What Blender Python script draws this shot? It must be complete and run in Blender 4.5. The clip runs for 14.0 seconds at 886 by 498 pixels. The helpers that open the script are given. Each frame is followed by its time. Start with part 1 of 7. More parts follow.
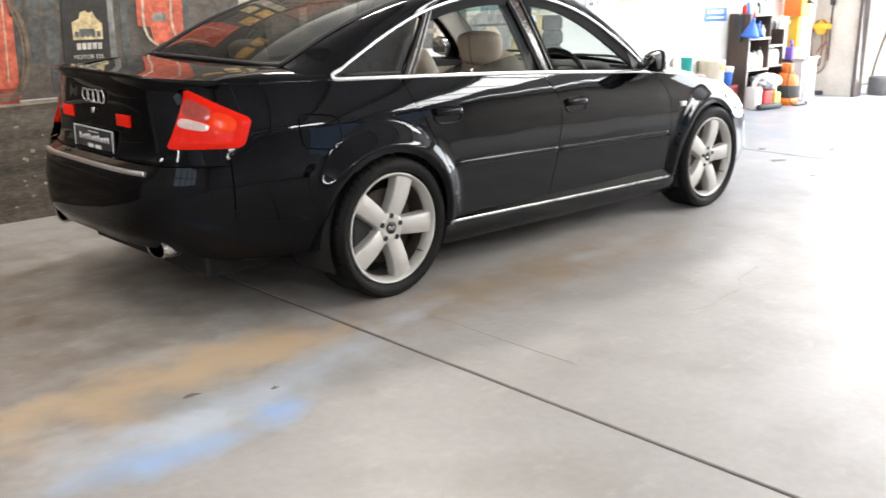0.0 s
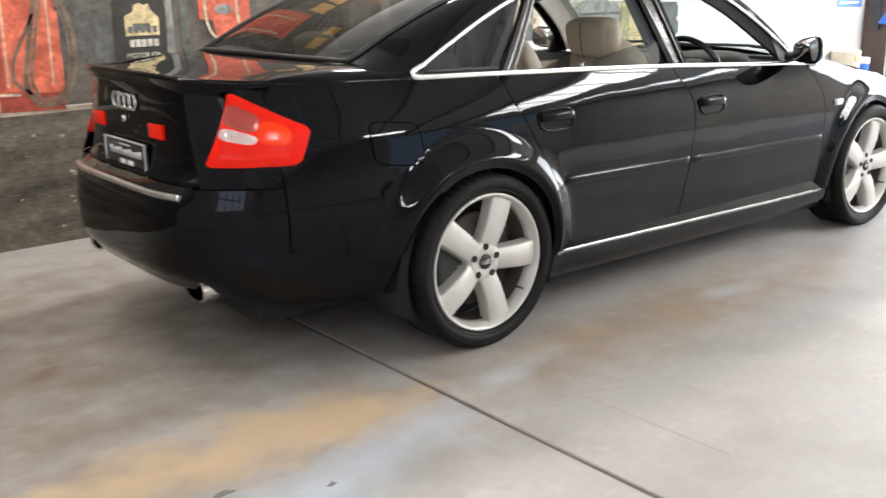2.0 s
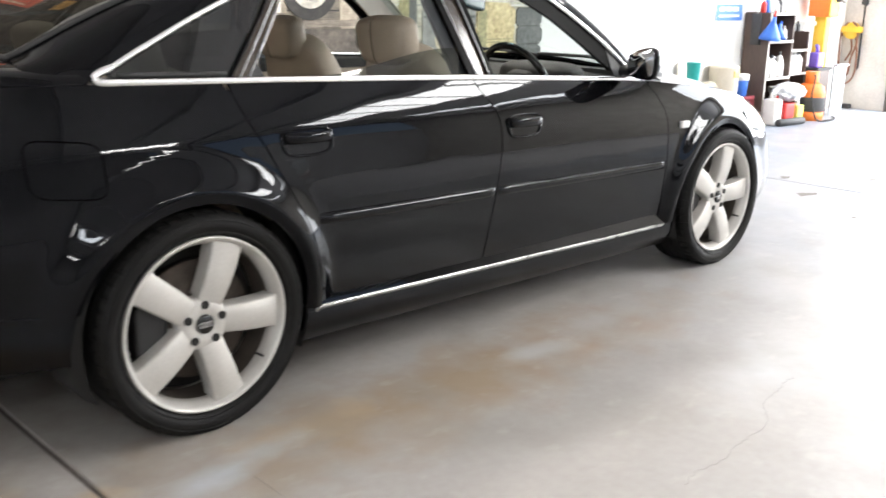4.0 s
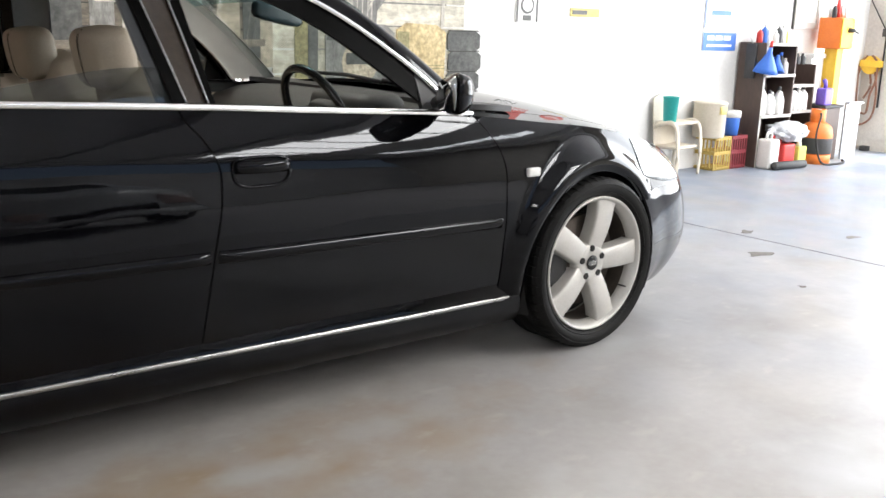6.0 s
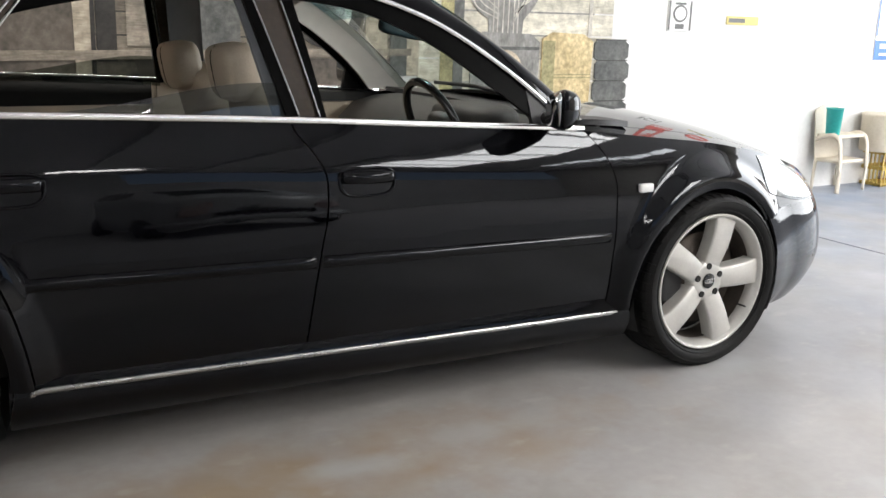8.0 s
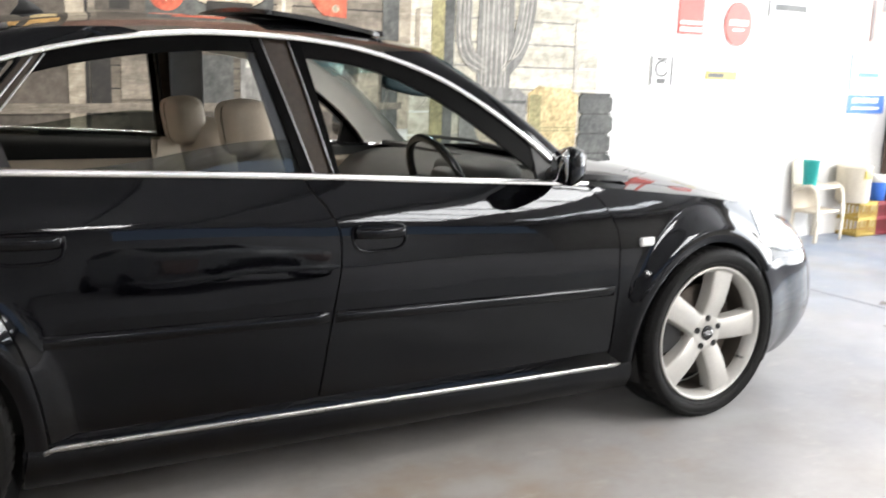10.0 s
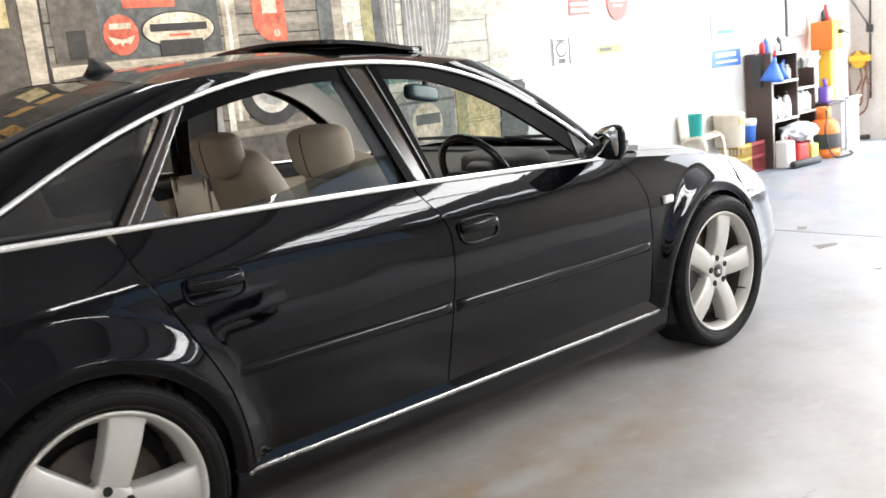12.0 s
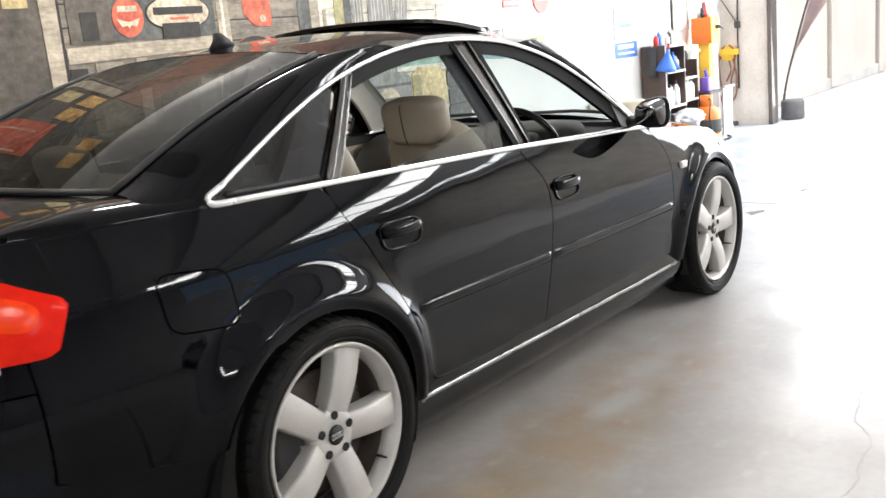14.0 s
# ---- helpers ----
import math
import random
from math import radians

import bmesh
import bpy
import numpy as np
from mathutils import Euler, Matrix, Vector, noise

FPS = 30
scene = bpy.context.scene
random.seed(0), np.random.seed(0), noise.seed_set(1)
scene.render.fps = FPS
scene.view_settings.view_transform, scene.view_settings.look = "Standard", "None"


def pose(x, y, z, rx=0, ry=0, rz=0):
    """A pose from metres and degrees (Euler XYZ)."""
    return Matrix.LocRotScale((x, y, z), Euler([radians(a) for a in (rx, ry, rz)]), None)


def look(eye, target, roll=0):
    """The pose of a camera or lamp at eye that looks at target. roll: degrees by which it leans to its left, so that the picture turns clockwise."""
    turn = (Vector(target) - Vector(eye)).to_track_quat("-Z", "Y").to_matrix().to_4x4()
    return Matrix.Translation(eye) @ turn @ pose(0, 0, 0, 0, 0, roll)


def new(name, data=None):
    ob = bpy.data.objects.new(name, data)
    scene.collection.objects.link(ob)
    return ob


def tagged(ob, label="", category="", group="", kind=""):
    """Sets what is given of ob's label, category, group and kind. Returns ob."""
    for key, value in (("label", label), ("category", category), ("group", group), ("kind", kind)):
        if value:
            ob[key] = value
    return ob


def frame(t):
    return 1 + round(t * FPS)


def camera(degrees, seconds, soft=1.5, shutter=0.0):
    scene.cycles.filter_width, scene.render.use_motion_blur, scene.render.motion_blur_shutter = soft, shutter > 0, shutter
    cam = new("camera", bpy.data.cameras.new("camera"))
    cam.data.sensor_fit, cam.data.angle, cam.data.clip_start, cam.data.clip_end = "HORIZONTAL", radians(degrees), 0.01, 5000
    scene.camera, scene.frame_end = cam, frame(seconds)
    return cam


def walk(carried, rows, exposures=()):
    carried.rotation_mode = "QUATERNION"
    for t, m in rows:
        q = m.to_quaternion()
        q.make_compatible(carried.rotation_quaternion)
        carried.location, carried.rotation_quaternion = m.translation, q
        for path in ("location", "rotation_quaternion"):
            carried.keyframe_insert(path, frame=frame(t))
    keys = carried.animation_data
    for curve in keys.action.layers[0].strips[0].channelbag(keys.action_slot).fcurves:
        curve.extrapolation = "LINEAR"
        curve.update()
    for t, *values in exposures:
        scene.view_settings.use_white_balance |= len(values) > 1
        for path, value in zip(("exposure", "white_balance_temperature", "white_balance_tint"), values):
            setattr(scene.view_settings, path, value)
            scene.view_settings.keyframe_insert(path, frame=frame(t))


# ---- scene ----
import itertools
cam = camera(49.5, 14.0, shutter=0.5)
PATH = [
    (0, (-4.218, -4.106, 1.401), (-2.868, -2.729, 0.873), 0.1),
    (0.5, (-4.098, -3.971, 1.379), (-2.847, -2.502, 0.855), -0.6),
    (1, (-3.974, -3.755, 1.349), (-2.838, -2.194, 0.828), -1.3),
    (1.5, (-3.831, -3.609, 1.348), (-2.694, -2.051, 0.818), -1.4),
    (2, (-3.642, -3.436, 1.321), (-2.434, -1.933, 0.788), -1.1),
    (2.5, (-3.445, -3.318, 1.28), (-2.19, -1.853, 0.753), -1.0),
    (3, (-3.163, -3.278, 1.262), (-1.893, -1.826, 0.732), -0.8),
    (3.5, (-2.92, -3.256, 1.302), (-1.639, -1.822, 0.752), 0.2),
    (4, (-2.695, -3.2, 1.263), (-1.352, -1.812, 0.739), 1.1),
    (4.2, (-2.59, -3.208, 1.255), (-1.237, -1.828, 0.74), 1.0),
    (6.3, (-1.264, -3.221, 1.212), (-0.017, -1.729, 0.741), 2.0),
    (6.5, (-1.245, -3.275, 1.232), (0.004, -1.793, 0.74), 2.2),
    (7, (-1.181, -3.397, 1.263), (0.067, -1.921, 0.747), 2.5),
    (7.5, (-1.218, -3.456, 1.277), (-0.135, -1.851, 0.776), 2.1),
    (7.7, (-1.212, -3.426, 1.272), (-0.246, -1.745, 0.781), 1.9),
    (9.8, (-1.314, -3.345, 1.256), (-0.332, -1.651, 0.849), 1.5),
    (10, (-1.335, -3.355, 1.288), (-0.308, -1.68, 0.913), 2.0),
    (10.5, (-1.431, -3.278, 1.291), (-0.339, -1.634, 0.968), 1.7),
    (11, (-1.656, -3.233, 1.308), (-0.51, -1.652, 0.879), -1.3),
    (11.5, (-1.903, -3.189, 1.315), (-0.698, -1.655, 0.873), -5.4),
    (12, (-2.197, -3.109, 1.341), (-0.891, -1.645, 0.954), -5.7),
    (12.5, (-2.513, -3.069, 1.353), (-1.126, -1.687, 0.947), -5.4),
    (13, (-2.781, -2.981, 1.364), (-1.33, -1.675, 0.929), -5.3),
    (13.5, (-2.945, -2.807, 1.353), (-1.446, -1.557, 0.919), -5.3),
    (14, (-3.137, -2.667, 1.362), (-1.594, -1.469, 0.937), -5.3),
]
walk(cam, [(t, look(eye, target, roll)) for t, eye, target, roll in PATH], [(0.0, 0.52), (0.6, 0.46), (1.5, 0.68), (3.0, 0.68), (4.2, 0.61), (6.3, 0.18), (7.7, 0.12), (10.0, 0.52), (14.0, 0.38)])

# ---- world, sun, lamps ----
world = bpy.data.worlds.new("world")
scene.world = world
world.use_nodes = True
wn = world.node_tree
sky = wn.nodes.new("ShaderNodeTexSky")
sky.sky_type, sky.sun_disc = "NISHITA", False
sky.sun_elevation, sky.sun_rotation = radians(56), radians(153)
wn.links.new(sky.outputs[0], wn.nodes["Background"].inputs[0])
wn.nodes["Background"].inputs[1].default_value = 0.15

SUN_FROM = Vector((math.sin(radians(153)) * math.cos(radians(56)), math.cos(radians(153)) * math.cos(radians(56)), math.sin(radians(56))))
sun = new("sun", bpy.data.lights.new("sun", "SUN"))
sun.data.energy, sun.data.angle, sun.data.color = 4.0, radians(0.5), (1.0, 0.96, 0.9)
sun.matrix_world = look((0, 0, 0), tuple(-SUN_FROM))


def area(name, eye, target, w, h, watts, colour):
    la = bpy.data.lights.new(name, "AREA")
    la.shape, la.size, la.size_y, la.energy, la.color = "RECTANGLE", w, h, watts, colour
    ob = new(name, la)
    ob.matrix_world = look(eye, target)
    return ob


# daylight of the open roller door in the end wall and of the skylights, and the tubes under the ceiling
area("door_daylight", (8.45, -0.85, 1.9), (0, -0.85, 1.0), 4.1, 3.4, 350, (0.96, 0.98, 1.0))
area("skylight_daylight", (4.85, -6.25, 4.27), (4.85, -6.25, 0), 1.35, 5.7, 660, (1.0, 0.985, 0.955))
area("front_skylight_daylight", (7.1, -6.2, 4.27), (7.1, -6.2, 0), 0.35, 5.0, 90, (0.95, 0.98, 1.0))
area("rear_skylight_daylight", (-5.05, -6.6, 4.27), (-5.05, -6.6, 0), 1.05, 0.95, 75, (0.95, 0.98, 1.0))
area("window_daylight", (-9.17, -5.35, 2.3), (0, -5.35, 2.0), 4.4, 1.9, 35, (0.90, 0.95, 1.0))
# the tubes at y 0.95 are added, unseen, to light the mural
TUBES = [(-6.2, 0.95, 0.45), (-3.0, 0.95, 0.35), (0.3, 0.95, 1.1), (-7.6, -2.7, 0.25), (-7.9, -7.9, 0.4), (-4.0, -7.4, 0.4), (0.2, -7.4, 0.6)]
for x, y, k in TUBES:
    area("tube_light", (x, y, 3.36), (x, y, 0), 1.25, 0.22, 54 * k, (1.0, 0.95, 0.87))

# ---- materials ----
def material(name):
    m = bpy.data.materials.new(name)
    m.use_nodes = True
    return m, m.node_tree, m.node_tree.nodes["Principled BSDF"]


def varied(name, a, b, rough=0.5, scale=6.0, fine=60.0, bump=0.15, metal=0.0, coat=0.0, rough_b=None, stretch=(1, 1, 1), spec=0.5, lift=0.004):
    """A surface that wanders between two colours at a coarse and a fine scale, with relief and uneven gloss."""
    m, nt, p = material(name)
    tc = nt.nodes.new("ShaderNodeTexCoord")
    mp = nt.nodes.new("ShaderNodeMapping")
    mp.inputs["Scale"].default_value = stretch
    nt.links.new(tc.outputs["Object"], mp.inputs[0])
    n1, n2 = nt.nodes.new("ShaderNodeTexNoise"), nt.nodes.new("ShaderNodeTexNoise")
    n1.inputs["Scale"].default_value, n1.inputs["Detail"].default_value = scale, 5
    n2.inputs["Scale"].default_value, n2.inputs["Detail"].default_value = fine, 4
    for n in (n1, n2):
        nt.links.new(mp.outputs[0], n.inputs["Vector"])
    add = nt.nodes.new("ShaderNodeMath")
    add.operation = "MULTIPLY_ADD"
    add.inputs[1].default_value = 0.35
    nt.links.new(n2.outputs[0], add.inputs[0])
    sc = nt.nodes.new("ShaderNodeMath")
    sc.operation = "MULTIPLY"
    sc.inputs[1].default_value = 0.65
    nt.links.new(n1.outputs[0], sc.inputs[0])
    nt.links.new(sc.outputs[0], add.inputs[2])
    ramp = nt.nodes.new("ShaderNodeValToRGB")
    ramp.color_ramp.elements[0].position, ramp.color_ramp.elements[1].position = 0.32, 0.68
    ramp.color_ramp.elements[0].color, ramp.color_ramp.elements[1].color = (*a, 1), (*b, 1)
    nt.links.new(add.outputs[0], ramp.inputs[0])
    nt.links.new(ramp.outputs[0], p.inputs["Base Color"])
    mr = nt.nodes.new("ShaderNodeMapRange")
    mr.inputs["To Min"].default_value, mr.inputs["To Max"].default_value = rough, rough_b if rough_b is not None else min(1, rough + 0.12)
    nt.links.new(add.outputs[0], mr.inputs["Value"])
    nt.links.new(mr.outputs[0], p.inputs["Roughness"])
    if bump:
        bp = nt.nodes.new("ShaderNodeBump")
        bp.inputs["Strength"].default_value, bp.inputs["Distance"].default_value = bump, lift
        nt.links.new(n2.outputs[0], bp.inputs["Height"])
        nt.links.new(bp.outputs[0], p.inputs["Normal"])
    p.inputs["Metallic"].default_value, p.inputs["Coat Weight"].default_value, p.inputs["Specular IOR Level"].default_value = metal, coat, spec
    p.inputs["Coat Roughness"].default_value = 0.03
    return m


def glass(name, tint, gloss=0.90, rough=0.0):
    """A thin pane: what lies behind it, tinted, under a mirror gloss that grows at grazing angles."""
    m, nt, p = material(name)
    nt.nodes.remove(p)
    out = nt.nodes["Material Output"]
    tr, gl, fr, mix, pw, ma = (nt.nodes.new("ShaderNode" + n) for n in ("BsdfTransparent", "BsdfGlossy", "LayerWeight", "MixShader", "Math", "Math"))
    tr.inputs[0].default_value = (*tint, 1)
    gl.inputs["Roughness"].default_value = rough
    fr.inputs["Blend"].default_value = 0.5
    pw.operation, ma.operation = "POWER", "MULTIPLY_ADD"
    pw.inputs[1].default_value = 4.0
    ma.inputs[1].default_value, ma.inputs[2].default_value = gloss, 0.06
    nt.links.new(fr.outputs["Facing"], pw.inputs[0])
    nt.links.new(pw.outputs[0], ma.inputs[0])
    nt.links.new(ma.outputs[0], mix.inputs[0])
    nt.links.new(tr.outputs[0], mix.inputs[1])
    nt.links.new(gl.outputs[0], mix.inputs[2])
    nt.links.new(mix.outputs[0], out.inputs[0])
    return m


PAINT = varied("black_car_paint", (0.0007, 0.0007, 0.0011), (0.0013, 0.0013, 0.0019), 0.03, 3, 7.0, 0.5, coat=0.0, rough_b=0.045, spec=0.21, lift=0.0009)
CHROME = varied("bright_aluminium_trim", (0.78, 0.78, 0.78), (0.88, 0.88, 0.87), 0.16, 8, 200, 0.02, metal=1.0)
SATIN = varied("satin_aluminium", (0.55, 0.55, 0.54), (0.68, 0.68, 0.66), 0.28, 8, 200, 0.03, metal=1.0)
PAINT.node_tree.nodes["Principled BSDF"].inputs["Specular Tint"].default_value = (0.92, 0.95, 1.0, 1)
SILLTRIM = varied("polished_sill_strip", (0.28, 0.28, 0.28), (0.40, 0.40, 0.39), 0.22, 8, 200, 0.0, metal=1.0)
ALLOY = varied("silver_wheel_lacquer", (0.43, 0.418, 0.39), (0.52, 0.507, 0.475), 0.36, 9, 120, 0.05, metal=0.35, coat=0.3)
RUBBER = varied("tyre_rubber", (0.0035, 0.0035, 0.0035), (0.009, 0.0085, 0.008), 0.42, 7, 160, 0.3, rough_b=0.65, spec=0.16)
PLASTIC = varied("black_plastic", (0.012, 0.012, 0.013), (0.022, 0.022, 0.022), 0.45, 9, 220, 0.15)
GLOSSBLACK = varied("gloss_black_plastic", (0.006, 0.006, 0.006), (0.011, 0.011, 0.011), 0.12, 9, 220, 0.0)
LINER = varied("wheel_arch_liner", (0.006, 0.006, 0.006), (0.014, 0.013, 0.012), 0.8, 9, 120, 0.3)
LEATHER = varied("beige_leather", (0.38, 0.325, 0.255), (0.48, 0.412, 0.322), 0.48, 7, 180, 0.3)
LEATHERDARK = varied("dark_dash_plastic", (0.016, 0.016, 0.015), (0.034, 0.033, 0.030), 0.55, 7, 180, 0.3)
DOORDARK = varied("black_door_lining", (0.005, 0.005, 0.005), (0.010, 0.010, 0.009), 0.6, 7, 180, 0.3, spec=0.2)
# front pillar cloth, lightened to stand for daylight through the windscreen
PILLARLIT = varied("daylit_pillar_cloth", (0.72, 0.70, 0.66), (0.82, 0.80, 0.76), 0.8, 9, 300, 0.2)
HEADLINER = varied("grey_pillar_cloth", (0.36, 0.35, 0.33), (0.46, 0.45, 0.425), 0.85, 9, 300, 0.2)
# darker blue-grey copy for the centre pillars
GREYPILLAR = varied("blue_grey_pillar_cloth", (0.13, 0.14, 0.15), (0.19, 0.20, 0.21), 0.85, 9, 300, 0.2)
BRAKE = varied("brake_disc_iron", (0.035, 0.027, 0.022), (0.085, 0.068, 0.055), 0.45, 20, 150, 0.1, metal=0.4)
REDLENS = varied("red_lamp_lens", (0.72, 0.010, 0.004), (0.82, 0.020, 0.006), 0.05, 30, 240, 0.04, coat=0.0, spec=0.16, lift=0.002)
ORANGELENS = varied("orange_lamp_lens", (0.86, 0.030, 0.004), (0.95, 0.075, 0.006), 0.05, 9, 140, 0.04, coat=0.0, spec=0.16, lift=0.002)
PALELENS = varied("smoked_red_lamp_lens", (0.30, 0.035, 0.028), (0.46, 0.085, 0.065), 0.05, 12, 240, 0.04, coat=0.1, spec=0.25, lift=0.002)
CLEARLENS = varied("clear_lamp_lens", (0.50, 0.34, 0.31), (0.70, 0.56, 0.52), 0.05, 30, 240, 0.04, coat=1.0, lift=0.002)
SHUTLINE = varied("panel_gap_black", (0.0006, 0.0006, 0.0006), (0.001, 0.001, 0.001), 0.9, 9, 120, 0.0, spec=0.0)
SEAL = varied("black_rubber_seal", (0.0012, 0.0012, 0.0012), (0.0025, 0.0025, 0.0025), 0.30, 9, 160, 0.0, spec=0.03)
TINT = glass("tinted_window_glass", (0.055, 0.065, 0.07))
DROPGLASS = glass("wound_down_door_glass", (0.30, 0.33, 0.31))
SCREEN = glass("windscreen_glass", (0.70, 0.76, 0.74))
REARSCREEN = glass("dark_rear_screen_glass", (0.09, 0.10, 0.095), 0.62)
m_, nt_, p_ = material("mirror_glass")
p_.inputs["Base Color"].default_value, p_.inputs["Metallic"].default_value, p_.inputs["Roughness"].default_value = (0.34, 0.35, 0.36, 1), 1, 0.02
MIRROR = m_

WHITEWALL = varied("white_painted_wall", (0.66, 0.65, 0.62), (0.80, 0.79, 0.77), 0.6, 1.3, 40, 0.25)
SLAB = varied("weathered_concrete_panel", (0.44, 0.415, 0.38), (0.66, 0.63, 0.585), 0.8, 2.2, 50, 0.4)
CEILING = varied("grey_roof_sheet", (0.78, 0.77, 0.78), (0.92, 0.91, 0.92), 0.6, 1.2, 30, 0.2)
DARKWALL = varied("dull_shop_wall", (0.40, 0.395, 0.40), (0.62, 0.61, 0.62), 0.75, 1.0, 30, 0.3)
YARD = varied("pale_yard_concrete", (0.39, 0.40, 0.42), (0.51, 0.52, 0.54), 0.85, 1.2, 30, 0.3)
YARDWALL = varied("cream_yard_wall", (0.56, 0.50, 0.43), (0.70, 0.64, 0.56), 0.85, 0.9, 25, 0.3)
STEEL = varied("dark_steel_edge", (0.06, 0.05, 0.045), (0.13, 0.11, 0.10), 0.6, 6, 60, 0.2)


def print_material(name, a, b, scale=5.0, fine=45.0, stretch=(1, 1, 1)):
    """Faded ink on wallpaper, slightly glossy."""
    lo, hi = tuple(0.80 * v for v in a), tuple(1.25 * v for v in b)
    m = varied(name, lo, hi, 0.55, scale, fine, 0.05, stretch=stretch)
    nt = m.node_tree
    p = nt.nodes["Principled BSDF"]
    colour = p.inputs["Base Color"].links[0].from_socket
    tc, n, r, mix = (nt.nodes.new("ShaderNode" + k) for k in ("TexCoord", "TexNoise", "ValToRGB", "Mix"))
    nt.links.new(tc.outputs["Object"], n.inputs["Vector"])
    n.inputs["Scale"].default_value, n.inputs["Detail"].default_value, n.inputs["Roughness"].default_value = 20.0, 9.0, 0.70
    r.color_ramp.elements[0].position, r.color_ramp.elements[1].position = 0.36, 0.66
    r.color_ramp.elements[0].color, r.color_ramp.elements[1].color = (0.66, 0.64, 0.61, 1), (1.12, 1.10, 1.06, 1)
    nt.links.new(n.outputs[0], r.inputs[0])
    mix.data_type, mix.blend_type = "RGBA", "MULTIPLY"
    mix.inputs[0].default_value = 1.0
    nt.links.new(colour, mix.inputs[6])
    nt.links.new(r.outputs[0], mix.inputs[7])
    nt.links.new(mix.outputs[2], p.inputs["Base Color"])
    return m

# ---- mesh tools ----
def mesh_of(bm, name, mat, smooth=True):
    bmesh.ops.recalc_face_normals(bm, faces=bm.faces[:])
    me = bpy.data.meshes.new(name)
    bm.to_mesh(me)
    bm.free()
    me.materials.append(mat)
    if smooth:
        me.polygons.foreach_set("use_smooth", [True] * len(me.polygons))
    return me


def part(name, bm, mat, parent=None, label="", smooth=True, at=None):
    ob = new(name, mesh_of(bm, name, mat, smooth))
    if at is not None:
        ob.matrix_basis = at
    ob.parent = parent
    if label:
        tagged(ob, label)
    return ob


def thing(name, label, category, group="", at=(0, 0, 0), kind=""):
    ob = new(name)
    ob.empty_display_size = 0.05
    ob.location = at
    return tagged(ob, label, category, group, kind)


def curve_of(table):
    """A smooth curve through (x, y) pairs."""
    xs, ys = np.array(table, float).T
    d = np.diff(ys) / np.diff(xs)
    m = np.concatenate([[d[0]], (d[:-1] + d[1:]) / 2, [d[-1]]])
    m[1:-1][d[:-1] * d[1:] < 0] = 0

    def f(x):
        x = min(max(x, xs[0]), xs[-1])
        i = min(int(np.searchsorted(xs, x, "right")) - 1, len(xs) - 2)
        h = xs[i + 1] - xs[i]
        t = (x - xs[i]) / h
        return float((1 + 2 * t) * (1 - t) ** 2 * ys[i] + t * (1 - t) ** 2 * h * m[i] + t * t * (3 - 2 * t) * ys[i + 1] + t * t * (t - 1) * h * m[i + 1])

    return f


def spread(points, n):
    """n points at even steps along a polyline."""
    p = np.array(points, float)
    d = np.concatenate([[0], np.cumsum(np.linalg.norm(np.diff(p, axis=0), axis=1))])
    s = np.linspace(0, d[-1], n)
    return [np.array([np.interp(v, d, p[:, k]) for k in range(p.shape[1])]) for v in s]


def rounded(points, n):
    """n points along a smooth curve through the given ones."""
    p = np.array(points, float)
    d = np.concatenate([[0], np.cumsum(np.linalg.norm(np.diff(p, axis=0), axis=1))])
    fs = [curve_of(list(zip(d, p[:, k]))) for k in range(p.shape[1])]
    return [np.array([f(v) for f in fs]) for v in np.linspace(0, d[-1], n)]


def sheet(rows, flange=None, loop=False):
    """A surface through rows of points; flange: the way in which its edges turn in."""
    bm = bmesh.new()
    vs = [[bm.verts.new(tuple(p)) for p in row] for row in rows]
    for a, b in zip(vs, vs[1:]):
        n = len(a)
        for i in range(n if loop else n - 1):
            bm.faces.new((a[i], a[(i + 1) % n], b[(i + 1) % n], b[i]))
    if flange is not None:
        bm.normal_update()
        edges = [e for e in bm.edges if e.is_boundary]
        made = bmesh.ops.extrude_edge_only(bm, edges=edges)["geom"]
        bmesh.ops.translate(bm, verts=[g for g in made if isinstance(g, bmesh.types.BMVert)], vec=flange)
        for e in edges:
            e.smooth = False
    return bm


def flip(bm):
    for v in bm.verts:
        v.co.y = -v.co.y
    return bm


def box(x0, x1, y0, y1, z0, z1, bevel=0.0, segments=2):
    bm = bmesh.new()
    bmesh.ops.create_cube(bm, size=1)
    for v in bm.verts:
        v.co = Vector(((x0 + x1) / 2 + v.co.x * (x1 - x0), (y0 + y1) / 2 + v.co.y * (y1 - y0), (z0 + z1) / 2 + v.co.z * (z1 - z0)))
    if bevel:
        bmesh.ops.bevel(bm, geom=bm.edges[:], offset=bevel, segments=segments, profile=0.6, affect="EDGES")
    return bm


def turned(profile, n=32, axis="z", at=(0, 0, 0)):
    """A body of revolution from (radius, height) pairs about an axis."""
    bm = bmesh.new()
    rings = []
    for r, h in profile:
        ring = []
        for i in range(n):
            a = 2 * math.pi * i / n
            c, s = r * math.cos(a), r * math.sin(a)
            co = {"z": (c, s, h), "y": (c, h, s), "x": (h, c, s)}[axis]
            ring.append(bm.verts.new((co[0] + at[0], co[1] + at[1], co[2] + at[2])))
        rings.append(ring)
    for a, b in zip(rings, rings[1:]):
        for i in range(n):
            bm.faces.new((a[i], a[(i + 1) % n], b[(i + 1) % n], b[i]))
    for ring, (r, h) in ((rings[0], profile[0]), (rings[-1], profile[-1])):
        if r > 1e-5:
            bm.faces.new(ring)
    return bm


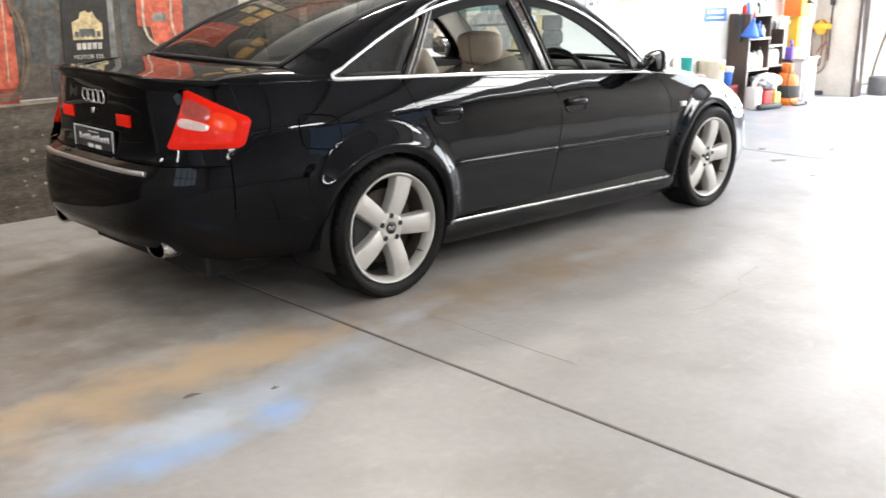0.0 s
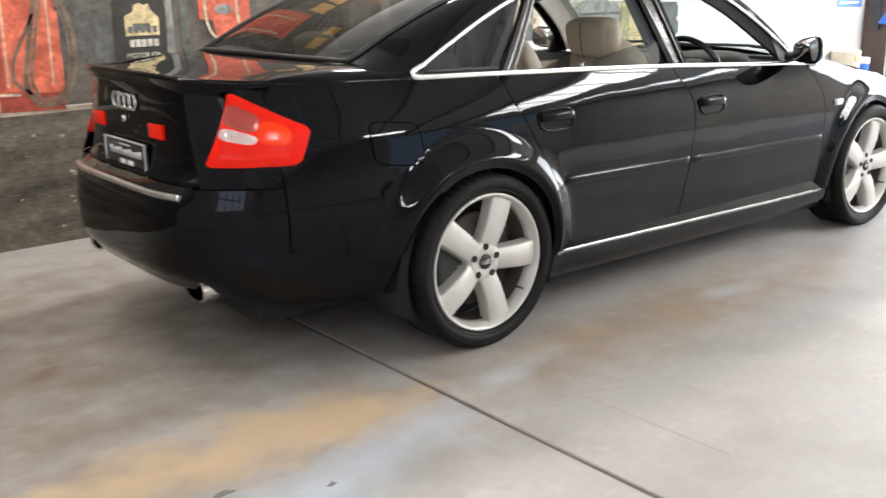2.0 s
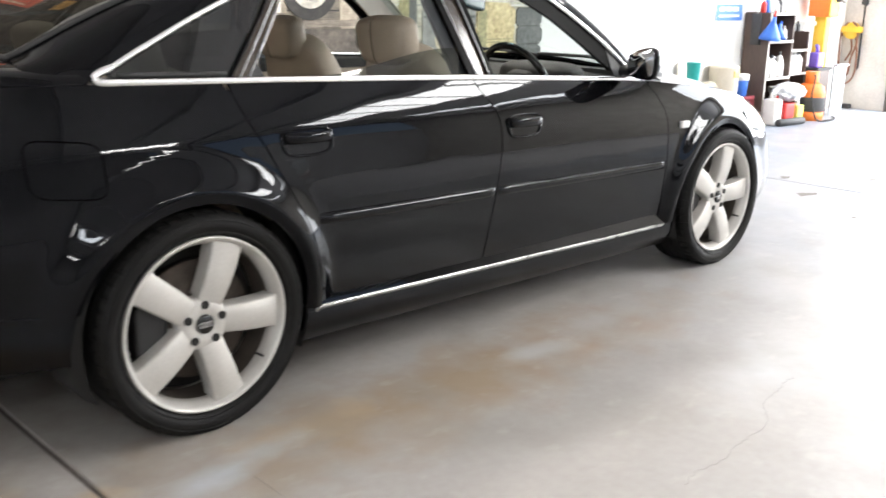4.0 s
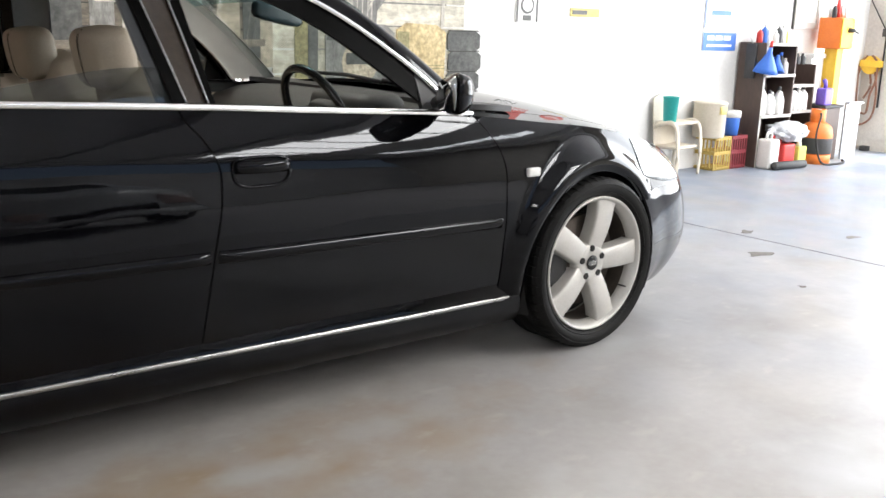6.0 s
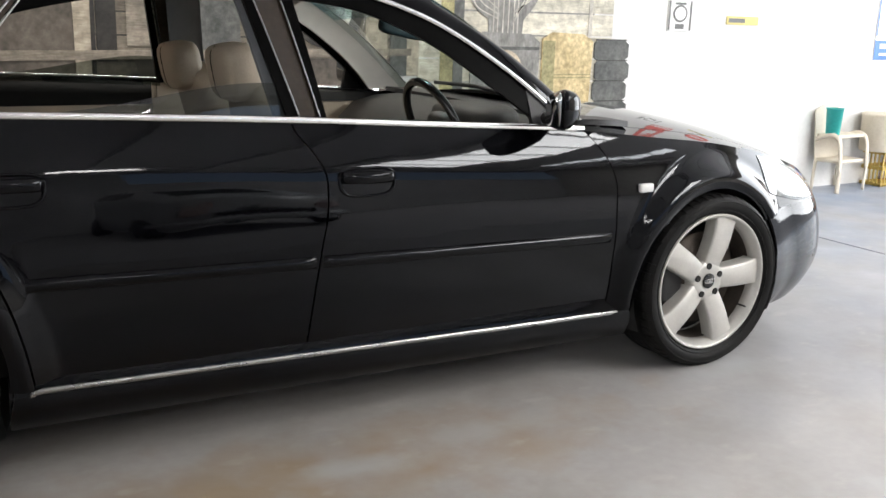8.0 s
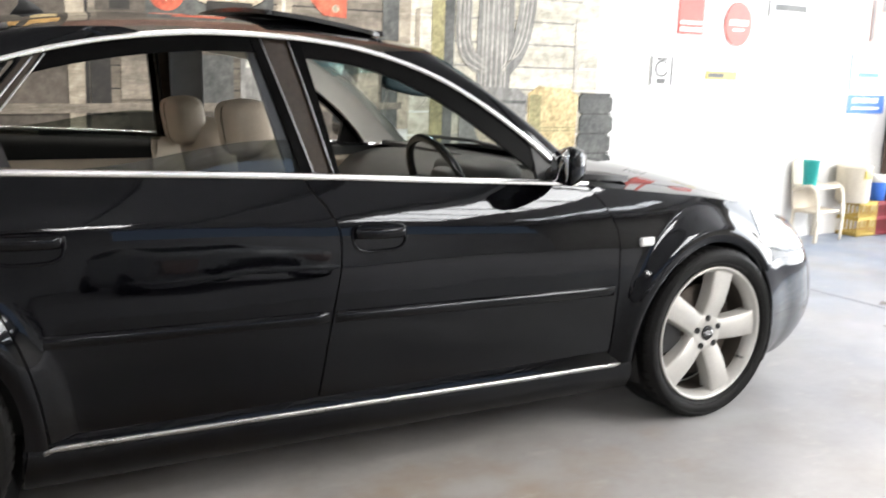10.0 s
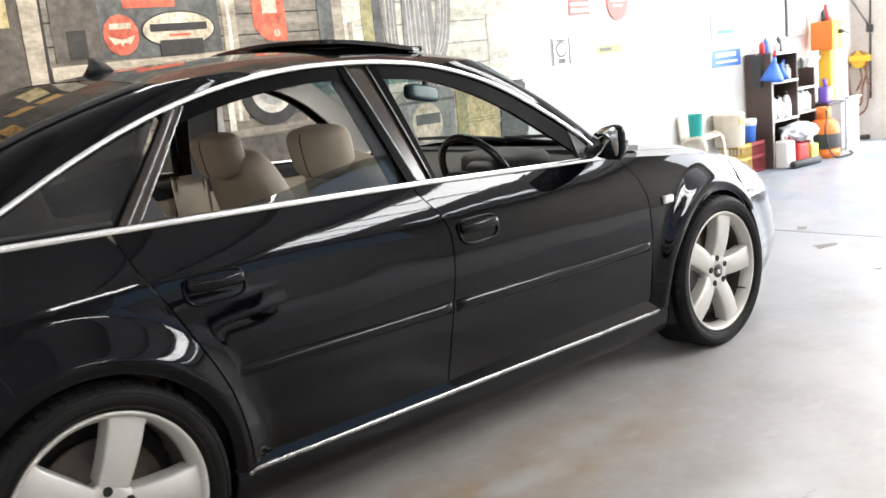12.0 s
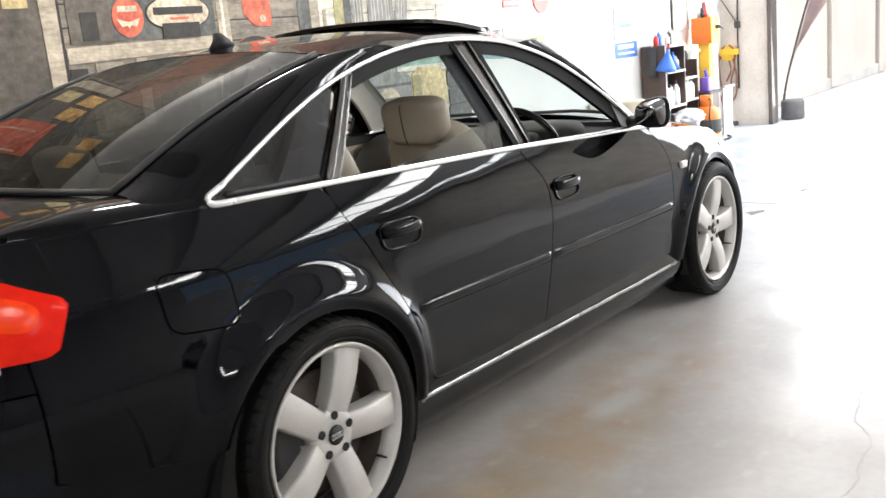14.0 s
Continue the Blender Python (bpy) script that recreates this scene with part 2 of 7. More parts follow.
def tube(points, radius, n=8, flat=1.0, closed=False, up=(0, 0, 1)):
    """A bar of round or flattened section along a line."""
    pts = [Vector(p) for p in points]
    bm = bmesh.new()
    rings = []
    for i, p in enumerate(pts):
        a = pts[i - 1] if (i or closed) else p
        b = pts[(i + 1) % len(pts)] if (i < len(pts) - 1 or closed) else p
        d = (b - a).normalized()
        side = d.cross(Vector(up))
        side = side.normalized() if side.length > 1e-4 else d.cross(Vector((1, 0.2, 0))).normalized()
        top = side.cross(d).normalized()
        rings.append([bm.verts.new(p + radius * (math.cos(2 * math.pi * k / n) * side * flat + math.sin(2 * math.pi * k / n) * top)) for k in range(n)])
    pairs = list(zip(rings, rings[1:])) + ([(rings[-1], rings[0])] if closed else [])
    for a, b in pairs:
        for k in range(n):
            bm.faces.new((a[k], a[(k + 1) % n], b[(k + 1) % n], b[k]))
    if not closed:
        bm.faces.new(rings[0])
        bm.faces.new(rings[-1])
    return bm


def prism(outline, y0, y1, axis="y"):
    """A plate: an outline in x, z between two depths (or in x, y between two heights)."""
    bm = bmesh.new()
    put = (lambda p, d: (p[0], d, p[1])) if axis == "y" else ((lambda p, d: (p[0], p[1], d)) if axis == "z" else (lambda p, d: (d, p[0], p[1])))
    a = [bm.verts.new(put(p, y0)) for p in outline]
    b = [bm.verts.new(put(p, y1)) for p in outline]
    bm.faces.new(a)
    bm.faces.new(b[::-1])
    for i in range(len(a)):
        j = (i + 1) % len(a)
        bm.faces.new((a[i], b[i], b[j], a[j]))
    return bm


def disc(cx, cz, rx, rz, n=28):
    return [(cx + rx * math.cos(2 * math.pi * i / n), cz + rz * math.sin(2 * math.pi * i / n)) for i in range(n)]


def merge(*many):
    out = bmesh.new()
    for bm in many:
        me = bpy.data.meshes.new("piece")
        bm.to_mesh(me)
        bm.free()
        out.from_mesh(me)
        bpy.data.meshes.remove(me)
    return out


def step(a, b, v):
    t = min(max((v - a) / (b - a), 0.0), 1.0)
    return t * t * (3 - 2 * t)

# ---- the building ----
WALL_Y, END_X, BACK_X, SIDE_Y, ROOF_Z = 1.82, 8.55, -9.0, -11.0, 4.3
JAMB_Y = 1.24
S_HOUSING = varied("white_lamp_housing", (0.62, 0.62, 0.60), (0.72, 0.72, 0.70), 0.4, 6, 60, 0.02)


def floor_material():
    m, nt, p = material("worn_painted_concrete")
    L = nt.links.new
    tc = nt.nodes.new("ShaderNodeTexCoord")

    def noise_node(scale, detail, shift=0.0, stretch=(1, 1, 1)):
        mp = nt.nodes.new("ShaderNodeMapping")
        mp.inputs["Scale"].default_value = stretch
        mp.inputs["Location"].default_value = (shift, shift * 0.7, 0)
        L(tc.outputs["Object"], mp.inputs[0])
        n = nt.nodes.new("ShaderNodeTexNoise")
        n.inputs["Scale"].default_value, n.inputs["Detail"].default_value = scale, detail
        L(mp.outputs[0], n.inputs["Vector"])
        return n.outputs[0]

    def ramp(src, a, b, ca, cb):
        r = nt.nodes.new("ShaderNodeValToRGB")
        r.color_ramp.elements[0].position, r.color_ramp.elements[1].position = a, b
        r.color_ramp.elements[0].color, r.color_ramp.elements[1].color = (*ca, 1), (*cb, 1)
        L(src, r.inputs[0])
        return r.outputs[0]

    def mix(f, a, b):
        x = nt.nodes.new("ShaderNodeMix")
        x.data_type = "RGBA"
        L(f, x.inputs[0])
        L(a, x.inputs[6])
        L(b, x.inputs[7])
        return x.outputs[2]

    def patch(cx, cy, rx, ry, turn, wob=0.35, seed=0.0, hard=0.6):
        """A worn patch with a frayed edge round a place of the floor."""
        mp = nt.nodes.new("ShaderNodeMapping")
        mp.vector_type = "TEXTURE"
        mp.inputs["Location"].default_value = (cx, cy, 0)
        mp.inputs["Rotation"].default_value = (0, 0, radians(turn))
        mp.inputs["Scale"].default_value = (rx, ry, 1)
        L(tc.outputs["Object"], mp.inputs[0])
        ln = nt.nodes.new("ShaderNodeVectorMath")
        ln.operation = "LENGTH"
        L(mp.outputs[0], ln.inputs[0])
        mul = nt.nodes.new("ShaderNodeMath")
        mul.operation = "MULTIPLY_ADD"
        L(noise_node(5.5, 7, seed), mul.inputs[0])
        mul.inputs[1].default_value = wob * 4
        mul.inputs[2].default_value = -wob * 2
        ad = nt.nodes.new("ShaderNodeMath")
        L(ln.outputs["Value"], ad.inputs[0])
        L(mul.outputs[0], ad.inputs[1])
        return ramp(ad.outputs[0], 1.0 - hard, 1.0, (1, 1, 1), (0, 0, 0))

    base = ramp(noise_node(0.9, 6), 0.3, 0.7, (0.285, 0.268, 0.248), (0.385, 0.368, 0.350))
    grain = ramp(noise_node(26, 6, 3), 0.3, 0.7, (0.305, 0.287, 0.267), (0.370, 0.352, 0.332))
    half = nt.nodes.new("ShaderNodeValue")
    half.outputs[0].default_value = 0.45
    col = mix(half.outputs[0], base, grain)
    
    def rgb(c):
        n = nt.nodes.new("ShaderNodeRGB")
        n.outputs[0].default_value = (*c, 1)
        return n.outputs[0]

    # blue-grey paint towards the door, where it is less worn
    sep = nt.nodes.new("ShaderNodeSeparateXYZ")
    L(tc.outputs["Object"], sep.inputs[0])
    mr = nt.nodes.new("ShaderNodeMapRange")
    mr.inputs["From Min"].default_value, mr.inputs["From Max"].default_value = 0.2, 4.8
    L(sep.outputs[0], mr.inputs["Value"])
    mm = nt.nodes.new("ShaderNodeMath")
    mm.operation = "MULTIPLY"
    L(mr.outputs[0], mm.inputs[0])
    L(ramp(noise_node(1.6, 6, 9), 0.25, 0.6, (0.25, 0.25, 0.25), (1, 1, 1)), mm.inputs[1])
    col = mix(mm.outputs[0], col, rgb((0.226, 0.262, 0.325)))
    # oil-brown ground, behind the car darkened to stand for its shade, ochre bare strip and light blue paint remains
    for cx, cy, rx, ry, turn, c, seed, hard in (
        (-3.6, 0.2, 2.6, 1.7, 0, (0.17, 0.135, 0.10), 21, 0.95),
        (-0.6, -1.10, 1.7, 0.34, 2, (0.29, 0.225, 0.16), 25, 0.95),
        (-2.78, -1.04, 0.92, 0.27, 4, (0.48, 0.365, 0.235), 1, 0.80),
        (-2.16, -1.05, 0.46, 0.24, -8, (0.47, 0.355, 0.23), 4, 0.75),
        (-1.20, -1.06, 0.36, 0.10, 4, (0.42, 0.31, 0.19), 6, 0.95),
        (-2.70, -1.46, 0.72, 0.25, 4, (0.43, 0.48, 0.53), 12, 0.95),
        (-2.95, -1.60, 0.38, 0.12, -4, (0.28, 0.41, 0.62), 15, 0.95),
        (-2.50, -1.55, 0.20, 0.10, 20, (0.27, 0.41, 0.65), 16, 0.9),
        (-2.05, -1.28, 0.45, 0.14, 14, (0.42, 0.46, 0.50), 17, 0.95),
        (-1.45, -1.12, 0.32, 0.08, 14, (0.41, 0.44, 0.47), 18, 0.95),
        (0.36, -1.02, 0.34, 0.09, 3, (0.36, 0.35, 0.335), 41, 0.95),
        (-0.18, -1.10, 0.22, 0.09, -6, (0.36, 0.35, 0.335), 43, 0.95),
        (1.45, -0.95, 0.30, 0.09, 4, (0.36, 0.365, 0.365), 45, 0.95),
        (0.3, -1.75, 0.45, 0.20, 15, (0.38, 0.385, 0.385), 30, 0.95),
        (1.3, -2.1, 0.5, 0.3, -20, (0.37, 0.375, 0.38), 33, 0.95),
    ):
        col = mix(patch(cx, cy, rx, ry, turn, 0.45, seed, hard), col, rgb(c))
    # blotches of old grime and pale scuffs
    col = mix(ramp(noise_node(2.3, 8, 51), 0.50, 0.74, (0, 0, 0), (0.55, 0.55, 0.55)), col, rgb((0.235, 0.218, 0.19)))
    col = mix(ramp(noise_node(6.5, 9, 57, (1, 1.7, 1)), 0.60, 0.72, (0, 0, 0), (0.32, 0.32, 0.32)), col, rgb((0.44, 0.42, 0.39)))
    L(col, p.inputs["Base Color"])
    mrr = nt.nodes.new("ShaderNodeMapRange")
    mrr.inputs["From Min"].default_value, mrr.inputs["From Max"].default_value = 0.3, 0.7
    mrr.inputs["To Min"].default_value, mrr.inputs["To Max"].default_value = 0.30, 0.55
    L(noise_node(3.0, 6, 5), mrr.inputs["Value"])
    L(mrr.outputs[0], p.inputs["Roughness"])
    bp = nt.nodes.new("ShaderNodeBump")
    bp.inputs["Strength"].default_value, bp.inputs["Distance"].default_value = 0.14, 0.004
    L(noise_node(14, 8, 2), bp.inputs["Height"])
    L(bp.outputs[0], p.inputs["Normal"])
    return m


FLOOR = floor_material()
# unseen south bays, coloured paler to bounce light up to the ceiling
BOUNCEFLOOR = varied("pale_bounce_concrete", (0.34, 0.33, 0.335), (0.46, 0.45, 0.455), 0.5, 0.8, 26, 0.2)
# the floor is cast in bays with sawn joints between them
floor = tagged(new("floor"), "worn grey painted concrete workshop floor with sawn joints", "floor", kind="structure")
JOINTS = [BACK_X - 0.2, -7.4, -1.785, 3.67, END_X + 0.1]
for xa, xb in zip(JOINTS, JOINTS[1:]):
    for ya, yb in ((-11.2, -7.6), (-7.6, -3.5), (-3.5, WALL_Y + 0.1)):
        part("floor_slab", box(xa + 0.008, xb - 0.008, ya + 0.005, yb - 0.005, -0.15, 0.0, 0.004, 1), FLOOR if yb > 0 else BOUNCEFLOOR, floor, smooth=False)
part("joint_filler", box(BACK_X, END_X, -11.1, WALL_Y, -0.2, -0.006), STEEL, floor, "dark dirt in the floor joints", smooth=False)

ground = tagged(new("ground", mesh_of(box(END_X + 0.1, 400, -300, 300, -0.4, -0.03), "ground", YARD, False)), "sunlit pale concrete yard outside the door", "ground", kind="structure")


def wall(name, bm, mat, label):
    return tagged(new(name, mesh_of(bm, name, mat, False)), label, "wall", kind="structure")


wall("wall_north", box(BACK_X, END_X, WALL_Y, WALL_Y + 0.2, -0.1, ROOF_Z), WHITEWALL, "white painted workshop wall behind the car")
WIN_Y = (-7.6, -3.1)
wall("wall_west", merge(box(BACK_X - 0.2, BACK_X, SIDE_Y, WIN_Y[0], -0.1, ROOF_Z), box(BACK_X - 0.2, BACK_X, WIN_Y[1], WALL_Y + 0.2, -0.1, ROOF_Z), box(BACK_X - 0.2, BACK_X, *WIN_Y, -0.1, 1.3), box(BACK_X - 0.2, BACK_X, *WIN_Y, 3.3, ROOF_Z)), DARKWALL, "dull painted end wall of the workshop")
wall("wall_east", box(END_X, END_X + 0.16, JAMB_Y, WALL_Y + 0.2, -0.1, ROOF_Z), SLAB, "weathered concrete wall panel beside the roller door")
wall("wall_east_lintel", box(END_X, END_X + 0.16, -10.0, JAMB_Y, 3.7, ROOF_Z), SLAB, "concrete lintel over the roller door")
wall("wall_east_pier", box(END_X, END_X + 0.16, -10.0, -2.95, -0.1, 3.7), SLAB, "concrete wall panel beyond the roller door")
wall("wall_east_far", box(END_X, END_X + 0.16, SIDE_Y, -10.0, -0.1, ROOF_Z), SLAB, "concrete wall beyond the roller doors")
wall("wall_south", box(BACK_X, END_X, SIDE_Y - 0.2, SIDE_Y, -0.1, 2.8), DARKWALL, "dull painted long wall of the workshop")
wall("wall_south_infill", box(BACK_X, 1.3, SIDE_Y - 0.2, SIDE_Y, 2.8, 4.2), DARKWALL, "dull painted wall beside the clerestory strip")
wall("wall_south_head", box(BACK_X, END_X, SIDE_Y - 0.2, SIDE_Y, 4.2, ROOF_Z), DARKWALL, "wall head over the clerestory strip")
window_1 = tagged(new("window_1"), "steel framed workshop window in the end wall", "window", kind="structure")
for k in range(5):
    y = WIN_Y[0] + (WIN_Y[1] - WIN_Y[0]) * k / 4
    part("window_post", box(BACK_X - 0.13, BACK_X - 0.07, y - 0.04, y + 0.04, 1.3, 3.3, 0.004, 1), STEEL, window_1, smooth=False)
for z in (1.33, 2.3, 3.27):
    part("window_rail", box(BACK_X - 0.12, BACK_X - 0.08, *WIN_Y, z - 0.03, z + 0.03), STEEL, window_1, smooth=False)
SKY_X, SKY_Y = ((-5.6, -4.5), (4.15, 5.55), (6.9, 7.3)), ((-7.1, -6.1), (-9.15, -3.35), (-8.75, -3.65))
bays = [box(xa, xb, SIDE_Y - 0.2, WALL_Y + 0.2, ROOF_Z, ROOF_Z + 0.15) for xa, xb in ((BACK_X - 0.2, SKY_X[0][0]), (SKY_X[0][1], SKY_X[1][0]), (SKY_X[1][1], SKY_X[2][0]), (SKY_X[2][1], END_X + 0.16))]
bays += [box(*sx, ya, yb, ROOF_Z, ROOF_Z + 0.15) for sx, sy in zip(SKY_X, SKY_Y) for ya, yb in ((SIDE_Y - 0.2, sy[0]), (sy[1], WALL_Y + 0.2))]
# purlins under the sheets
bays += [box(x - 0.05, x + 0.05, SIDE_Y, WALL_Y, ROOF_Z - 0.16, ROOF_Z) for x in (-7.5, -5.9, -4.3, -2.7, -1.1, 0.5, 2.1, 3.7, 7.9)]
bays += [box(BACK_X, END_X, y - 0.03, y + 0.03, ROOF_Z - 0.07, ROOF_Z) for y in (-10.2, -9.4, -2.6, -1.5, -0.4, 0.7)]
tagged(new("ceiling", mesh_of(merge(*bays), "ceiling", CEILING, False)), "pale sheet metal workshop ceiling", "ceiling", kind="structure")
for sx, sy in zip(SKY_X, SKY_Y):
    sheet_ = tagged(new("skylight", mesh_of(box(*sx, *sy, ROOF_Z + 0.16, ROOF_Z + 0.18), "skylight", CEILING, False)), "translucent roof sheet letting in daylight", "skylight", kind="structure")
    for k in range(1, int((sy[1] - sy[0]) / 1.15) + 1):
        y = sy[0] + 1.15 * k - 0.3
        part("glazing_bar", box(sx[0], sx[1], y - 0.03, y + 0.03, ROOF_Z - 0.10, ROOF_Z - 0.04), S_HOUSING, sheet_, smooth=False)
m_, nt_, p_ = material("lit_tube")
p_.inputs["Emission Color"].default_value, p_.inputs["Emission Strength"].default_value = (1.0, 0.97, 0.94, 1), 46.0
LIT = m_
# battens for every tube, the added row at y 0.95 too
for x, y, k in TUBES:
    s = thing("tube_lamp", "unseen twin fluorescent batten hanging under the ceiling", "lamp", "ceiling lamps", at=(x, y, 3.43))
    part("housing", box(-0.66, 0.66, -0.05, 0.05, 0.0, 0.06, 0.006), S_HOUSING, s, smooth=False)
    for dy in (-0.055, 0.055):
        part("tube", turned([(0.013, -0.63), (0.013, 0.63)], 10, "x", (0, dy, -0.012)), LIT, s)
    for dx in (-0.5, 0.5):
        part("hanger", tube([(dx, 0, 0.06), (dx, 0, ROOF_Z - 3.43)], 0.006, 6), STEEL, s)
tagged(new("trim", mesh_of(box(END_X - 0.03, END_X + 0.18, JAMB_Y - 0.05, JAMB_Y, 0, 3.7, 0.004), "trim", STEEL, False)), "dark steel angle on the door jamb", "trim", kind="structure")

# ---- the saloon car ----
HUB_X, HUB_Z, HUB_Y = 1.3795, 0.325, -0.893
XC, PLAN = -0.02, 4.4
LF = curve_of([(0.10, 2.20), (0.16, 2.29), (0.24, 2.35), (0.36, 2.38), (0.50, 2.375), (0.58, 2.345), (0.64, 2.30), (0.70, 2.24), (0.80, 2.12), (1.1, 1.9)])
LR = curve_of([(0.15, -2.26), (0.22, -2.34), (0.30, -2.40), (0.45, -2.435), (0.58, -2.43), (0.645, -2.41), (0.69, -2.355), (0.74, -2.345), (0.86, -2.34), (0.96, -2.335), (1.03, -2.335), (1.2, -2.2)])
SHOULDER = curve_of([(-2.4, 1.0), (-2.05, 1.003), (-1.55, 1.000), (-1.2, 0.992), (-0.8, 0.980), (-0.2, 0.955), (0.22, 0.932), (0.80, 0.900), (1.1, 0.868), (1.5, 0.82), (1.8, 0.755), (2.05, 0.685), (2.2, 0.62), (2.32, 0.56)])
LR_SMOOTH = curve_of([(0.15, -2.26), (0.22, -2.34), (0.30, -2.40), (0.45, -2.435), (0.58, -2.428), (0.68, -2.405), (0.76, -2.38), (0.86, -2.355), (0.96, -2.338), (1.03, -2.335), (1.2, -2.2)])
FLANK = curve_of([(0.10, 0.775), (0.20, 0.815), (0.30, 0.842), (0.45, 0.866), (0.57, 0.878), (0.68, 0.8755), (0.76, 0.8685), (0.85, 0.8605), (1.0, 0.850), (1.1, 0.845)])


LEDGE = lambda z: LR(z) - LR_SMOOTH(z)


def half_width(x, z):
    over = min(max(1 - (SHOULDER(x) - z) / 0.20, 0.0), 1.2)
    ripple = 0.0005 * math.sin(13 * x + 5 * z) * math.sin(11 * z - 3 * x)
    return FLANK(z) + ripple - 0.052 * over * over - 0.035 * step(-0.7, -1.9, x) * step(0.6, 1.0, z)


def flare(x, z):
    out = 0.0
    for hx in (-HUB_X, HUB_X):
        d = math.hypot(x - hx, z - HUB_Z)
        out += (0.046 * step(0.492, 0.376, d) if hx < 0 else 0.042 * step(0.485, 0.385, d)) - 0.012 * step(0.385, 0.350, d)
    return out * step(0.12, 0.3, z + 0.1)


def flank(x, z, lift=0.0):
    """The right flank of the body at a place along the car and a height."""
    end = LF(z) - XC if x > XC else XC - LR_SMOOTH(z)
    s = min(abs(x - XC) / end, 0.99999)
    k = (1 - s**PLAN) ** (1 / PLAN)
    return (x, -(half_width(x, z) * k + flare(x, z) + lift), z)


def nose_tail(front, a, z, lift=0.0):
    """The same body by plan angle: 0 at the flank, 90 at the middle of the front or rear."""
    end = LF(z) - XC if front else XC - LR_SMOOTH(z) - LEDGE(z) * step(70, 77, a)
    s, c = math.sin(radians(a)) ** (2 / PLAN), max(math.cos(radians(a)), 0.0) ** (2 / PLAN)
    x = XC + (end + lift * s) * s * (1 if front else -1)
    return (x, -(half_width(x, z) * c + flare(x, z) * c + lift * c), z)


def plan_angle(x, z):
    end = LF(z) - XC if x > XC else XC - LR_SMOOTH(z)
    return math.degrees(math.asin(min(abs(x - XC) / end, 0.99999) ** (PLAN / 2)))


car = thing("saloon_car", "glossy black four-door saloon car with silver five-spoke wheels, parked", "car")


def both(name, make, mat, parent=car, label="", smooth=True):
    """A part of the right side and its mirror image on the left."""
    return [part(name, make(), mat, parent, label, smooth), part(name, flip(make()), mat, parent, label, smooth)]


IN = (0, 0.016, 0)
GAP = 0.0028
REAR_SHUT = curve_of([(0.28, -0.965), (0.40, -0.985), (0.52, -1.015), (0.60, -1.045), (0.70, -1.09), (0.80, -1.14), (0.90, -1.195), (0.96, -1.215), (1.03, -1.222)])
MID_SHUT = curve_of([(0.28, -0.215), (0.55, -0.185), (0.74, -0.155), (0.81, -0.158), (0.88, -0.195), (0.93, -0.235), (1.0, -0.245)])
FRONT_SHUT = curve_of([(0.28, 0.915), (0.62, 0.912), (0.76, 0.90), (0.84, 0.855), (0.90, 0.80)])
DOOR_FOOT = 0.305


def door(a, b):
    rows = []
    for j in range(29):
        row = []
        for i in range(33):
            u, v, x = i / 32, j / 28, 0.0
            for _ in range(4):
                z = DOOR_FOOT + (SHOULDER(x) - 0.006 - DOOR_FOOT) * v
                x = (a(z) + GAP) * (1 - u) + (b(z) - GAP) * u
            row.append(flank(x, z))
        rows.append(row)
    return sheet(rows, IN)


front_doors = both("front_door", lambda: door(MID_SHUT, FRONT_SHUT), PAINT)
rear_doors = both("rear_door", lambda: door(REAR_SHUT, MID_SHUT), PAINT)

ARCH = 0.352


def wing(hx, a0, a1, border):
    """A wing from its wheel arch out to its border of x, z pairs."""
    outer, n, m = spread(border, 61), 61, 22
    rows = []
    for j in range(m + 1):
        v = (j / m) ** 1.15
        row = []
        for i in range(n):
            a = radians(a0 + (a1 - a0) * i / (n - 1))
            p = np.array([hx + ARCH * math.cos(a), HUB_Z + ARCH * math.sin(a)]) * (1 - v) + outer[i] * v
            row.append(flank(p[0], p[1]))
        rows.append(row)
    return sheet(rows, (0, 0.03, 0))


rear_border = [(REAR_SHUT(z) - GAP, z) for z in np.linspace(0.29, 0.988, 16)] + [(x, SHOULDER(x)) for x in np.linspace(-1.25, -2.11, 14)] + [(-2.112, z) for z in np.linspace(0.98, 0.47, 10)] + [(-2.02, 0.445), (-1.86, 0.43), (-1.74, 0.425)]
both("rear_wing", lambda: wing(-HUB_X, -5, 163, rear_border), PAINT)
front_border = [(FRONT_SHUT(z) + GAP, z) for z in np.linspace(0.25, 0.885, 14)] + [(x, SHOULDER(x) - 0.003) for x in np.linspace(0.84, 1.74, 14)] + [(1.755, 0.72), (1.76, 0.66), (1.765, 0.60), (1.765, 0.562)]
both("front_wing", lambda: wing(HUB_X, 190, 36, front_border), PAINT)


def sill():
    rows = []
    for z, out in ((0.312, -0.010), (0.302, -0.004), (0.280, 0.010), (0.258, 0.018), (0.215, 0.014), (0.165, -0.01), (0.14, -0.07)):
        rows.append([(x, -(half_width(x, max(z, 0.28)) * 0.985 + out + 0.016), z - 0.010 * x) for x in np.linspace(-1.03, 1.02, 40)])
    return sheet(rows, IN)


both("sill", sill, PAINT)


def sill_trim():
    line = [(x, -(half_width(x, 0.29) * 0.985 + 0.034 - 0.006 * step(0.5, 1.0, x)), 0.268 - 0.017 * x) for x in np.linspace(-0.955, 0.93, 40)]
    x, y, z = line[0]
    line = [(x - 0.030, y + 0.012, z - 0.022), (x - 0.018, y + 0.004, z - 0.006)] + line
    x, y, z = line[-1]
    line += [(x + 0.040, y + 0.004, z - 0.001), (x + 0.068, y + 0.010, z - 0.008)]
    return tube(line, 0.0085, 8, 0.6)


both("sill_trim", sill_trim, SILLTRIM, label="bright aluminium strip along the sill")


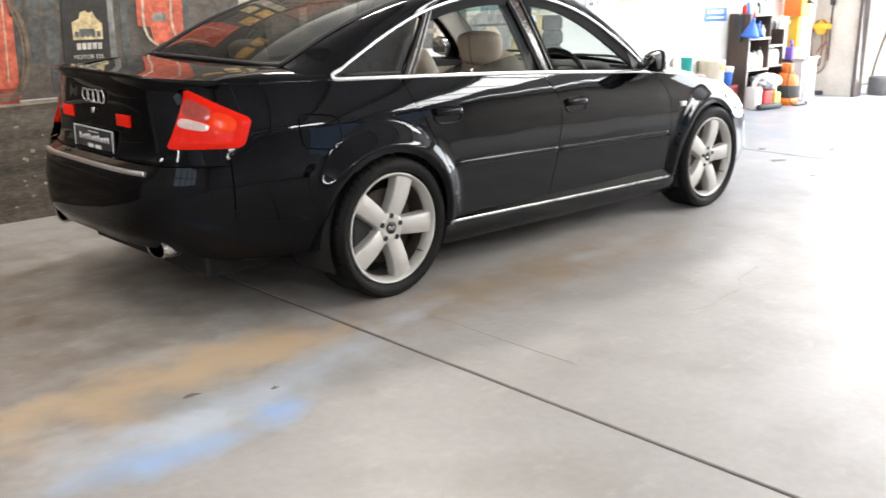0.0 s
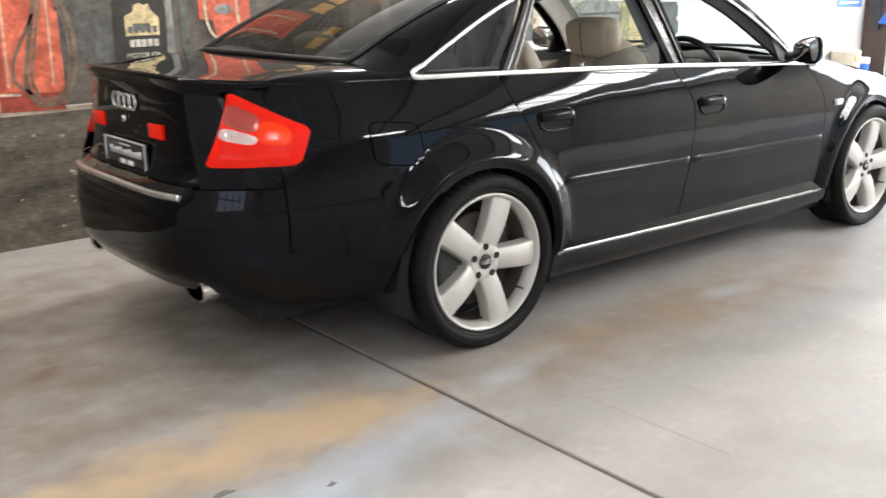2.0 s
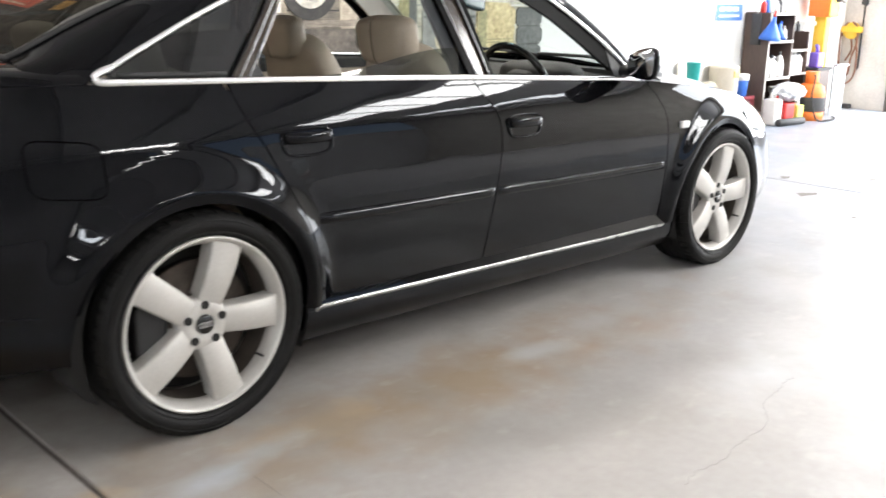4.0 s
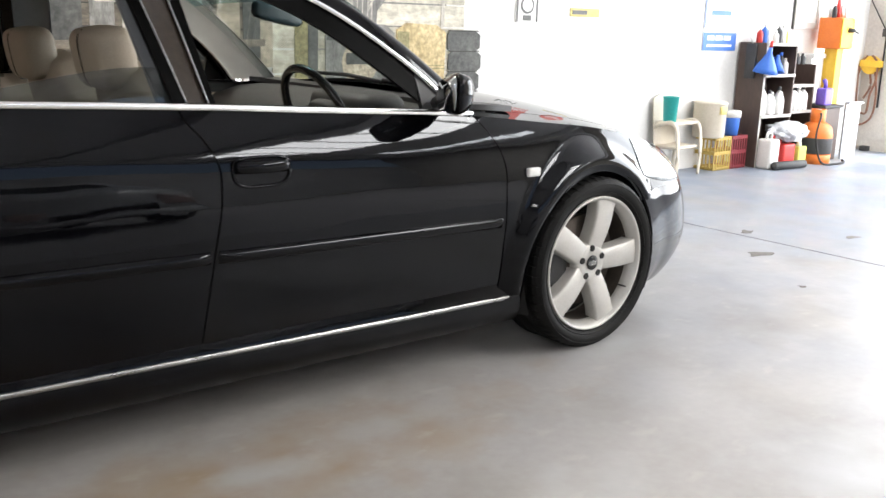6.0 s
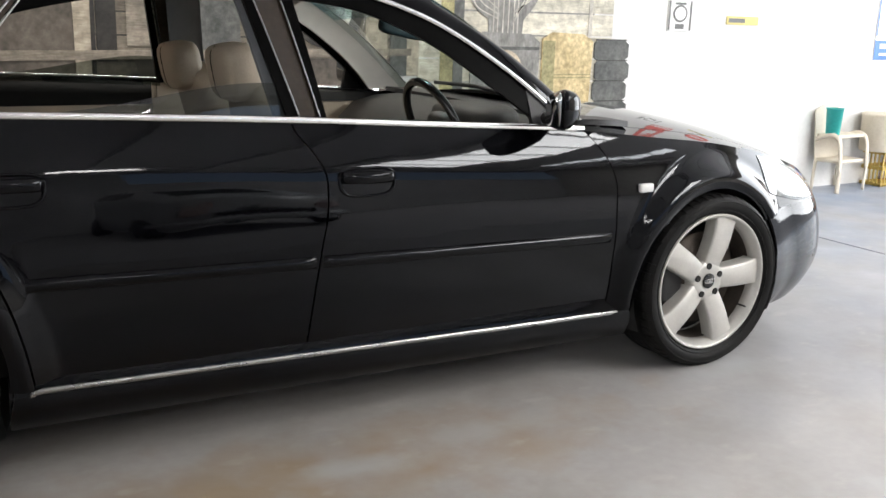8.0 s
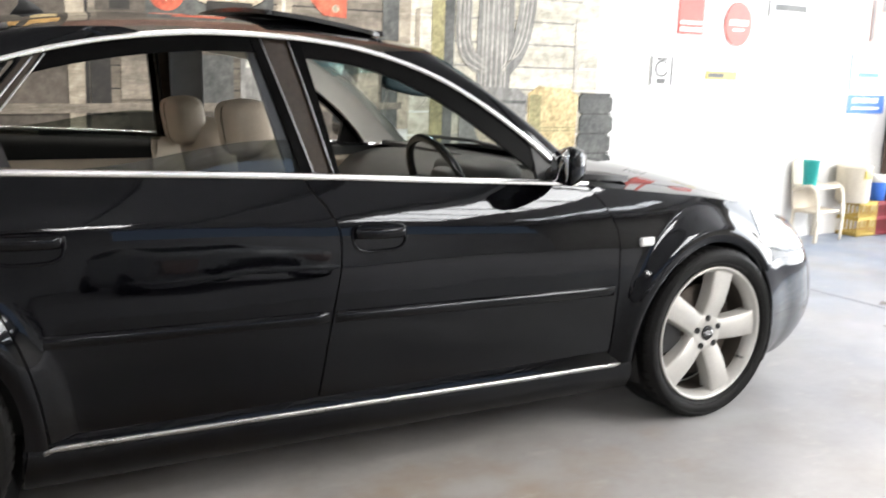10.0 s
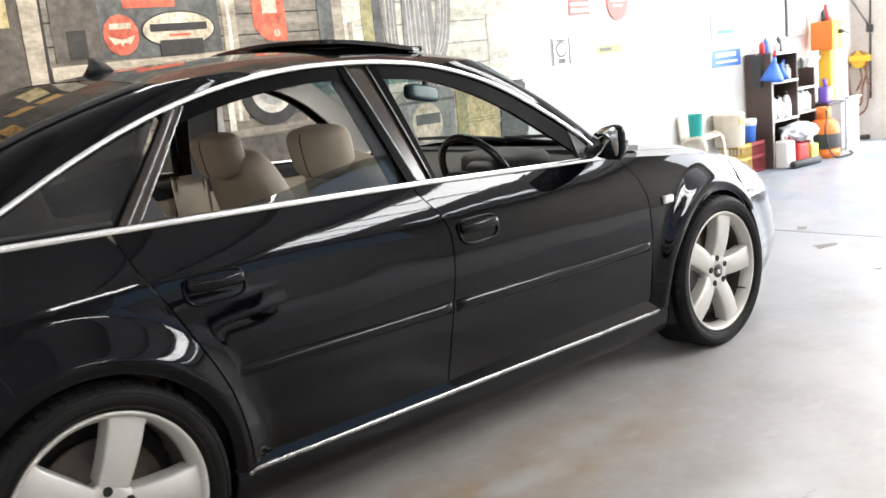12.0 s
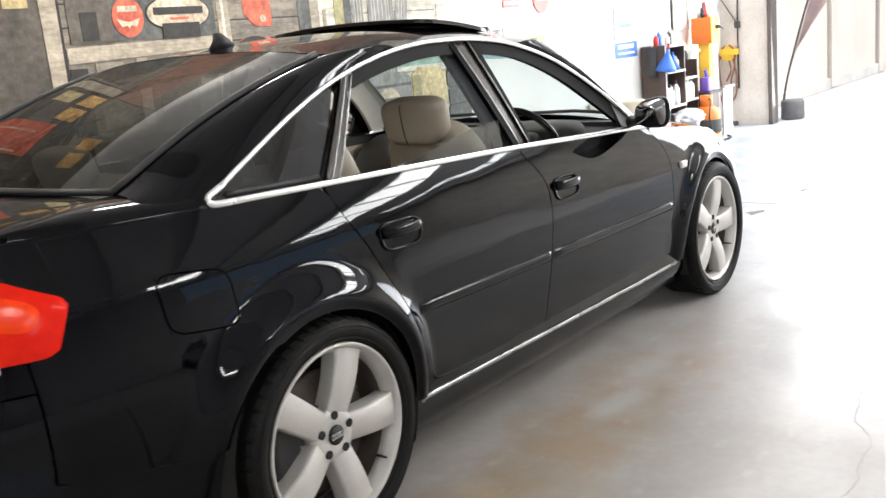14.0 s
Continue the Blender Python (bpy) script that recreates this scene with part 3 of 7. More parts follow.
def moulding(x0, x1):
    rows = []
    for dz, out in ((0.0, 0.0), (-0.003, 0.010), (-0.018, 0.012), (-0.033, 0.010), (-0.036, 0.0)):
        row = []
        for x in np.linspace(x0, x1, 40):
            z = 0.571 - 0.020 * x + dz
            row.append(flank(x, z, out * min(1.0, (x - x0) / 0.03 + 0.08, (x1 - x) / 0.012 + 0.25)))
        rows.append(row)
    return sheet(rows, IN)


for d, (x0, x1) in ((front_doors, (-0.172, 0.895)), (rear_doors, (-0.975, -0.196))):
    part("side_moulding", moulding(x0, x1), PAINT, d[0])
    part("side_moulding", flip(moulding(x0, x1)), PAINT, d[1])


def handle(x, z):
    """The dished recess, its raised rim and the grip across it."""
    w, h = 0.088, 0.040
    rim = [(math.copysign(abs(math.cos(a)) ** 0.55, math.cos(a)) * w, math.copysign(abs(math.sin(a)) ** (0.45 if math.sin(a) > 0 else 0.8), math.sin(a)) * h) for a in np.linspace(0, 2 * math.pi, 41)[:-1]]
    rows = []
    for k in (1.0, 0.93, 0.8, 0.5, 0.1):
        rows.append([(x + u * k, flank(x + u * k, z + v * k)[1] + (-0.003 if k == 1.0 else 0.014 * (1 - k * k) - 0.002), z + v * k) for u, v in rim])
    cup = sheet(rows, loop=True)
    edge = tube([(x + u, flank(x + u, z + v)[1] - 0.003, z + v) for u, v in rim], 0.0045, 6, closed=True, up=(0, 1, 0))
    grip = [(x - 0.083 + 0.166 * i / 12, flank(x - 0.083 + 0.166 * i / 12, z + 0.018)[1] - 0.006 - 0.020 * math.sin(math.pi * i / 12) ** 0.4, z + 0.017 - 0.003 * i / 12) for i in range(13)]
    return cup, edge, tube(grip, 0.0175, 12, 0.55)


for d, hx, hz in ((front_doors, -0.030, 0.782), (rear_doors, -1.0, 0.812)):
    for k in (0, 1):
        cup, edge, grip = handle(hx, hz)
        f = flip if k else (lambda b: b)
        rec = part("handle_recess", f(cup), SEAL, d[k])
        part("recess_rim", f(edge), PAINT, rec)
        part("door_handle", f(grip), PAINT, d[k])


WRAP = curve_of([(0.43, -1.865), (0.448, -2.03), (0.471, -2.118), (0.5, -2.118), (0.7, -2.118)])


def bumper(front):
    zs = [0.15, 0.17, 0.20, 0.24, 0.28, 0.32, 0.36, 0.40, 0.44, 0.48, 0.52, 0.55, 0.565] if front else [0.275, 0.285, 0.30, 0.315, 0.335, 0.36, 0.40, 0.424, 0.433, 0.448, 0.471, 0.50, 0.55, 0.60, 0.625, 0.645, 0.665, 0.685]
    rows = []
    for z in zs:
        if front:
            x0 = HUB_X + math.sqrt(max(ARCH**2 - (z - HUB_Z) ** 2, 0.0)) + 0.004
            x0 = max(x0, 1.64)
        else:
            x0 = -HUB_X - math.sqrt(max(ARCH**2 - (z - HUB_Z) ** 2, 0.0)) - 0.004 if z < 0.43 else WRAP(z)
        a0 = plan_angle(x0, z)
        half = [nose_tail(front, a, z, -0.002 * step(plan_angle(-2.125, z), plan_angle(-2.10, z), a) if not front and z > 0.43 else 0.0) for a in [a0 + (90 - a0) * (i / 30) ** 0.8 for i in range(31)]]
        if front:
            # the apron of the front bumper swells outwards towards its foot
            half = [(x, y * (1 + 0.078 * step(0.585, 0.26, z) * step(1.58, 1.76, x)), zz) for x, y, zz in half]
        else:
            # its foot rises across the rear face, where the pipes look out
            half = [(x, y, zz + 0.055 * step(0.72, 0.50, abs(y)) * step(0.42, 0.275, zz)) for x, y, zz in half]
        rows.append(half + [(x, -y, zz) for x, y, zz in half[-2::-1]])
    return sheet(rows)


rear_bumper = part("rear_bumper", bumper(False), PAINT, car)
front_bumper = part("front_bumper", bumper(True), PAINT, car)
strip = [nose_tail(False, a, 0.652, 0.006) for a in np.linspace(75, 90, 24)]
part("bumper_trim", tube(strip + [(x, -y, z) for x, y, z in strip[-2::-1]], 0.012, 8), SATIN, rear_bumper, "bright strip along the top of the bumper")
rows = []
for z, k in ((0.305, 0.985), (0.28, 0.975), (0.255, 0.955), (0.24, 0.90)):
    half = [nose_tail(False, a, 0.30) for a in np.linspace(48, 90, 24)]
    half = [(x * k, y * k, z + 0.055 * step(0.72, 0.50, abs(y))) for x, y, zz in half]
    rows.append(half + [(x, -y, zz) for x, y, zz in half[-2::-1]])
part("valance", sheet(rows, (0.03, 0, 0)), PLASTIC, rear_bumper, "matt black lower edge of the bumper")
def seam_angle(z):
    """The plan angle of the joint between the boot lid and the lamp."""
    return 69.2 - 7.2 * step(0.72, 1.02, z) if z > 0.70 else 69.2


# tail panel round the corner behind the lamps
def tail_corner():
    rows = []
    for z in np.linspace(0.69, 1.0, 12):
        a0, a1 = plan_angle(-2.116, z), seam_angle(z)
        rows.append([nose_tail(False, a0 + (a1 - a0) * i / 16, z) for i in range(17)])
    return sheet(rows)


both("tail_panel", tail_corner, PAINT)


def lens_point(u, v, lift):
    """A place on the tail lamp; u from its front tip to the boot, v from its foot to its top."""
    foot_in, foot_out, top_in, top_out = (68.6, 0.757), (plan_angle(-2.055, 0.757), 0.757), (61.6, 0.996), (plan_angle(-2.0, 0.872), 0.872)
    k = 1 - 0.20 * max(0.0, 1 - u / 0.07) ** 2 - 0.10 * max(0.0, 1 - (1 - u) / 0.08) ** 2
    w = 0.5 + (v - 0.5) * k
    a = (foot_out[0] * (1 - u) + foot_in[0] * u) * (1 - w) + (top_out[0] * (1 - u) + top_in[0] * u) * w
    z = (foot_out[1] * (1 - u) + foot_in[1] * u) * (1 - w) + (top_out[1] * (1 - u) + top_in[1] * u) * w
    return nose_tail(False, a, min(z, 1.015), lift)


def tail_lens(u0, u1, v0, v1, lift):
    rows = []
    for j in range(13):
        v = v0 + (v1 - v0) * j / 12
        row = []
        for i in range(25):
            u = u0 + (u1 - u0) * i / 24
            edge = min(i if u0 == 0 else 9, 24 - i if u1 == 1 else 9, j * 2 if v0 == 0 else 9, 24 - j * 2 if v1 == 1 else 9)
            row.append(lens_point(u, v, lift + 0.010 * min(edge, 3) / 3))
        rows.append(row)
    return sheet(rows, (0.02, 0.01, 0))


def lens_field(u0, u1, v0, v1, square=0.55):
    """A rounded field let into the lens, standing a hair proud of it."""
    rows = []
    for r in np.linspace(0.04, 1.0, 7):
        ring = []
        for a in np.linspace(0, 2 * math.pi, 41)[:-1]:
            u = (u0 + u1) / 2 + (u1 - u0) / 2 * r * math.copysign(abs(math.cos(a)) ** square, math.cos(a))
            v = (v0 + v1) / 2 + (v1 - v0) / 2 * r * math.copysign(abs(math.sin(a)) ** square, math.sin(a))
            ring.append(lens_point(u, v, 0.0155 - 0.0015 * r ** 6))
        rows.append(ring)
    return sheet(rows, loop=True)


for k in (0, 1):
    f = flip if k else (lambda b: b)
    lamp = part("tail_lamp", f(tail_lens(0.0, 1.0, 0.0, 1.0, 0.004)), REDLENS, car, "red tail lamp lens with orange and clear fields")
    part("indicator_lens", f(lens_field(0.16, 0.53, 0.44, 0.86, 0.7)), ORANGELENS, lamp, "orange indicator field")
    part("brake_lens", f(lens_field(0.54, 0.965, 0.58, 0.88)), PALELENS, lamp, "smoked red upper field")
    part("reversing_lens", f(lens_field(0.50, 0.965, 0.385, 0.555, 0.6)), CLEARLENS, lamp, "clear reversing field")

# boot lid: deck, spoiler lip and rear face in one pressing
DECK = [(-1.80, 1.066), (-1.90, 1.064), (-2.05, 1.056), (-2.18, 1.046), (-2.26, 1.042), (-2.32, 1.046), (-2.356, 1.052), (-2.366, 1.046), (-2.362, 1.034), (-2.345, 1.022), (-2.340, 1.0), (-2.342, 0.94), (-2.345, 0.86), (-2.342, 0.80), (-2.345, 0.76), (-2.352, 0.72), (-2.366, 0.698)]
DECK_Z = curve_of([(-x, z) for x, z in DECK[:7]])


def lid_half(x):
    """Half the width of the lid's top, which widens towards the lamps."""
    return 0.568 + 0.057 * step(-1.78, -2.20, x)


def lid_drop(x):
    return 0.008 + 0.022 * step(-1.82, -2.20, x)


def lid_edge_z(x):
    return DECK_Z(-x) - lid_drop(x)


rows = []
for x, z in DECK:
    row = []
    for i in range(41):
        t = i / 20 - 1
        w = lid_half(x) if z > 1.03 else -nose_tail(False, seam_angle(z) + 0.35, z)[1]
        drop = lid_drop(x) * abs(t) ** 2.6 * (1 if x > -2.3 else 0.9)
        y = w * t
        k = (1 - min(abs(y) / half_width(-2.2, min(z, 1.0)), 0.98) ** PLAN) ** (1 / PLAN)
        inset = (1 - k) * 2.32 * step(-1.95, -2.33, x)
        row.append((x + inset, y, z - drop * step(0.68, 1.02, z)))
    rows.append(row)
boot = part("boot_lid", sheet(rows, (0.0, 0.0, -0.012)), PAINT, car)


def deck_side():
    """The rounded body edge between the shoulder and the boot lid."""
    rows = []
    for x in np.linspace(-1.62, -2.325, 24):
        y0, z0 = flank(x, SHOULDER(x))[1], SHOULDER(x)
        y1, z1 = max(-lid_half(x) - 0.004, y0 + 0.01), lid_edge_z(max(min(x, -1.80), -2.35)) - 0.001
        rows.append([(x, y0 + (y1 - y0) * (1 - math.cos(t)), z0 + (z1 - z0) * math.sin(t)) for t in np.linspace(0, math.pi / 2, 15)])
    return sheet(rows)


both("deck_side", deck_side, PAINT)

# number plate, badge rings and reflectors on the boot lid
PLATE_X = -2.352
plate = part("number_plate", box(PLATE_X - 0.008, PLATE_X + 0.004, -0.185, 0.185, 0.665, 0.795, 0.004, 1), varied("plate_dark", (0.010, 0.010, 0.011), (0.022, 0.022, 0.022), 0.35, 9, 100, 0.0), boot, "dark dealer plate with pale bars in a light frame")
PLATE_PALE = varied("plate_pale_print", (0.45, 0.45, 0.45), (0.6, 0.6, 0.6), 0.4, 9, 100, 0.0)
for y0, y1, z0, z1 in ((-0.187, 0.187, 0.791, 0.797), (-0.187, 0.187, 0.663, 0.669), (-0.188, -0.181, 0.664, 0.796), (0.181, 0.188, 0.664, 0.796)):
    part("plate_frame", box(PLATE_X - 0.011, PLATE_X - 0.006, y0, y1, z0, z1, 0.001, 1), PLATE_PALE, plate)
for y0, y1, z0, z1 in [(-0.150 + 0.030 * i, -0.128 + 0.030 * i, 0.738, 0.765 - 0.004 * (i % 3)) for i in range(10)] + [(-0.07, -0.012, 0.690, 0.722), (0.004, 0.06, 0.690, 0.722), (-0.05, 0.05, 0.774, 0.780)]:
    part("plate_bar", box(PLATE_X - 0.0095, PLATE_X - 0.006, y0, y1, z0, z1), PLATE_PALE, plate)
for i in range(4):
    ring = [(-2.349, 0.062 - 0.050 * i + 0.029 * math.cos(a), 0.936 + 0.028 * math.sin(a)) for a in np.linspace(0, 2 * math.pi, 25)[:-1]]
    part("badge_ring", tube(ring, 0.0045, 6, closed=True, up=(1, 0, 0)), CHROME, boot, "chrome ring of the badge")
for s in (-1, 1):
    part("boot_reflector", box(-2.3495, -2.335, s * 0.265 - 0.055, s * 0.265 + 0.055, 0.825, 0.875, 0.003), REDLENS, boot, "red reflector field")
part("boot_lock", turned([(0.0, -0.003), (0.012, -0.003), (0.014, 0.006)], 16, "x", (-2.352, 0, 0.872)), CHROME, boot)

# twin oval tail pipes
PIPE = varied("sooty_steel_pipe", (0.34, 0.33, 0.32), (0.55, 0.54, 0.52), 0.22, 20, 120, 0.05, metal=1.0)
for s in (-1, 1):
    rim_ = [(0.066, -0.05), (0.070, -0.055), (0.074, -0.05), (0.074, 0.08), (0.064, 0.08), (0.064, -0.048)]
    bm = turned([(r, h) for r, h in rim_], 28, "x")
    for fc in [fc for fc in bm.faces if len(fc.verts) > 4]:
        bm.faces.remove(fc)
    for v in bm.verts:
        v.co = Vector((v.co.x * 0.6 - 2.315, v.co.y * 1.10 + s * 0.462, v.co.z * 0.64 + 0.332))
    part("tail_pipe", bm, PIPE, car, "polished oval exhaust tail pipe")
    bm = turned([(0.0, 0.06), (0.0635, 0.06), (0.0635, -0.046)], 28, "x")
    for v in bm.verts:
        v.co = Vector((v.co.x * 0.6 - 2.315, v.co.y * 1.10 + s * 0.462, v.co.z * 0.64 + 0.332))
    part("pipe_bore", bm, SHUTLINE, car)

# bonnet and wing tops
CROWN = curve_of([(0.78, 0.955), (1.0, 0.955), (1.2, 0.942), (1.5, 0.900), (1.8, 0.840), (2.05, 0.768), (2.2, 0.705), (2.30, 0.640), (2.33, 0.60)])


def cap(x, t):
    zs = SHOULDER(x) - 0.002
    y = flank(x, zs)[1]
    return (x, y * (1 - t), zs + (CROWN(x) - zs) * (1 - (1 - t) ** 2.3))


def bonnet_rows(t0, t1, n, x0, x1, bow=0.0):
    return [[cap(x + bow * (1 - (1 - t) ** 2) * (1 - i / 34), t) for t in np.linspace(t0, t1, n)] for i, x in enumerate(np.linspace(x0, x1, 35))]


rows = [r + [(x, -y, z) for x, y, z in r[-2::-1]] for r in bonnet_rows(0.125, 1.0, 20, 0.90, 2.315, 0.10)]
bonnet = part("bonnet", sheet(rows, (0, 0, -0.014)), PAINT, car)
both("wing_top", lambda: sheet(bonnet_rows(0.0, 0.119, 7, 0.80, 2.315), (0, 0, -0.012)), PAINT)
part("scuttle", sheet([[(x, y, z) for y in np.linspace(-0.72, 0.72, 13)] for x, z in ((0.80, 0.93), (0.92, 0.925), (1.06, 0.915))], (0, 0, -0.02)), PLASTIC, car, "black scuttle panel under the wipers")

rows = []
for t in np.linspace(0, 1, 9):
    row = []
    for i in range(25):
        z0 = 0.556
        a0 = plan_angle(1.768, 0.6)
        a = a0 + (90 - a0) * i / 24
        z = z0
        for _ in range(4):
            x = nose_tail(True, a, z)[0]
            z = z0 + max(SHOULDER(x) + 0.004 - z0, 0.012 + 0.06 * step(70, 90, a)) * t
        row.append(nose_tail(True, a, z))
    rows.append(row + [(x, -y, z) for x, y, z in row[-2::-1]])
part("nose_panel", sheet(rows), PAINT, car)


def head_lens():
    rows = []
    for j in range(9):
        row = []
        for i in range(21):
            x = 1.70 + 0.44 * i / 20
            zt = SHOULDER(x) - 0.012
            zb = 0.565 + 0.07 * (1 - i / 20) ** 2
            edge = min(i, 20 - i, j * 2, 16 - j * 2)
            z = zb + (zt - zb) * j / 8
            row.append(flank(x, z, 0.004 + 0.006 * min(edge, 3) / 3))
        rows.append(row)
    return sheet(rows, (0, 0.02, 0))


SIDELENS = varied("clear_side_lens", (0.62, 0.62, 0.60), (0.76, 0.76, 0.74), 0.08, 30, 200, 0.1)
HEADLENS = varied("head_lamp_lens", (0.10, 0.11, 0.11), (0.42, 0.44, 0.44), 0.05, 16, 60, 0.1, coat=0.5, metal=0.2)
both("head_lamp", head_lens, HEADLENS, label="clear head lamp lens")
rows = [[nose_tail(True, a, z, 0.006) for a in np.linspace(79, 90, 8)] + [(x, -y, zz) for x, y, zz in [nose_tail(True, a, z, 0.006) for a in np.linspace(79, 90, 8)][-2::-1]] for z in np.linspace(0.36, 0.60, 7)]
grille = part("grille", sheet(rows, (-0.02, 0, 0)), PLASTIC, front_bumper, "black radiator grille")
for k in range(6):
    z = 0.385 + 0.038 * k
    line = [nose_tail(True, a, z, 0.012) for a in np.linspace(80, 90, 8)]
    part("grille_bar", tube(line + [(x, -y, zz) for x, y, zz in line[-2::-1]], 0.005, 6), SATIN, grille)
for k, s in enumerate((-1, 1)):
    bm = box(1.005, 1.065, -0.882, -0.86, 0.684, 0.716, 0.008)
    part("side_indicator", flip(bm) if k else bm, SIDELENS, car, "clear side indicator lens")


def fuel_flap():
    rows = []
    for j in range(9):
        row = []
        for i in range(9):
            x, z = -1.805 + 0.185 * i / 8, 0.735 + 0.140 * j / 8 - 0.02 * (i / 8)
            row.append(flank(x, z, 0.0025))
        rows.append(row)
    return sheet(rows, IN)


flap = part("fuel_flap", fuel_flap(), PAINT, car)
rim_ = [(-1.7125 + math.copysign(abs(math.cos(a)) ** 0.4, math.cos(a)) * 0.0945, math.copysign(abs(math.sin(a)) ** 0.4, math.sin(a)) * 0.072) for a in np.linspace(0, 2 * math.pi, 49)[:-1]]
part("flap_gap", tube([flank(x, 0.795 + v - 0.108 * (x + 1.7125), 0.001) for x, v in rim_], 0.0026, 6, closed=True, up=(0, 1, 0)), SHUTLINE, flap)

# glasshouse: the window line, pillars, roof, screens
WINDOW_TOP = curve_of([(-1.585, 1.010), (-1.55, 1.035), (-1.42, 1.100), (-1.25, 1.178), (-1.06, 1.250), (-0.85, 1.308), (-0.64, 1.343), (-0.41, 1.358), (-0.18, 1.352), (0.07, 1.318), (0.31, 1.236), (0.46, 1.147), (0.60, 1.045), (0.69, 0.962), (0.735, 0.912)])


def pane(x, z, out=0.0):
    """The leaning side of the glasshouse."""
    foot = SHOULDER(x)
    rise = z - foot
    return (x, flank(x, foot)[1] + 0.006 + 0.44 * rise + 0.16 * rise * rise - out, z)


def above_belt(x, lift=0.0):
    return pane(x, SHOULDER(x) + 0.004, lift)


TOP_X = [-1.545, -1.48, -1.40, -1.30, -1.2, -1.1, -1.0, -0.9, -0.8, -0.7, -0.6, -0.5, -0.4, -0.3, -0.2, -0.1, 0.0, 0.1, 0.2, 0.3, 0.4, 0.5, 0.6, 0.68, 0.735]
top_line = rounded([pane(x, WINDOW_TOP(x), 0.006) for x in TOP_X], 70)
belt_line = rounded([above_belt(x, 0.008) for x in np.linspace(-1.53, 0.80, 12)], 50)
both("window_trim", lambda: tube([p for p in top_line], 0.0085, 8, 0.65), CHROME, label="bright aluminium window surround")
both("belt_trim", lambda: tube([p for p in belt_line], 0.0105, 8, 0.6), CHROME, label="bright aluminium strip along the belt line")
both("trim_corner", lambda: tube(rounded([above_belt(-1.52, 0.008), above_belt(-1.555, 0.008), pane(-1.580, 1.0065, 0.008), pane(-1.592, 1.014, 0.008), pane(-1.584, 1.024, 0.007), pane(-1.562, 1.034, 0.006), pane(-1.535, WINDOW_TOP(-1.535), 0.006)], 22), 0.0112, 8, 0.68), CHROME)


def strip_between(f, g, n=24, m=3):
    rows = []
    for j in range(m + 1):
        rows.append([np.array(f(i / (n - 1))) * (1 - j / m) + np.array(g(i / (n - 1))) * (j / m) for i in range(n)])
    return sheet(rows, (0, 0.02, 0))


def frame_top(x0, x1, width):
    """The dark door frame under the window trim between two places along the car."""
    f = lambda u: pane(x0 + (x1 - x0) * u, WINDOW_TOP(x0 + (x1 - x0) * u) - 0.004, -0.002)
    g = lambda u: pane(x0 + (x1 - x0) * u, max(WINDOW_TOP(x0 + (x1 - x0) * u) - width * (1 + 0.75 * step(0.0, 0.55, x0 + (x1 - x0) * u)), SHOULDER(x0 + (x1 - x0) * u)), -0.010)
    return strip_between(f, g)


def post(a0, a1, b0, b1, out0=-0.001, out1=-0.001):
    """A pillar from its foot (x from a0 to a1 at the belt) to its head (x from b0 to b1 under the roof)."""
    f = lambda u: pane(a0 + (b0 - a0) * u, SHOULDER(a0) + (WINDOW_TOP(b0) - 0.002 - SHOULDER(a0)) * u, out0)
    g = lambda u: pane(a1 + (b1 - a1) * u, SHOULDER(a1) + (WINDOW_TOP(b1) - 0.002 - SHOULDER(a1)) * u, out1)
    return strip_between(f, g, 16, 4)


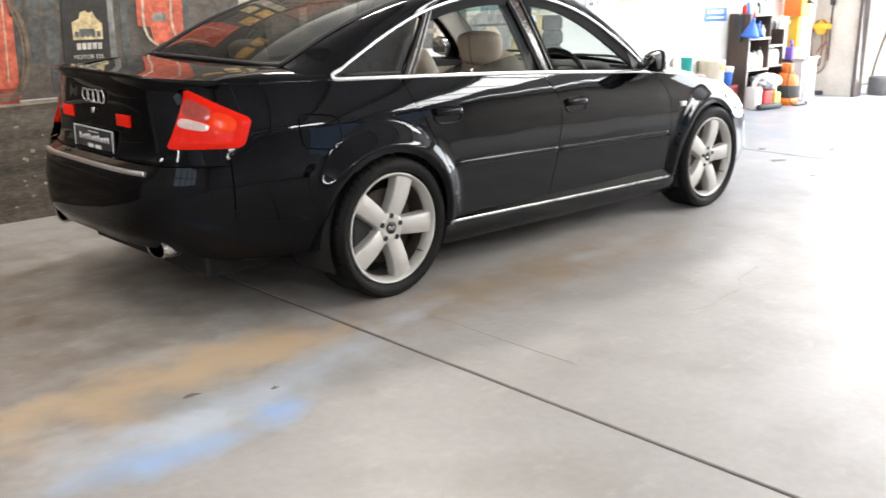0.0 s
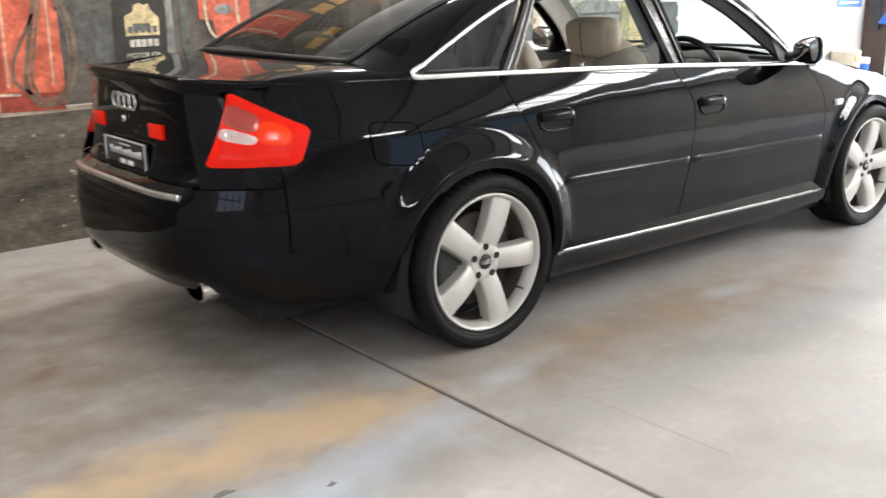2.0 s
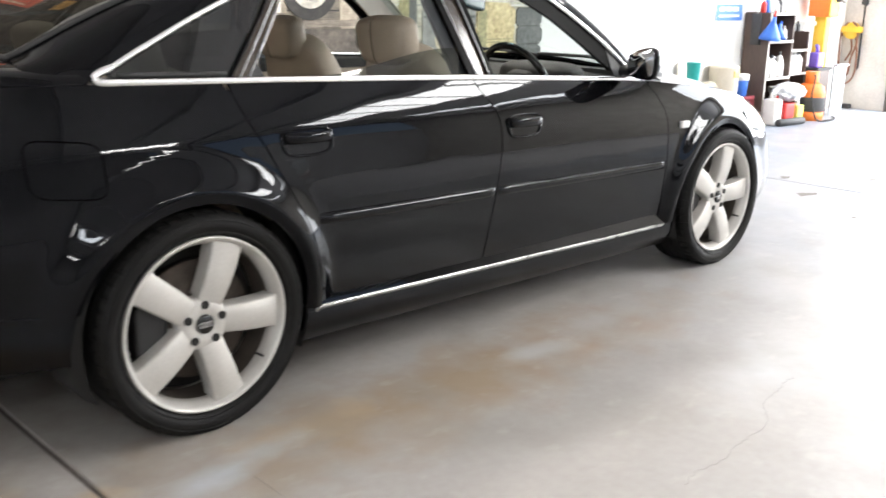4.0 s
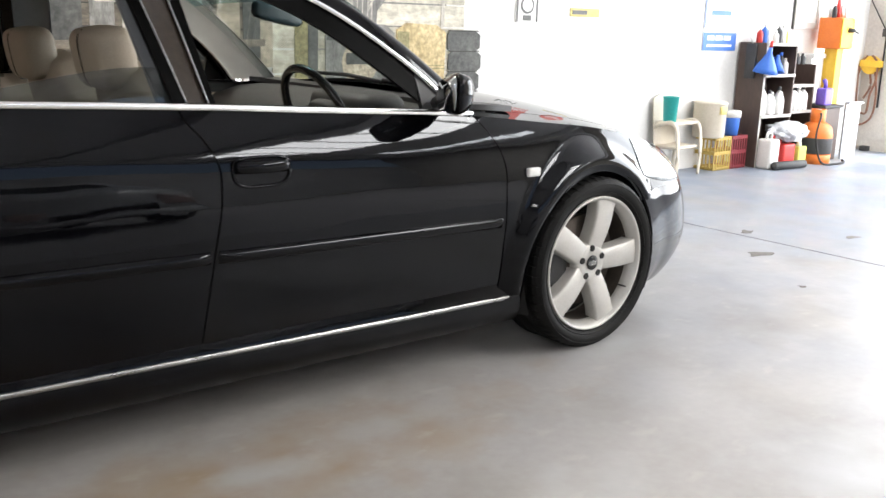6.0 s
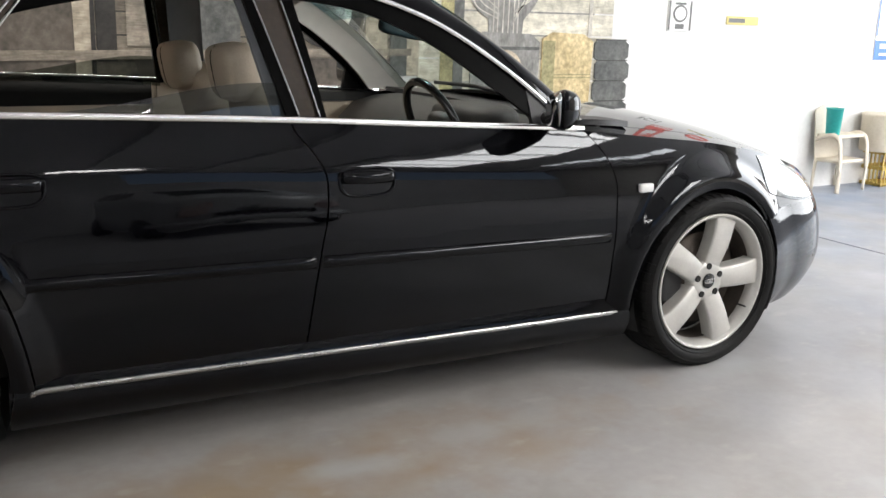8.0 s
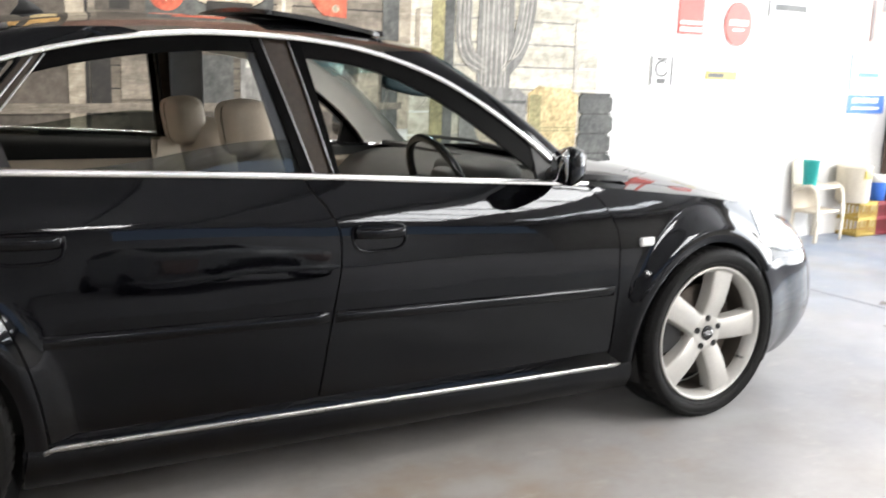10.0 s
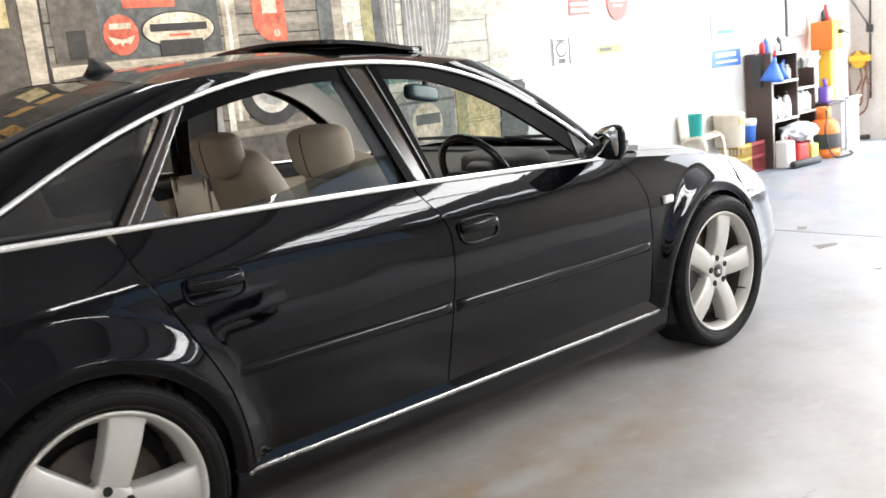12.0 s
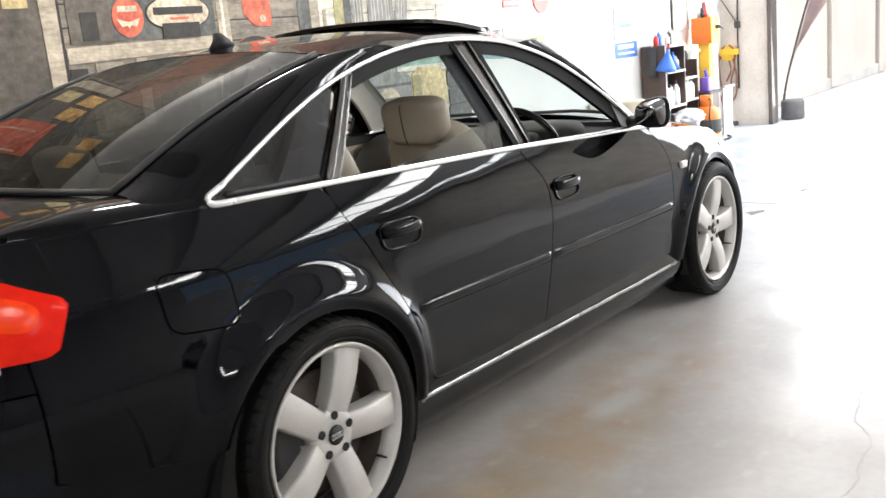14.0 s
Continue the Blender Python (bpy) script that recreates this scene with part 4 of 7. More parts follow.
for k in (0, 1):
    f = flip if k else (lambda b: b)
    part("window_frame", f(frame_top(-0.20, 0.70, 0.022 if k else 0.056)), SEAL, front_doors[k], "black window frame")
    part("window_frame", f(frame_top(-0.98, -0.30, 0.052)), SEAL, rear_doors[k], "black window frame")
    part("frame_post", f(post(-0.145, -0.125, -0.215, -0.175)), SEAL, front_doors[k])
    part("frame_post", f(post(-0.245, -0.205, -0.335, -0.300)), SEAL, rear_doors[k])
    part("centre_pillar", f(post(-0.203, -0.147, -0.298, -0.217, -0.012, -0.012)), varied("pillar_film", (0.022, 0.016, 0.012), (0.040, 0.030, 0.022), 0.10, 5, 60, 0.0, spec=0.5) if not k else bpy.data.materials["pillar_film"], car, "brown-black centre pillar trim")
    part("frame_post", f(post(-1.205, -1.150, -0.955, -0.905)), bpy.data.materials["pillar_film"], rear_doors[k], "brown-black rear window post")
    part("post_line", f(tube(rounded([pane(-1.212 + 0.246 * u, 0.995 + (WINDOW_TOP(-0.966) - 1.003) * u, 0.004) for u in np.linspace(0, 1, 8)], 12), 0.005, 6)), SEAL, rear_doors[k])
    # bright metal strips stand for the highlights along the post edges
    for a0, b0 in ((-0.207, -0.303), (-0.145, -0.215), (-1.150, -0.905), (-1.180, -0.935)):
        part("post_line", f(tube(rounded([pane(a0 + (b0 - a0) * u, SHOULDER(a0) + (WINDOW_TOP(b0) - 0.012 - SHOULDER(a0)) * u, -0.001) for u in np.linspace(0.01, 1, 8)], 14), 0.0028, 6)), SILLTRIM, rear_doors[k], "highlight along the window post, made as a thin bright strip")
    part("mirror_sail", f(strip_between(lambda u: pane(0.60 + 0.13 * u, SHOULDER(0.6), -0.002), lambda u: pane(0.60 + 0.13 * u, max(WINDOW_TOP(0.60 + 0.13 * u) - 0.01, SHOULDER(0.6) - 0.01), -0.002), 8)), PLASTIC, front_doors[k], "black mirror base panel")
    # fixed quarter light, and the rear door glass wound most of the way down
    quarter = []
    for x in np.linspace(-1.55, -0.965, 24):
        lo, hi = SHOULDER(x) + 0.004, WINDOW_TOP(x) - 0.004
        if x > -1.20:
            lo = max(lo, SHOULDER(x) + (x + 1.20) * 1.32)
        quarter.append([pane(x, lo * (1 - v) + max(hi, lo) * v, -0.012) for v in np.linspace(0, 1, 8)])
    part("quarter_glass", f(sheet(quarter)), TINT, car, "dark tinted quarter window").visible_shadow = False
    rim_q = [pane(x, SHOULDER(x) + 0.020, -0.010) for x in np.linspace(-1.52, -1.205, 10)]
    part("quarter_seal", f(tube(rim_q, 0.010, 6, 0.5)), PLASTIC, car)
    low = []
    for x in np.linspace(-1.15, -0.235, 22):
        t = (x + 1.15) / 0.915
        hi = SHOULDER(x) + 0.008 + 0.095 * step(0.25, 0.95, t)
        low.append([pane(x, (SHOULDER(x) - 0.02) * (1 - v) + hi * v, -0.034 + 0.30 * (hi - SHOULDER(x)) * v) for v in np.linspace(0, 1, 5)])
    part("door_glass", f(sheet(low)), DROPGLASS, rear_doors[k], "rear door window, wound down").visible_shadow = False
    tri = [[pane(x, (SHOULDER(x)) * (1 - v) + max(min(SHOULDER(x) + 0.004 + (x + 1.16) * 1.45, 1.22), SHOULDER(x)) * v if x < -1.05 else SHOULDER(x) + (0.16 - (x + 1.05) * 3.0) * v, -0.15) for v in np.linspace(0, 1, 4)] for x in np.linspace(-1.16, -0.997, 10)]
    part("corner_trim", f(sheet(tri)), PLASTIC, rear_doors[k], "black trim in the window corner")

# roof and sunroof
ROOF_CROWN = curve_of([(-1.0, 1.385), (-0.8, 1.408), (-0.5, 1.424), (-0.2, 1.426), (0.1, 1.408), (0.28, 1.380), (0.40, 1.352)])


def roof_edge(x):
    if x < -0.64:
        a, b, t = np.array(pane(-0.64, WINDOW_TOP(-0.64) + 0.006)), np.array((-0.98, -0.575, 1.352)), (x + 0.64) / -0.34
    elif x > 0.08:
        a, b, t = np.array(pane(0.08, WINDOW_TOP(0.08) + 0.006)), np.array((0.30, -0.592, 1.318)), (x - 0.08) / 0.22
    else:
        return np.array(pane(x, WINDOW_TOP(x) + 0.006))
    p = a * (1 - t) + b * t
    return np.array((x, p[1], p[2]))


rows = []
for x in np.linspace(-0.98, 0.30, 34):
    e, row = roof_edge(x), []
    for t in np.linspace(-1, 1, 31):
        xx = x + 0.075 * (1 - t * t) * step(-0.1, 0.30, x) - 0.045 * (1 - t * t) * step(-0.5, -0.98, x)
        row.append((xx, -e[1] * t, e[2] + (ROOF_CROWN(xx) - e[2]) * (1 - abs(t) ** 2.7)))
    rows.append(row)
roof = part("roof", sheet(rows, (0, 0, -0.012)), PAINT, car)
rows = []
for x in np.linspace(-0.22, 0.17, 10):
    u = (x + 0.22) / 0.39
    rows.append([(x + 0.02 * (y / 0.4) ** 2, y, ROOF_CROWN(x) + 0.005 + 0.026 * (1 - u) - 0.016 * (y / 0.41) ** 2) for y in np.linspace(-0.41, 0.41, 13)])
part("sunroof", sheet(rows, (0, 0, -0.014)), GLOSSBLACK, car, "tilted open black glass sunroof")
rows = [[(x, y, ROOF_CROWN(x) + 0.003 - 0.018 * (y / 0.42) ** 2) for y in np.linspace(-0.41, 0.41, 9)] for x in np.linspace(-0.22, 0.17, 6)]
part("sunroof_well", sheet(rows), LINER, car)
part("wind_deflector", tube([(0.20, y, ROOF_CROWN(0.20) + 0.008 - 0.018 * (y / 0.42) ** 2) for y in np.linspace(-0.41, 0.41, 13)], 0.010, 6), PLASTIC, car)
fin = [(-0.90, 1.398), (-0.80, 1.408), (-0.815, 1.425), (-0.855, 1.452), (-0.872, 1.452), (-0.876, 1.43)]
part("roof_aerial", prism(fin, -0.012, 0.012), PLASTIC, car, "small black roof aerial")

# front and rear screens, with the pillars beside them
W_HEAD = rounded([(0.30, -0.590, 1.319), (0.33, -0.40, 1.343), (0.365, -0.2, 1.357), (0.376, 0, 1.361), (0.365, 0.2, 1.357), (0.33, 0.40, 1.343), (0.30, 0.590, 1.319)], 25)
W_FOOT = rounded([(0.845, -0.735, 0.925), (0.94, -0.55, 0.932), (1.02, -0.28, 0.938), (1.045, 0, 0.94), (1.02, 0.28, 0.938), (0.94, 0.55, 0.932), (0.845, 0.735, 0.925)], 25)


def screen(head, foot, bow):
    return [[a * (1 - v) + b * v + np.array((0.35, 0, 1.0)) * bow * math.sin(math.pi * v) * 1.0 for a, b in zip(head, foot)] for v in np.linspace(0, 1, 12)]


part("windscreen", sheet(screen(W_HEAD, W_FOOT, 0.022)), SCREEN, car, "clear curved windscreen").visible_shadow = False

BAND = glass("blue_shade_band_glass", (0.22, 0.50, 0.60))
band = [[p + np.array((0.0015, 0, 0.003)) for p in row] for row in [[a * (1 - v) + b * v + np.array((0.35, 0, 1.0)) * 0.022 * math.sin(math.pi * v) for a, b in zip(W_HEAD, W_FOOT)] for v in np.linspace(0.02, 0.20, 5)]]
part("shade_band", sheet(band), BAND, car, "blue-green shade band along the top of the windscreen").visible_shadow = False
band = [[p + np.array((0.0015, 0, 0.003)) for p in row] for row in [[a * (1 - v) + b * v + np.array((0.35, 0, 1.0)) * 0.022 * math.sin(math.pi * v) for a, b in zip(W_HEAD, W_FOOT)] for v in np.linspace(0.20, 0.30, 4)]]
part("shade_band", sheet(band), glass("pale_shade_band_glass", (0.55, 0.80, 0.84)), car, "fading lower edge of the shade band").visible_shadow = False


def front_pillar():
    outer = [pane(x, WINDOW_TOP(x) + 0.004, 0.002) for x in np.linspace(0.08, 0.735, 16)]
    inner = [np.array(W_HEAD[0]) * (1 - v) + np.array(W_FOOT[0]) * v + np.array((0.35, 0, 1.0)) * 0.022 * math.sin(math.pi * v) for v in np.linspace(0, 1, 16)]
    return sheet([[np.array(a) * (1 - t) + b * t + np.array((0.006, -0.012, 0.010)) * math.sin(math.pi * t) for a, b in zip(outer, inner)] for t in np.linspace(0, 1, 6)], (0, 0.02, -0.01))


both("front_pillar", front_pillar, PAINT)
R_HEAD = rounded([(-0.98, -0.575, 1.350), (-1.01, -0.4, 1.372), (-1.023, -0.2, 1.380), (-1.027, 0, 1.383), (-1.023, 0.2, 1.380), (-1.01, 0.4, 1.372), (-0.98, 0.575, 1.350)], 25)
R_FOOT = rounded([(-1.745, -0.565, 1.062), (-1.80, -0.4, 1.068), (-1.825, -0.2, 1.071), (-1.83, 0, 1.072), (-1.825, 0.2, 1.071), (-1.80, 0.4, 1.068), (-1.745, 0.565, 1.062)], 25)
R_UP = np.array((-0.3, 0, 1.0))
part("rear_screen", sheet([[a * (1 - v) + b * v + R_UP * 0.028 * math.sin(math.pi * v) for a, b in zip(R_HEAD, R_FOOT)] for v in np.linspace(0, 1, 12)]), REARSCREEN, car, "dark rear screen with wide curved glass").visible_shadow = False


def rear_pillar():
    outer = rounded([pane(x, WINDOW_TOP(x) + 0.005, 0.002) for x in np.linspace(-0.64, -1.585, 14)] + [flank(x, SHOULDER(x) + 0.001) for x in (-1.64, -1.70, -1.76)], 26)
    inner = [R_HEAD[0] * (1 - v) + R_FOOT[0] * v + R_UP * 0.028 * math.sin(math.pi * v) for v in np.linspace(0, 1, 26)]
    inner[0] = np.array(roof_edge(-0.64)) * 0.5 + inner[0] * 0.5
    return sheet([[np.array(a) * (1 - t) + b * t + np.array((-0.004, -0.020, 0.014)) * math.sin(math.pi * t) for a, b in zip(outer, inner)] for t in np.linspace(0, 1, 9)], (0, 0.02, -0.01))


both("rear_pillar", rear_pillar, PAINT)
edge = [R_HEAD[0] * (1 - v) + R_FOOT[0] * v + R_UP * (0.028 * math.sin(math.pi * v) + 0.003) for v in np.linspace(0, 1, 20)]
both("screen_seal", lambda: tube(edge, 0.010, 6, 0.8), PLASTIC)
part("screen_foot_seal", tube([p + np.array((0, 0, 0.002)) for p in R_FOOT], 0.010, 6), PLASTIC, car)

# door mirrors and wipers
for k in (0, 1):
    f = flip if k else (lambda b: b)
    bm = bmesh.new()
    bmesh.ops.create_uvsphere(bm, u_segments=24, v_segments=14, radius=1)
    for v in bm.verts:
        c = v.co
        sx, sy, sz = (abs(c.x) ** 0.6 * (1 if c.x > 0 else -1), abs(c.y) ** 0.62 * (1 if c.y > 0 else -1), abs(c.z) ** 0.62 * (1 if c.z > 0 else -1))
        fwd = max(sx, 0)
        v.co = Vector((0.605 + sx * (0.070 if sx > 0 else 0.026) + 0.036 * sy, -0.932 + sy * 0.092 * (1 - 0.2 * fwd), 0.984 + sz * (0.062 - 0.008 * sy) * (1 - 0.25 * fwd) - 0.010 * sy))
    mirror = part("door_mirror", f(bm), PAINT, car, "black door mirror housing", at=pose(0.12 * k, -0.03 * k, 0))
    glass_o = [(-0.932 + sy * 0.083, 0.984 + sz * (0.053 - 0.007 * sy) - 0.010 * sy) for sy, sz in [(math.copysign(abs(math.cos(a)) ** 0.5, math.cos(a)), math.copysign(abs(math.sin(a)) ** 0.5, math.sin(a))) for a in np.linspace(0, 2 * math.pi, 29)[:-1]]]
    bm = prism(glass_o, 0.5745, 0.5795, axis="x")
    for v in bm.verts:
        v.co.x += 0.036 * (v.co.y + 0.932) / 0.092
    part("mirror_glass", f(bm), MIRROR, mirror, "door mirror glass")
    part("mirror_arm", f(tube([(0.66, -0.80, 0.945), (0.655, -0.84, 0.95), (0.65, -0.89, 0.955)], 0.026, 10, 1.4)), PLASTIC, mirror)
for y0, y1 in ((-0.62, -0.05), (-0.05, 0.52)):
    part("wiper", tube([(0.98 - 0.10 * abs(y0), y0, 0.955), (1.00, (y0 + y1) / 2, 0.965), (0.985 - 0.06 * abs(y1), y1, 0.962)], 0.009, 6), PLASTIC, car, "black wiper arm")

# underbody, wheel wells, cabin
part("floor_pan", box(-2.15, 2.05, -0.54, 0.54, 0.17, 0.30, 0.02), LINER, car, "dark underbody", smooth=False)
both("sill_box", lambda: box(-1.0, 1.0, -0.82, -0.53, 0.165, 0.32, 0.02), LINER, smooth=False)
for hx in (-HUB_X, HUB_X):
    for k in (0, 1):
        rows = [[(hx + r * math.cos(a), y, HUB_Z + r * math.sin(a)) for a in np.linspace(radians(-25), radians(205), 30)] for r, y in ((0.362, -0.872), (0.372, -0.82), (0.375, -0.60), (0.10, -0.58))]
        bm = sheet(rows)
        part("arch_liner", flip(bm) if k else bm, LINER, car)
part("cabin_floor", box(-1.15, 0.95, -0.76, 0.76, 0.30, 0.36), LEATHERDARK, car, smooth=False)
for k in (0, 1):
    f = flip if k else (lambda b: b)
    for x0, x1, d in ((-1.12, -0.25, rear_doors[k]), (-0.12, 0.85, front_doors[k])):
        rows = [[(x, flank(x, min(z, SHOULDER(x) - 0.02))[1] + off, min(z, SHOULDER(x) - 0.004)) for x in np.linspace(x0, x1, 12)] for z, off in ((0.32, 0.06), (0.55, 0.075), (0.62, 0.12), (0.68, 0.12), (0.72, 0.075), (0.90, 0.055), (0.985, 0.030), (1.02, 0.022))]
        part("door_card", f(sheet(rows, (0, 0.01, 0))), DOORDARK, d, "dark door lining")
        rows = [[(x, flank(x, min(z, SHOULDER(x) - 0.02))[1] + off, z) for x in np.linspace(x0 + 0.02, x1 - 0.02, 12)] for z, off in ((0.40, 0.082), (0.56, 0.094), (0.62, 0.133), (0.68, 0.133), (0.72, 0.090), (0.82, 0.078), (0.86, 0.068))]
        part("door_panel", f(sheet(rows, (0, 0.006, 0))), LEATHER, d, "beige leather door panel")
    rows = [[(x, flank(x, 0.8)[1] + off, z) for x in np.linspace(-0.27, -0.10, 4)] for z, off in ((0.34, 0.095), (0.6, 0.11), (0.8, 0.10), (0.95, 0.085))]
    part("pillar_foot_trim", f(sheet(rows, (0, 0.008, 0))), LEATHER, car, "beige lower pillar trim")
    # linings of roof posts, the front ones coloured paler for the daylight on them
    ahead = 0.08 * k
    screen_edge = lambda u: W_HEAD[0] * (1 - u) + W_FOOT[0] * u + np.array((0.34, 0, 1.0)) * 0.022 * math.sin(math.pi * u)
    if k:
        part("pillar_lining", f(strip_between(lambda u: screen_edge(u) + np.array((0.060, 0.045, 0.0)), lambda u: np.array(pane(0.16 + 0.56 * u, WINDOW_TOP(0.16 + 0.56 * u) - 0.012, -0.045)), 18, 5)), PILLARLIT, car, "front pillar lining, daylight put into its pale cloth colour")
    else:
        part("pillar_lining", strip_between(lambda u: screen_edge(u) + np.array((-0.012, 0.022, -0.012)), lambda u: np.array(pane(0.13 + 0.56 * u, WINDOW_TOP(0.13 + 0.56 * u) - 0.046, -0.040)), 18, 5), PILLARLIT, car, "front pillar lining, daylight put into its pale cloth colour")
    part("pillar_lining", f(strip_between(lambda u: np.array(pane(-0.26 + ahead - 0.07 * u, 0.93 + 0.38 * u, -0.055)), lambda u: np.array(pane(-0.13 + ahead - 0.07 * u, 0.93 + 0.38 * u, -0.055)), 10)), GREYPILLAR, car, "blue-grey centre pillar lining")
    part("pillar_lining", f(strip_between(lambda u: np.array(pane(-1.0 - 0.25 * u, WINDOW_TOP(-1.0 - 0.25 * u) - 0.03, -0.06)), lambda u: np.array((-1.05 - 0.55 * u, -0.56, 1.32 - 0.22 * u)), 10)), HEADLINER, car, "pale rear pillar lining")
rows = []
for x in np.linspace(-0.96, 0.28, 14):
    e = roof_edge(x)
    rows.append([(x, -(e[1] + 0.04) * t, e[2] - 0.04 + (ROOF_CROWN(x) - e[2] - 0.004) * (1 - abs(t) ** 2.7)) for t in np.linspace(-1, 1, 15)])
part("headlining", sheet(rows), HEADLINER, car, "pale grey roof lining")
rows = [[(x, y, z) for y in np.linspace(-0.58, 0.58, 9)] for x, z in ((-1.28, 0.93), (-1.40, 0.985), (-1.62, 1.02), (-1.80, 1.045))]
part("parcel_shelf", sheet(rows, (0, 0, -0.02)), LEATHERDARK, car, "dark parcel shelf")


def soft(w, d, h, bulge=0.35):
    """A cushion: a rounded block with soft faces."""
    bm = bmesh.new()
    bmesh.ops.create_uvsphere(bm, u_segments=28, v_segments=18, radius=1)
    for v in bm.verts:
        c = v.co.copy()
        q = [math.copysign(abs(t) ** bulge, t) for t in c]
        v.co = Vector((q[0] * d / 2, q[1] * w / 2, q[2] * h / 2))
    return bm


def seat(x, y):
    base = part("front_seat", soft(0.52, 0.52, 0.18), LEATHER, car, "beige leather front seat", at=pose(x + 0.08, y, 0.52, 0, -10, 0))
    back = soft(0.50, 0.15, 0.62, 0.5)
    for v in back.verts:
        v.co.y *= 1.0 - 0.22 * max(v.co.z, 0) / 0.31
        v.co.x += 0.03 * (v.co.y / 0.25) ** 2
    part("backrest", back, LEATHER, base, "beige leather backrest", at=base.matrix_basis.inverted() @ pose(x - 0.23, y, 0.76, 0, -17, 0))
    hr = soft(0.275, 0.125, 0.178, 0.50)
    for v in hr.verts:
        v.co.y *= 1.0 + 0.06 * v.co.z / 0.1
    part("headrest", hr, LEATHER, base, "beige leather headrest", at=base.matrix_basis.inverted() @ pose(x - 0.370, y, 1.070 - 0.022 * (y > 0), 0, -10, 0))
    seam = [(-0.0632 * (1 - abs(z / 0.089) ** 4) ** 0.25 if abs(z) < 0.088 else 0.0, 0.02, z) for z in np.linspace(-0.08, 0.086, 12)]
    part("headrest_seam", tube(seam, 0.0018, 6), SEAL, base, at=base.matrix_basis.inverted() @ pose(x - 0.370, y, 1.070 - 0.022 * (y > 0), 0, -10, 0))
    for s in (-0.06, 0.06):
        part("headrest_rod", turned([(0.007, -0.08), (0.007, 0.08)], 10), SATIN, base, at=base.matrix_basis.inverted() @ pose(x - 0.33, y + s, 1.0, 0, -14, 0))


seat(0.10, -0.37)
seat(0.12, 0.37)
bench = part("rear_bench", soft(1.24, 0.52, 0.20, 0.3), LEATHER, car, "beige leather rear bench", at=pose(-0.86, 0, 0.52, 0, -8, 0))
back = soft(1.26, 0.16, 0.56, 0.3)
part("bench_back", back, LEATHER, bench, "beige leather bench back", at=bench.matrix_basis.inverted() @ pose(-1.17, 0, 0.74, 0, -22, 0))
for y in (-0.36, 0.36):
    part("headrest", soft(0.27, 0.11, 0.15, 0.5), LEATHER, bench, at=bench.matrix_basis.inverted() @ pose(-1.30, y, 1.045, 0, -16, 0))
# dash, binnacle and wheel
DASH = [(0.52, 0.55), (0.50, 0.70), (0.53, 0.82), (0.60, 0.885), (0.72, 0.915), (0.90, 0.925)]
rows = [[(x + 0.03 * (y / 0.7) ** 2, y, z - 0.02 * (y / 0.7) ** 4) for y in np.linspace(-0.72, 0.72, 17)] for x, z in DASH]
dash = part("dashboard", sheet(rows, (0.02, 0, -0.02)), LEATHERDARK, car, "dark dashboard")
hump = soft(0.40, 0.22, 0.12, 0.6)
part("instrument_hood", hump, LEATHERDARK, dash, at=pose(0.63, -0.37, 0.90))
part("centre_vent", box(0.50, 0.56, -0.12, 0.12, 0.74, 0.82, 0.01), GLOSSBLACK, dash)
ring = [(0.0, 0.183 * math.cos(a), 0.183 * math.sin(a)) for a in np.linspace(0, 2 * math.pi, 41)[:-1]]
rimw = part("steering_wheel", tube(ring, 0.0155, 10, closed=True, up=(1, 0, 0)), GLOSSBLACK, car, "black leather steering wheel", at=pose(0.47, -0.37, 0.865, 0, -24, 0))
part("wheel_boss", soft(0.15, 0.06, 0.12, 0.6), LEATHERDARK, rimw, at=pose(0.03, 0, -0.01))
for a in (0, 180, 270):
    part("wheel_spoke", tube([(0.02, 0.05 * math.cos(radians(a)), 0.05 * math.sin(radians(a))), (0.0, 0.175 * math.cos(radians(a)), 0.175 * math.sin(radians(a)))], 0.018, 8, 0.6), LEATHERDARK, rimw)
# the mirror's bluish reflection is put into its dark teal colour
mir = part("interior_mirror", soft(0.045, 0.27, 0.068, 0.5), varied("teal_reflection_mirror", (0.018, 0.030, 0.034), (0.026, 0.042, 0.046), 0.12, 4, 60, 0.0, spec=0.15), car, "interior mirror with a dark teal reflection put into its colour", at=pose(0.50, -0.05, 1.208, 0, 8, 20))
part("mirror_stem", turned([(0.012, 0.0), (0.012, 0.09)], 10), PLASTIC, mir, at=pose(0.03, 0, 0.01))

# wheels
TYRE = [(0.262, 0.098), (0.268, 0.108), (0.285, 0.118), (0.302, 0.120), (0.316, 0.114), (0.3245, 0.100), (0.327, 0.080), (0.3275, 0.0), (0.327, -0.080), (0.3245, -0.100), (0.310, -0.118), (0.285, -0.118), (0.262, -0.100)]


def tyre_mesh():
    bm = turned([(r, -h) for r, h in TYRE], 96, "y")
    for f in [f for f in bm.faces if len(f.verts) > 4]:
        bm.faces.remove(f)
    return bm


def grooves():
    made = []
    for y in (-0.058, -0.02, 0.02, 0.058):
        ring = turned([(0.3285, y - 0.004), (0.3262, y - 0.004), (0.3262, y + 0.004), (0.3285, y + 0.004)], 72, "y")
        for f in [f for f in ring.faces if len(f.verts) > 4]:
            ring.faces.remove(f)
        made.append(ring)
    return made


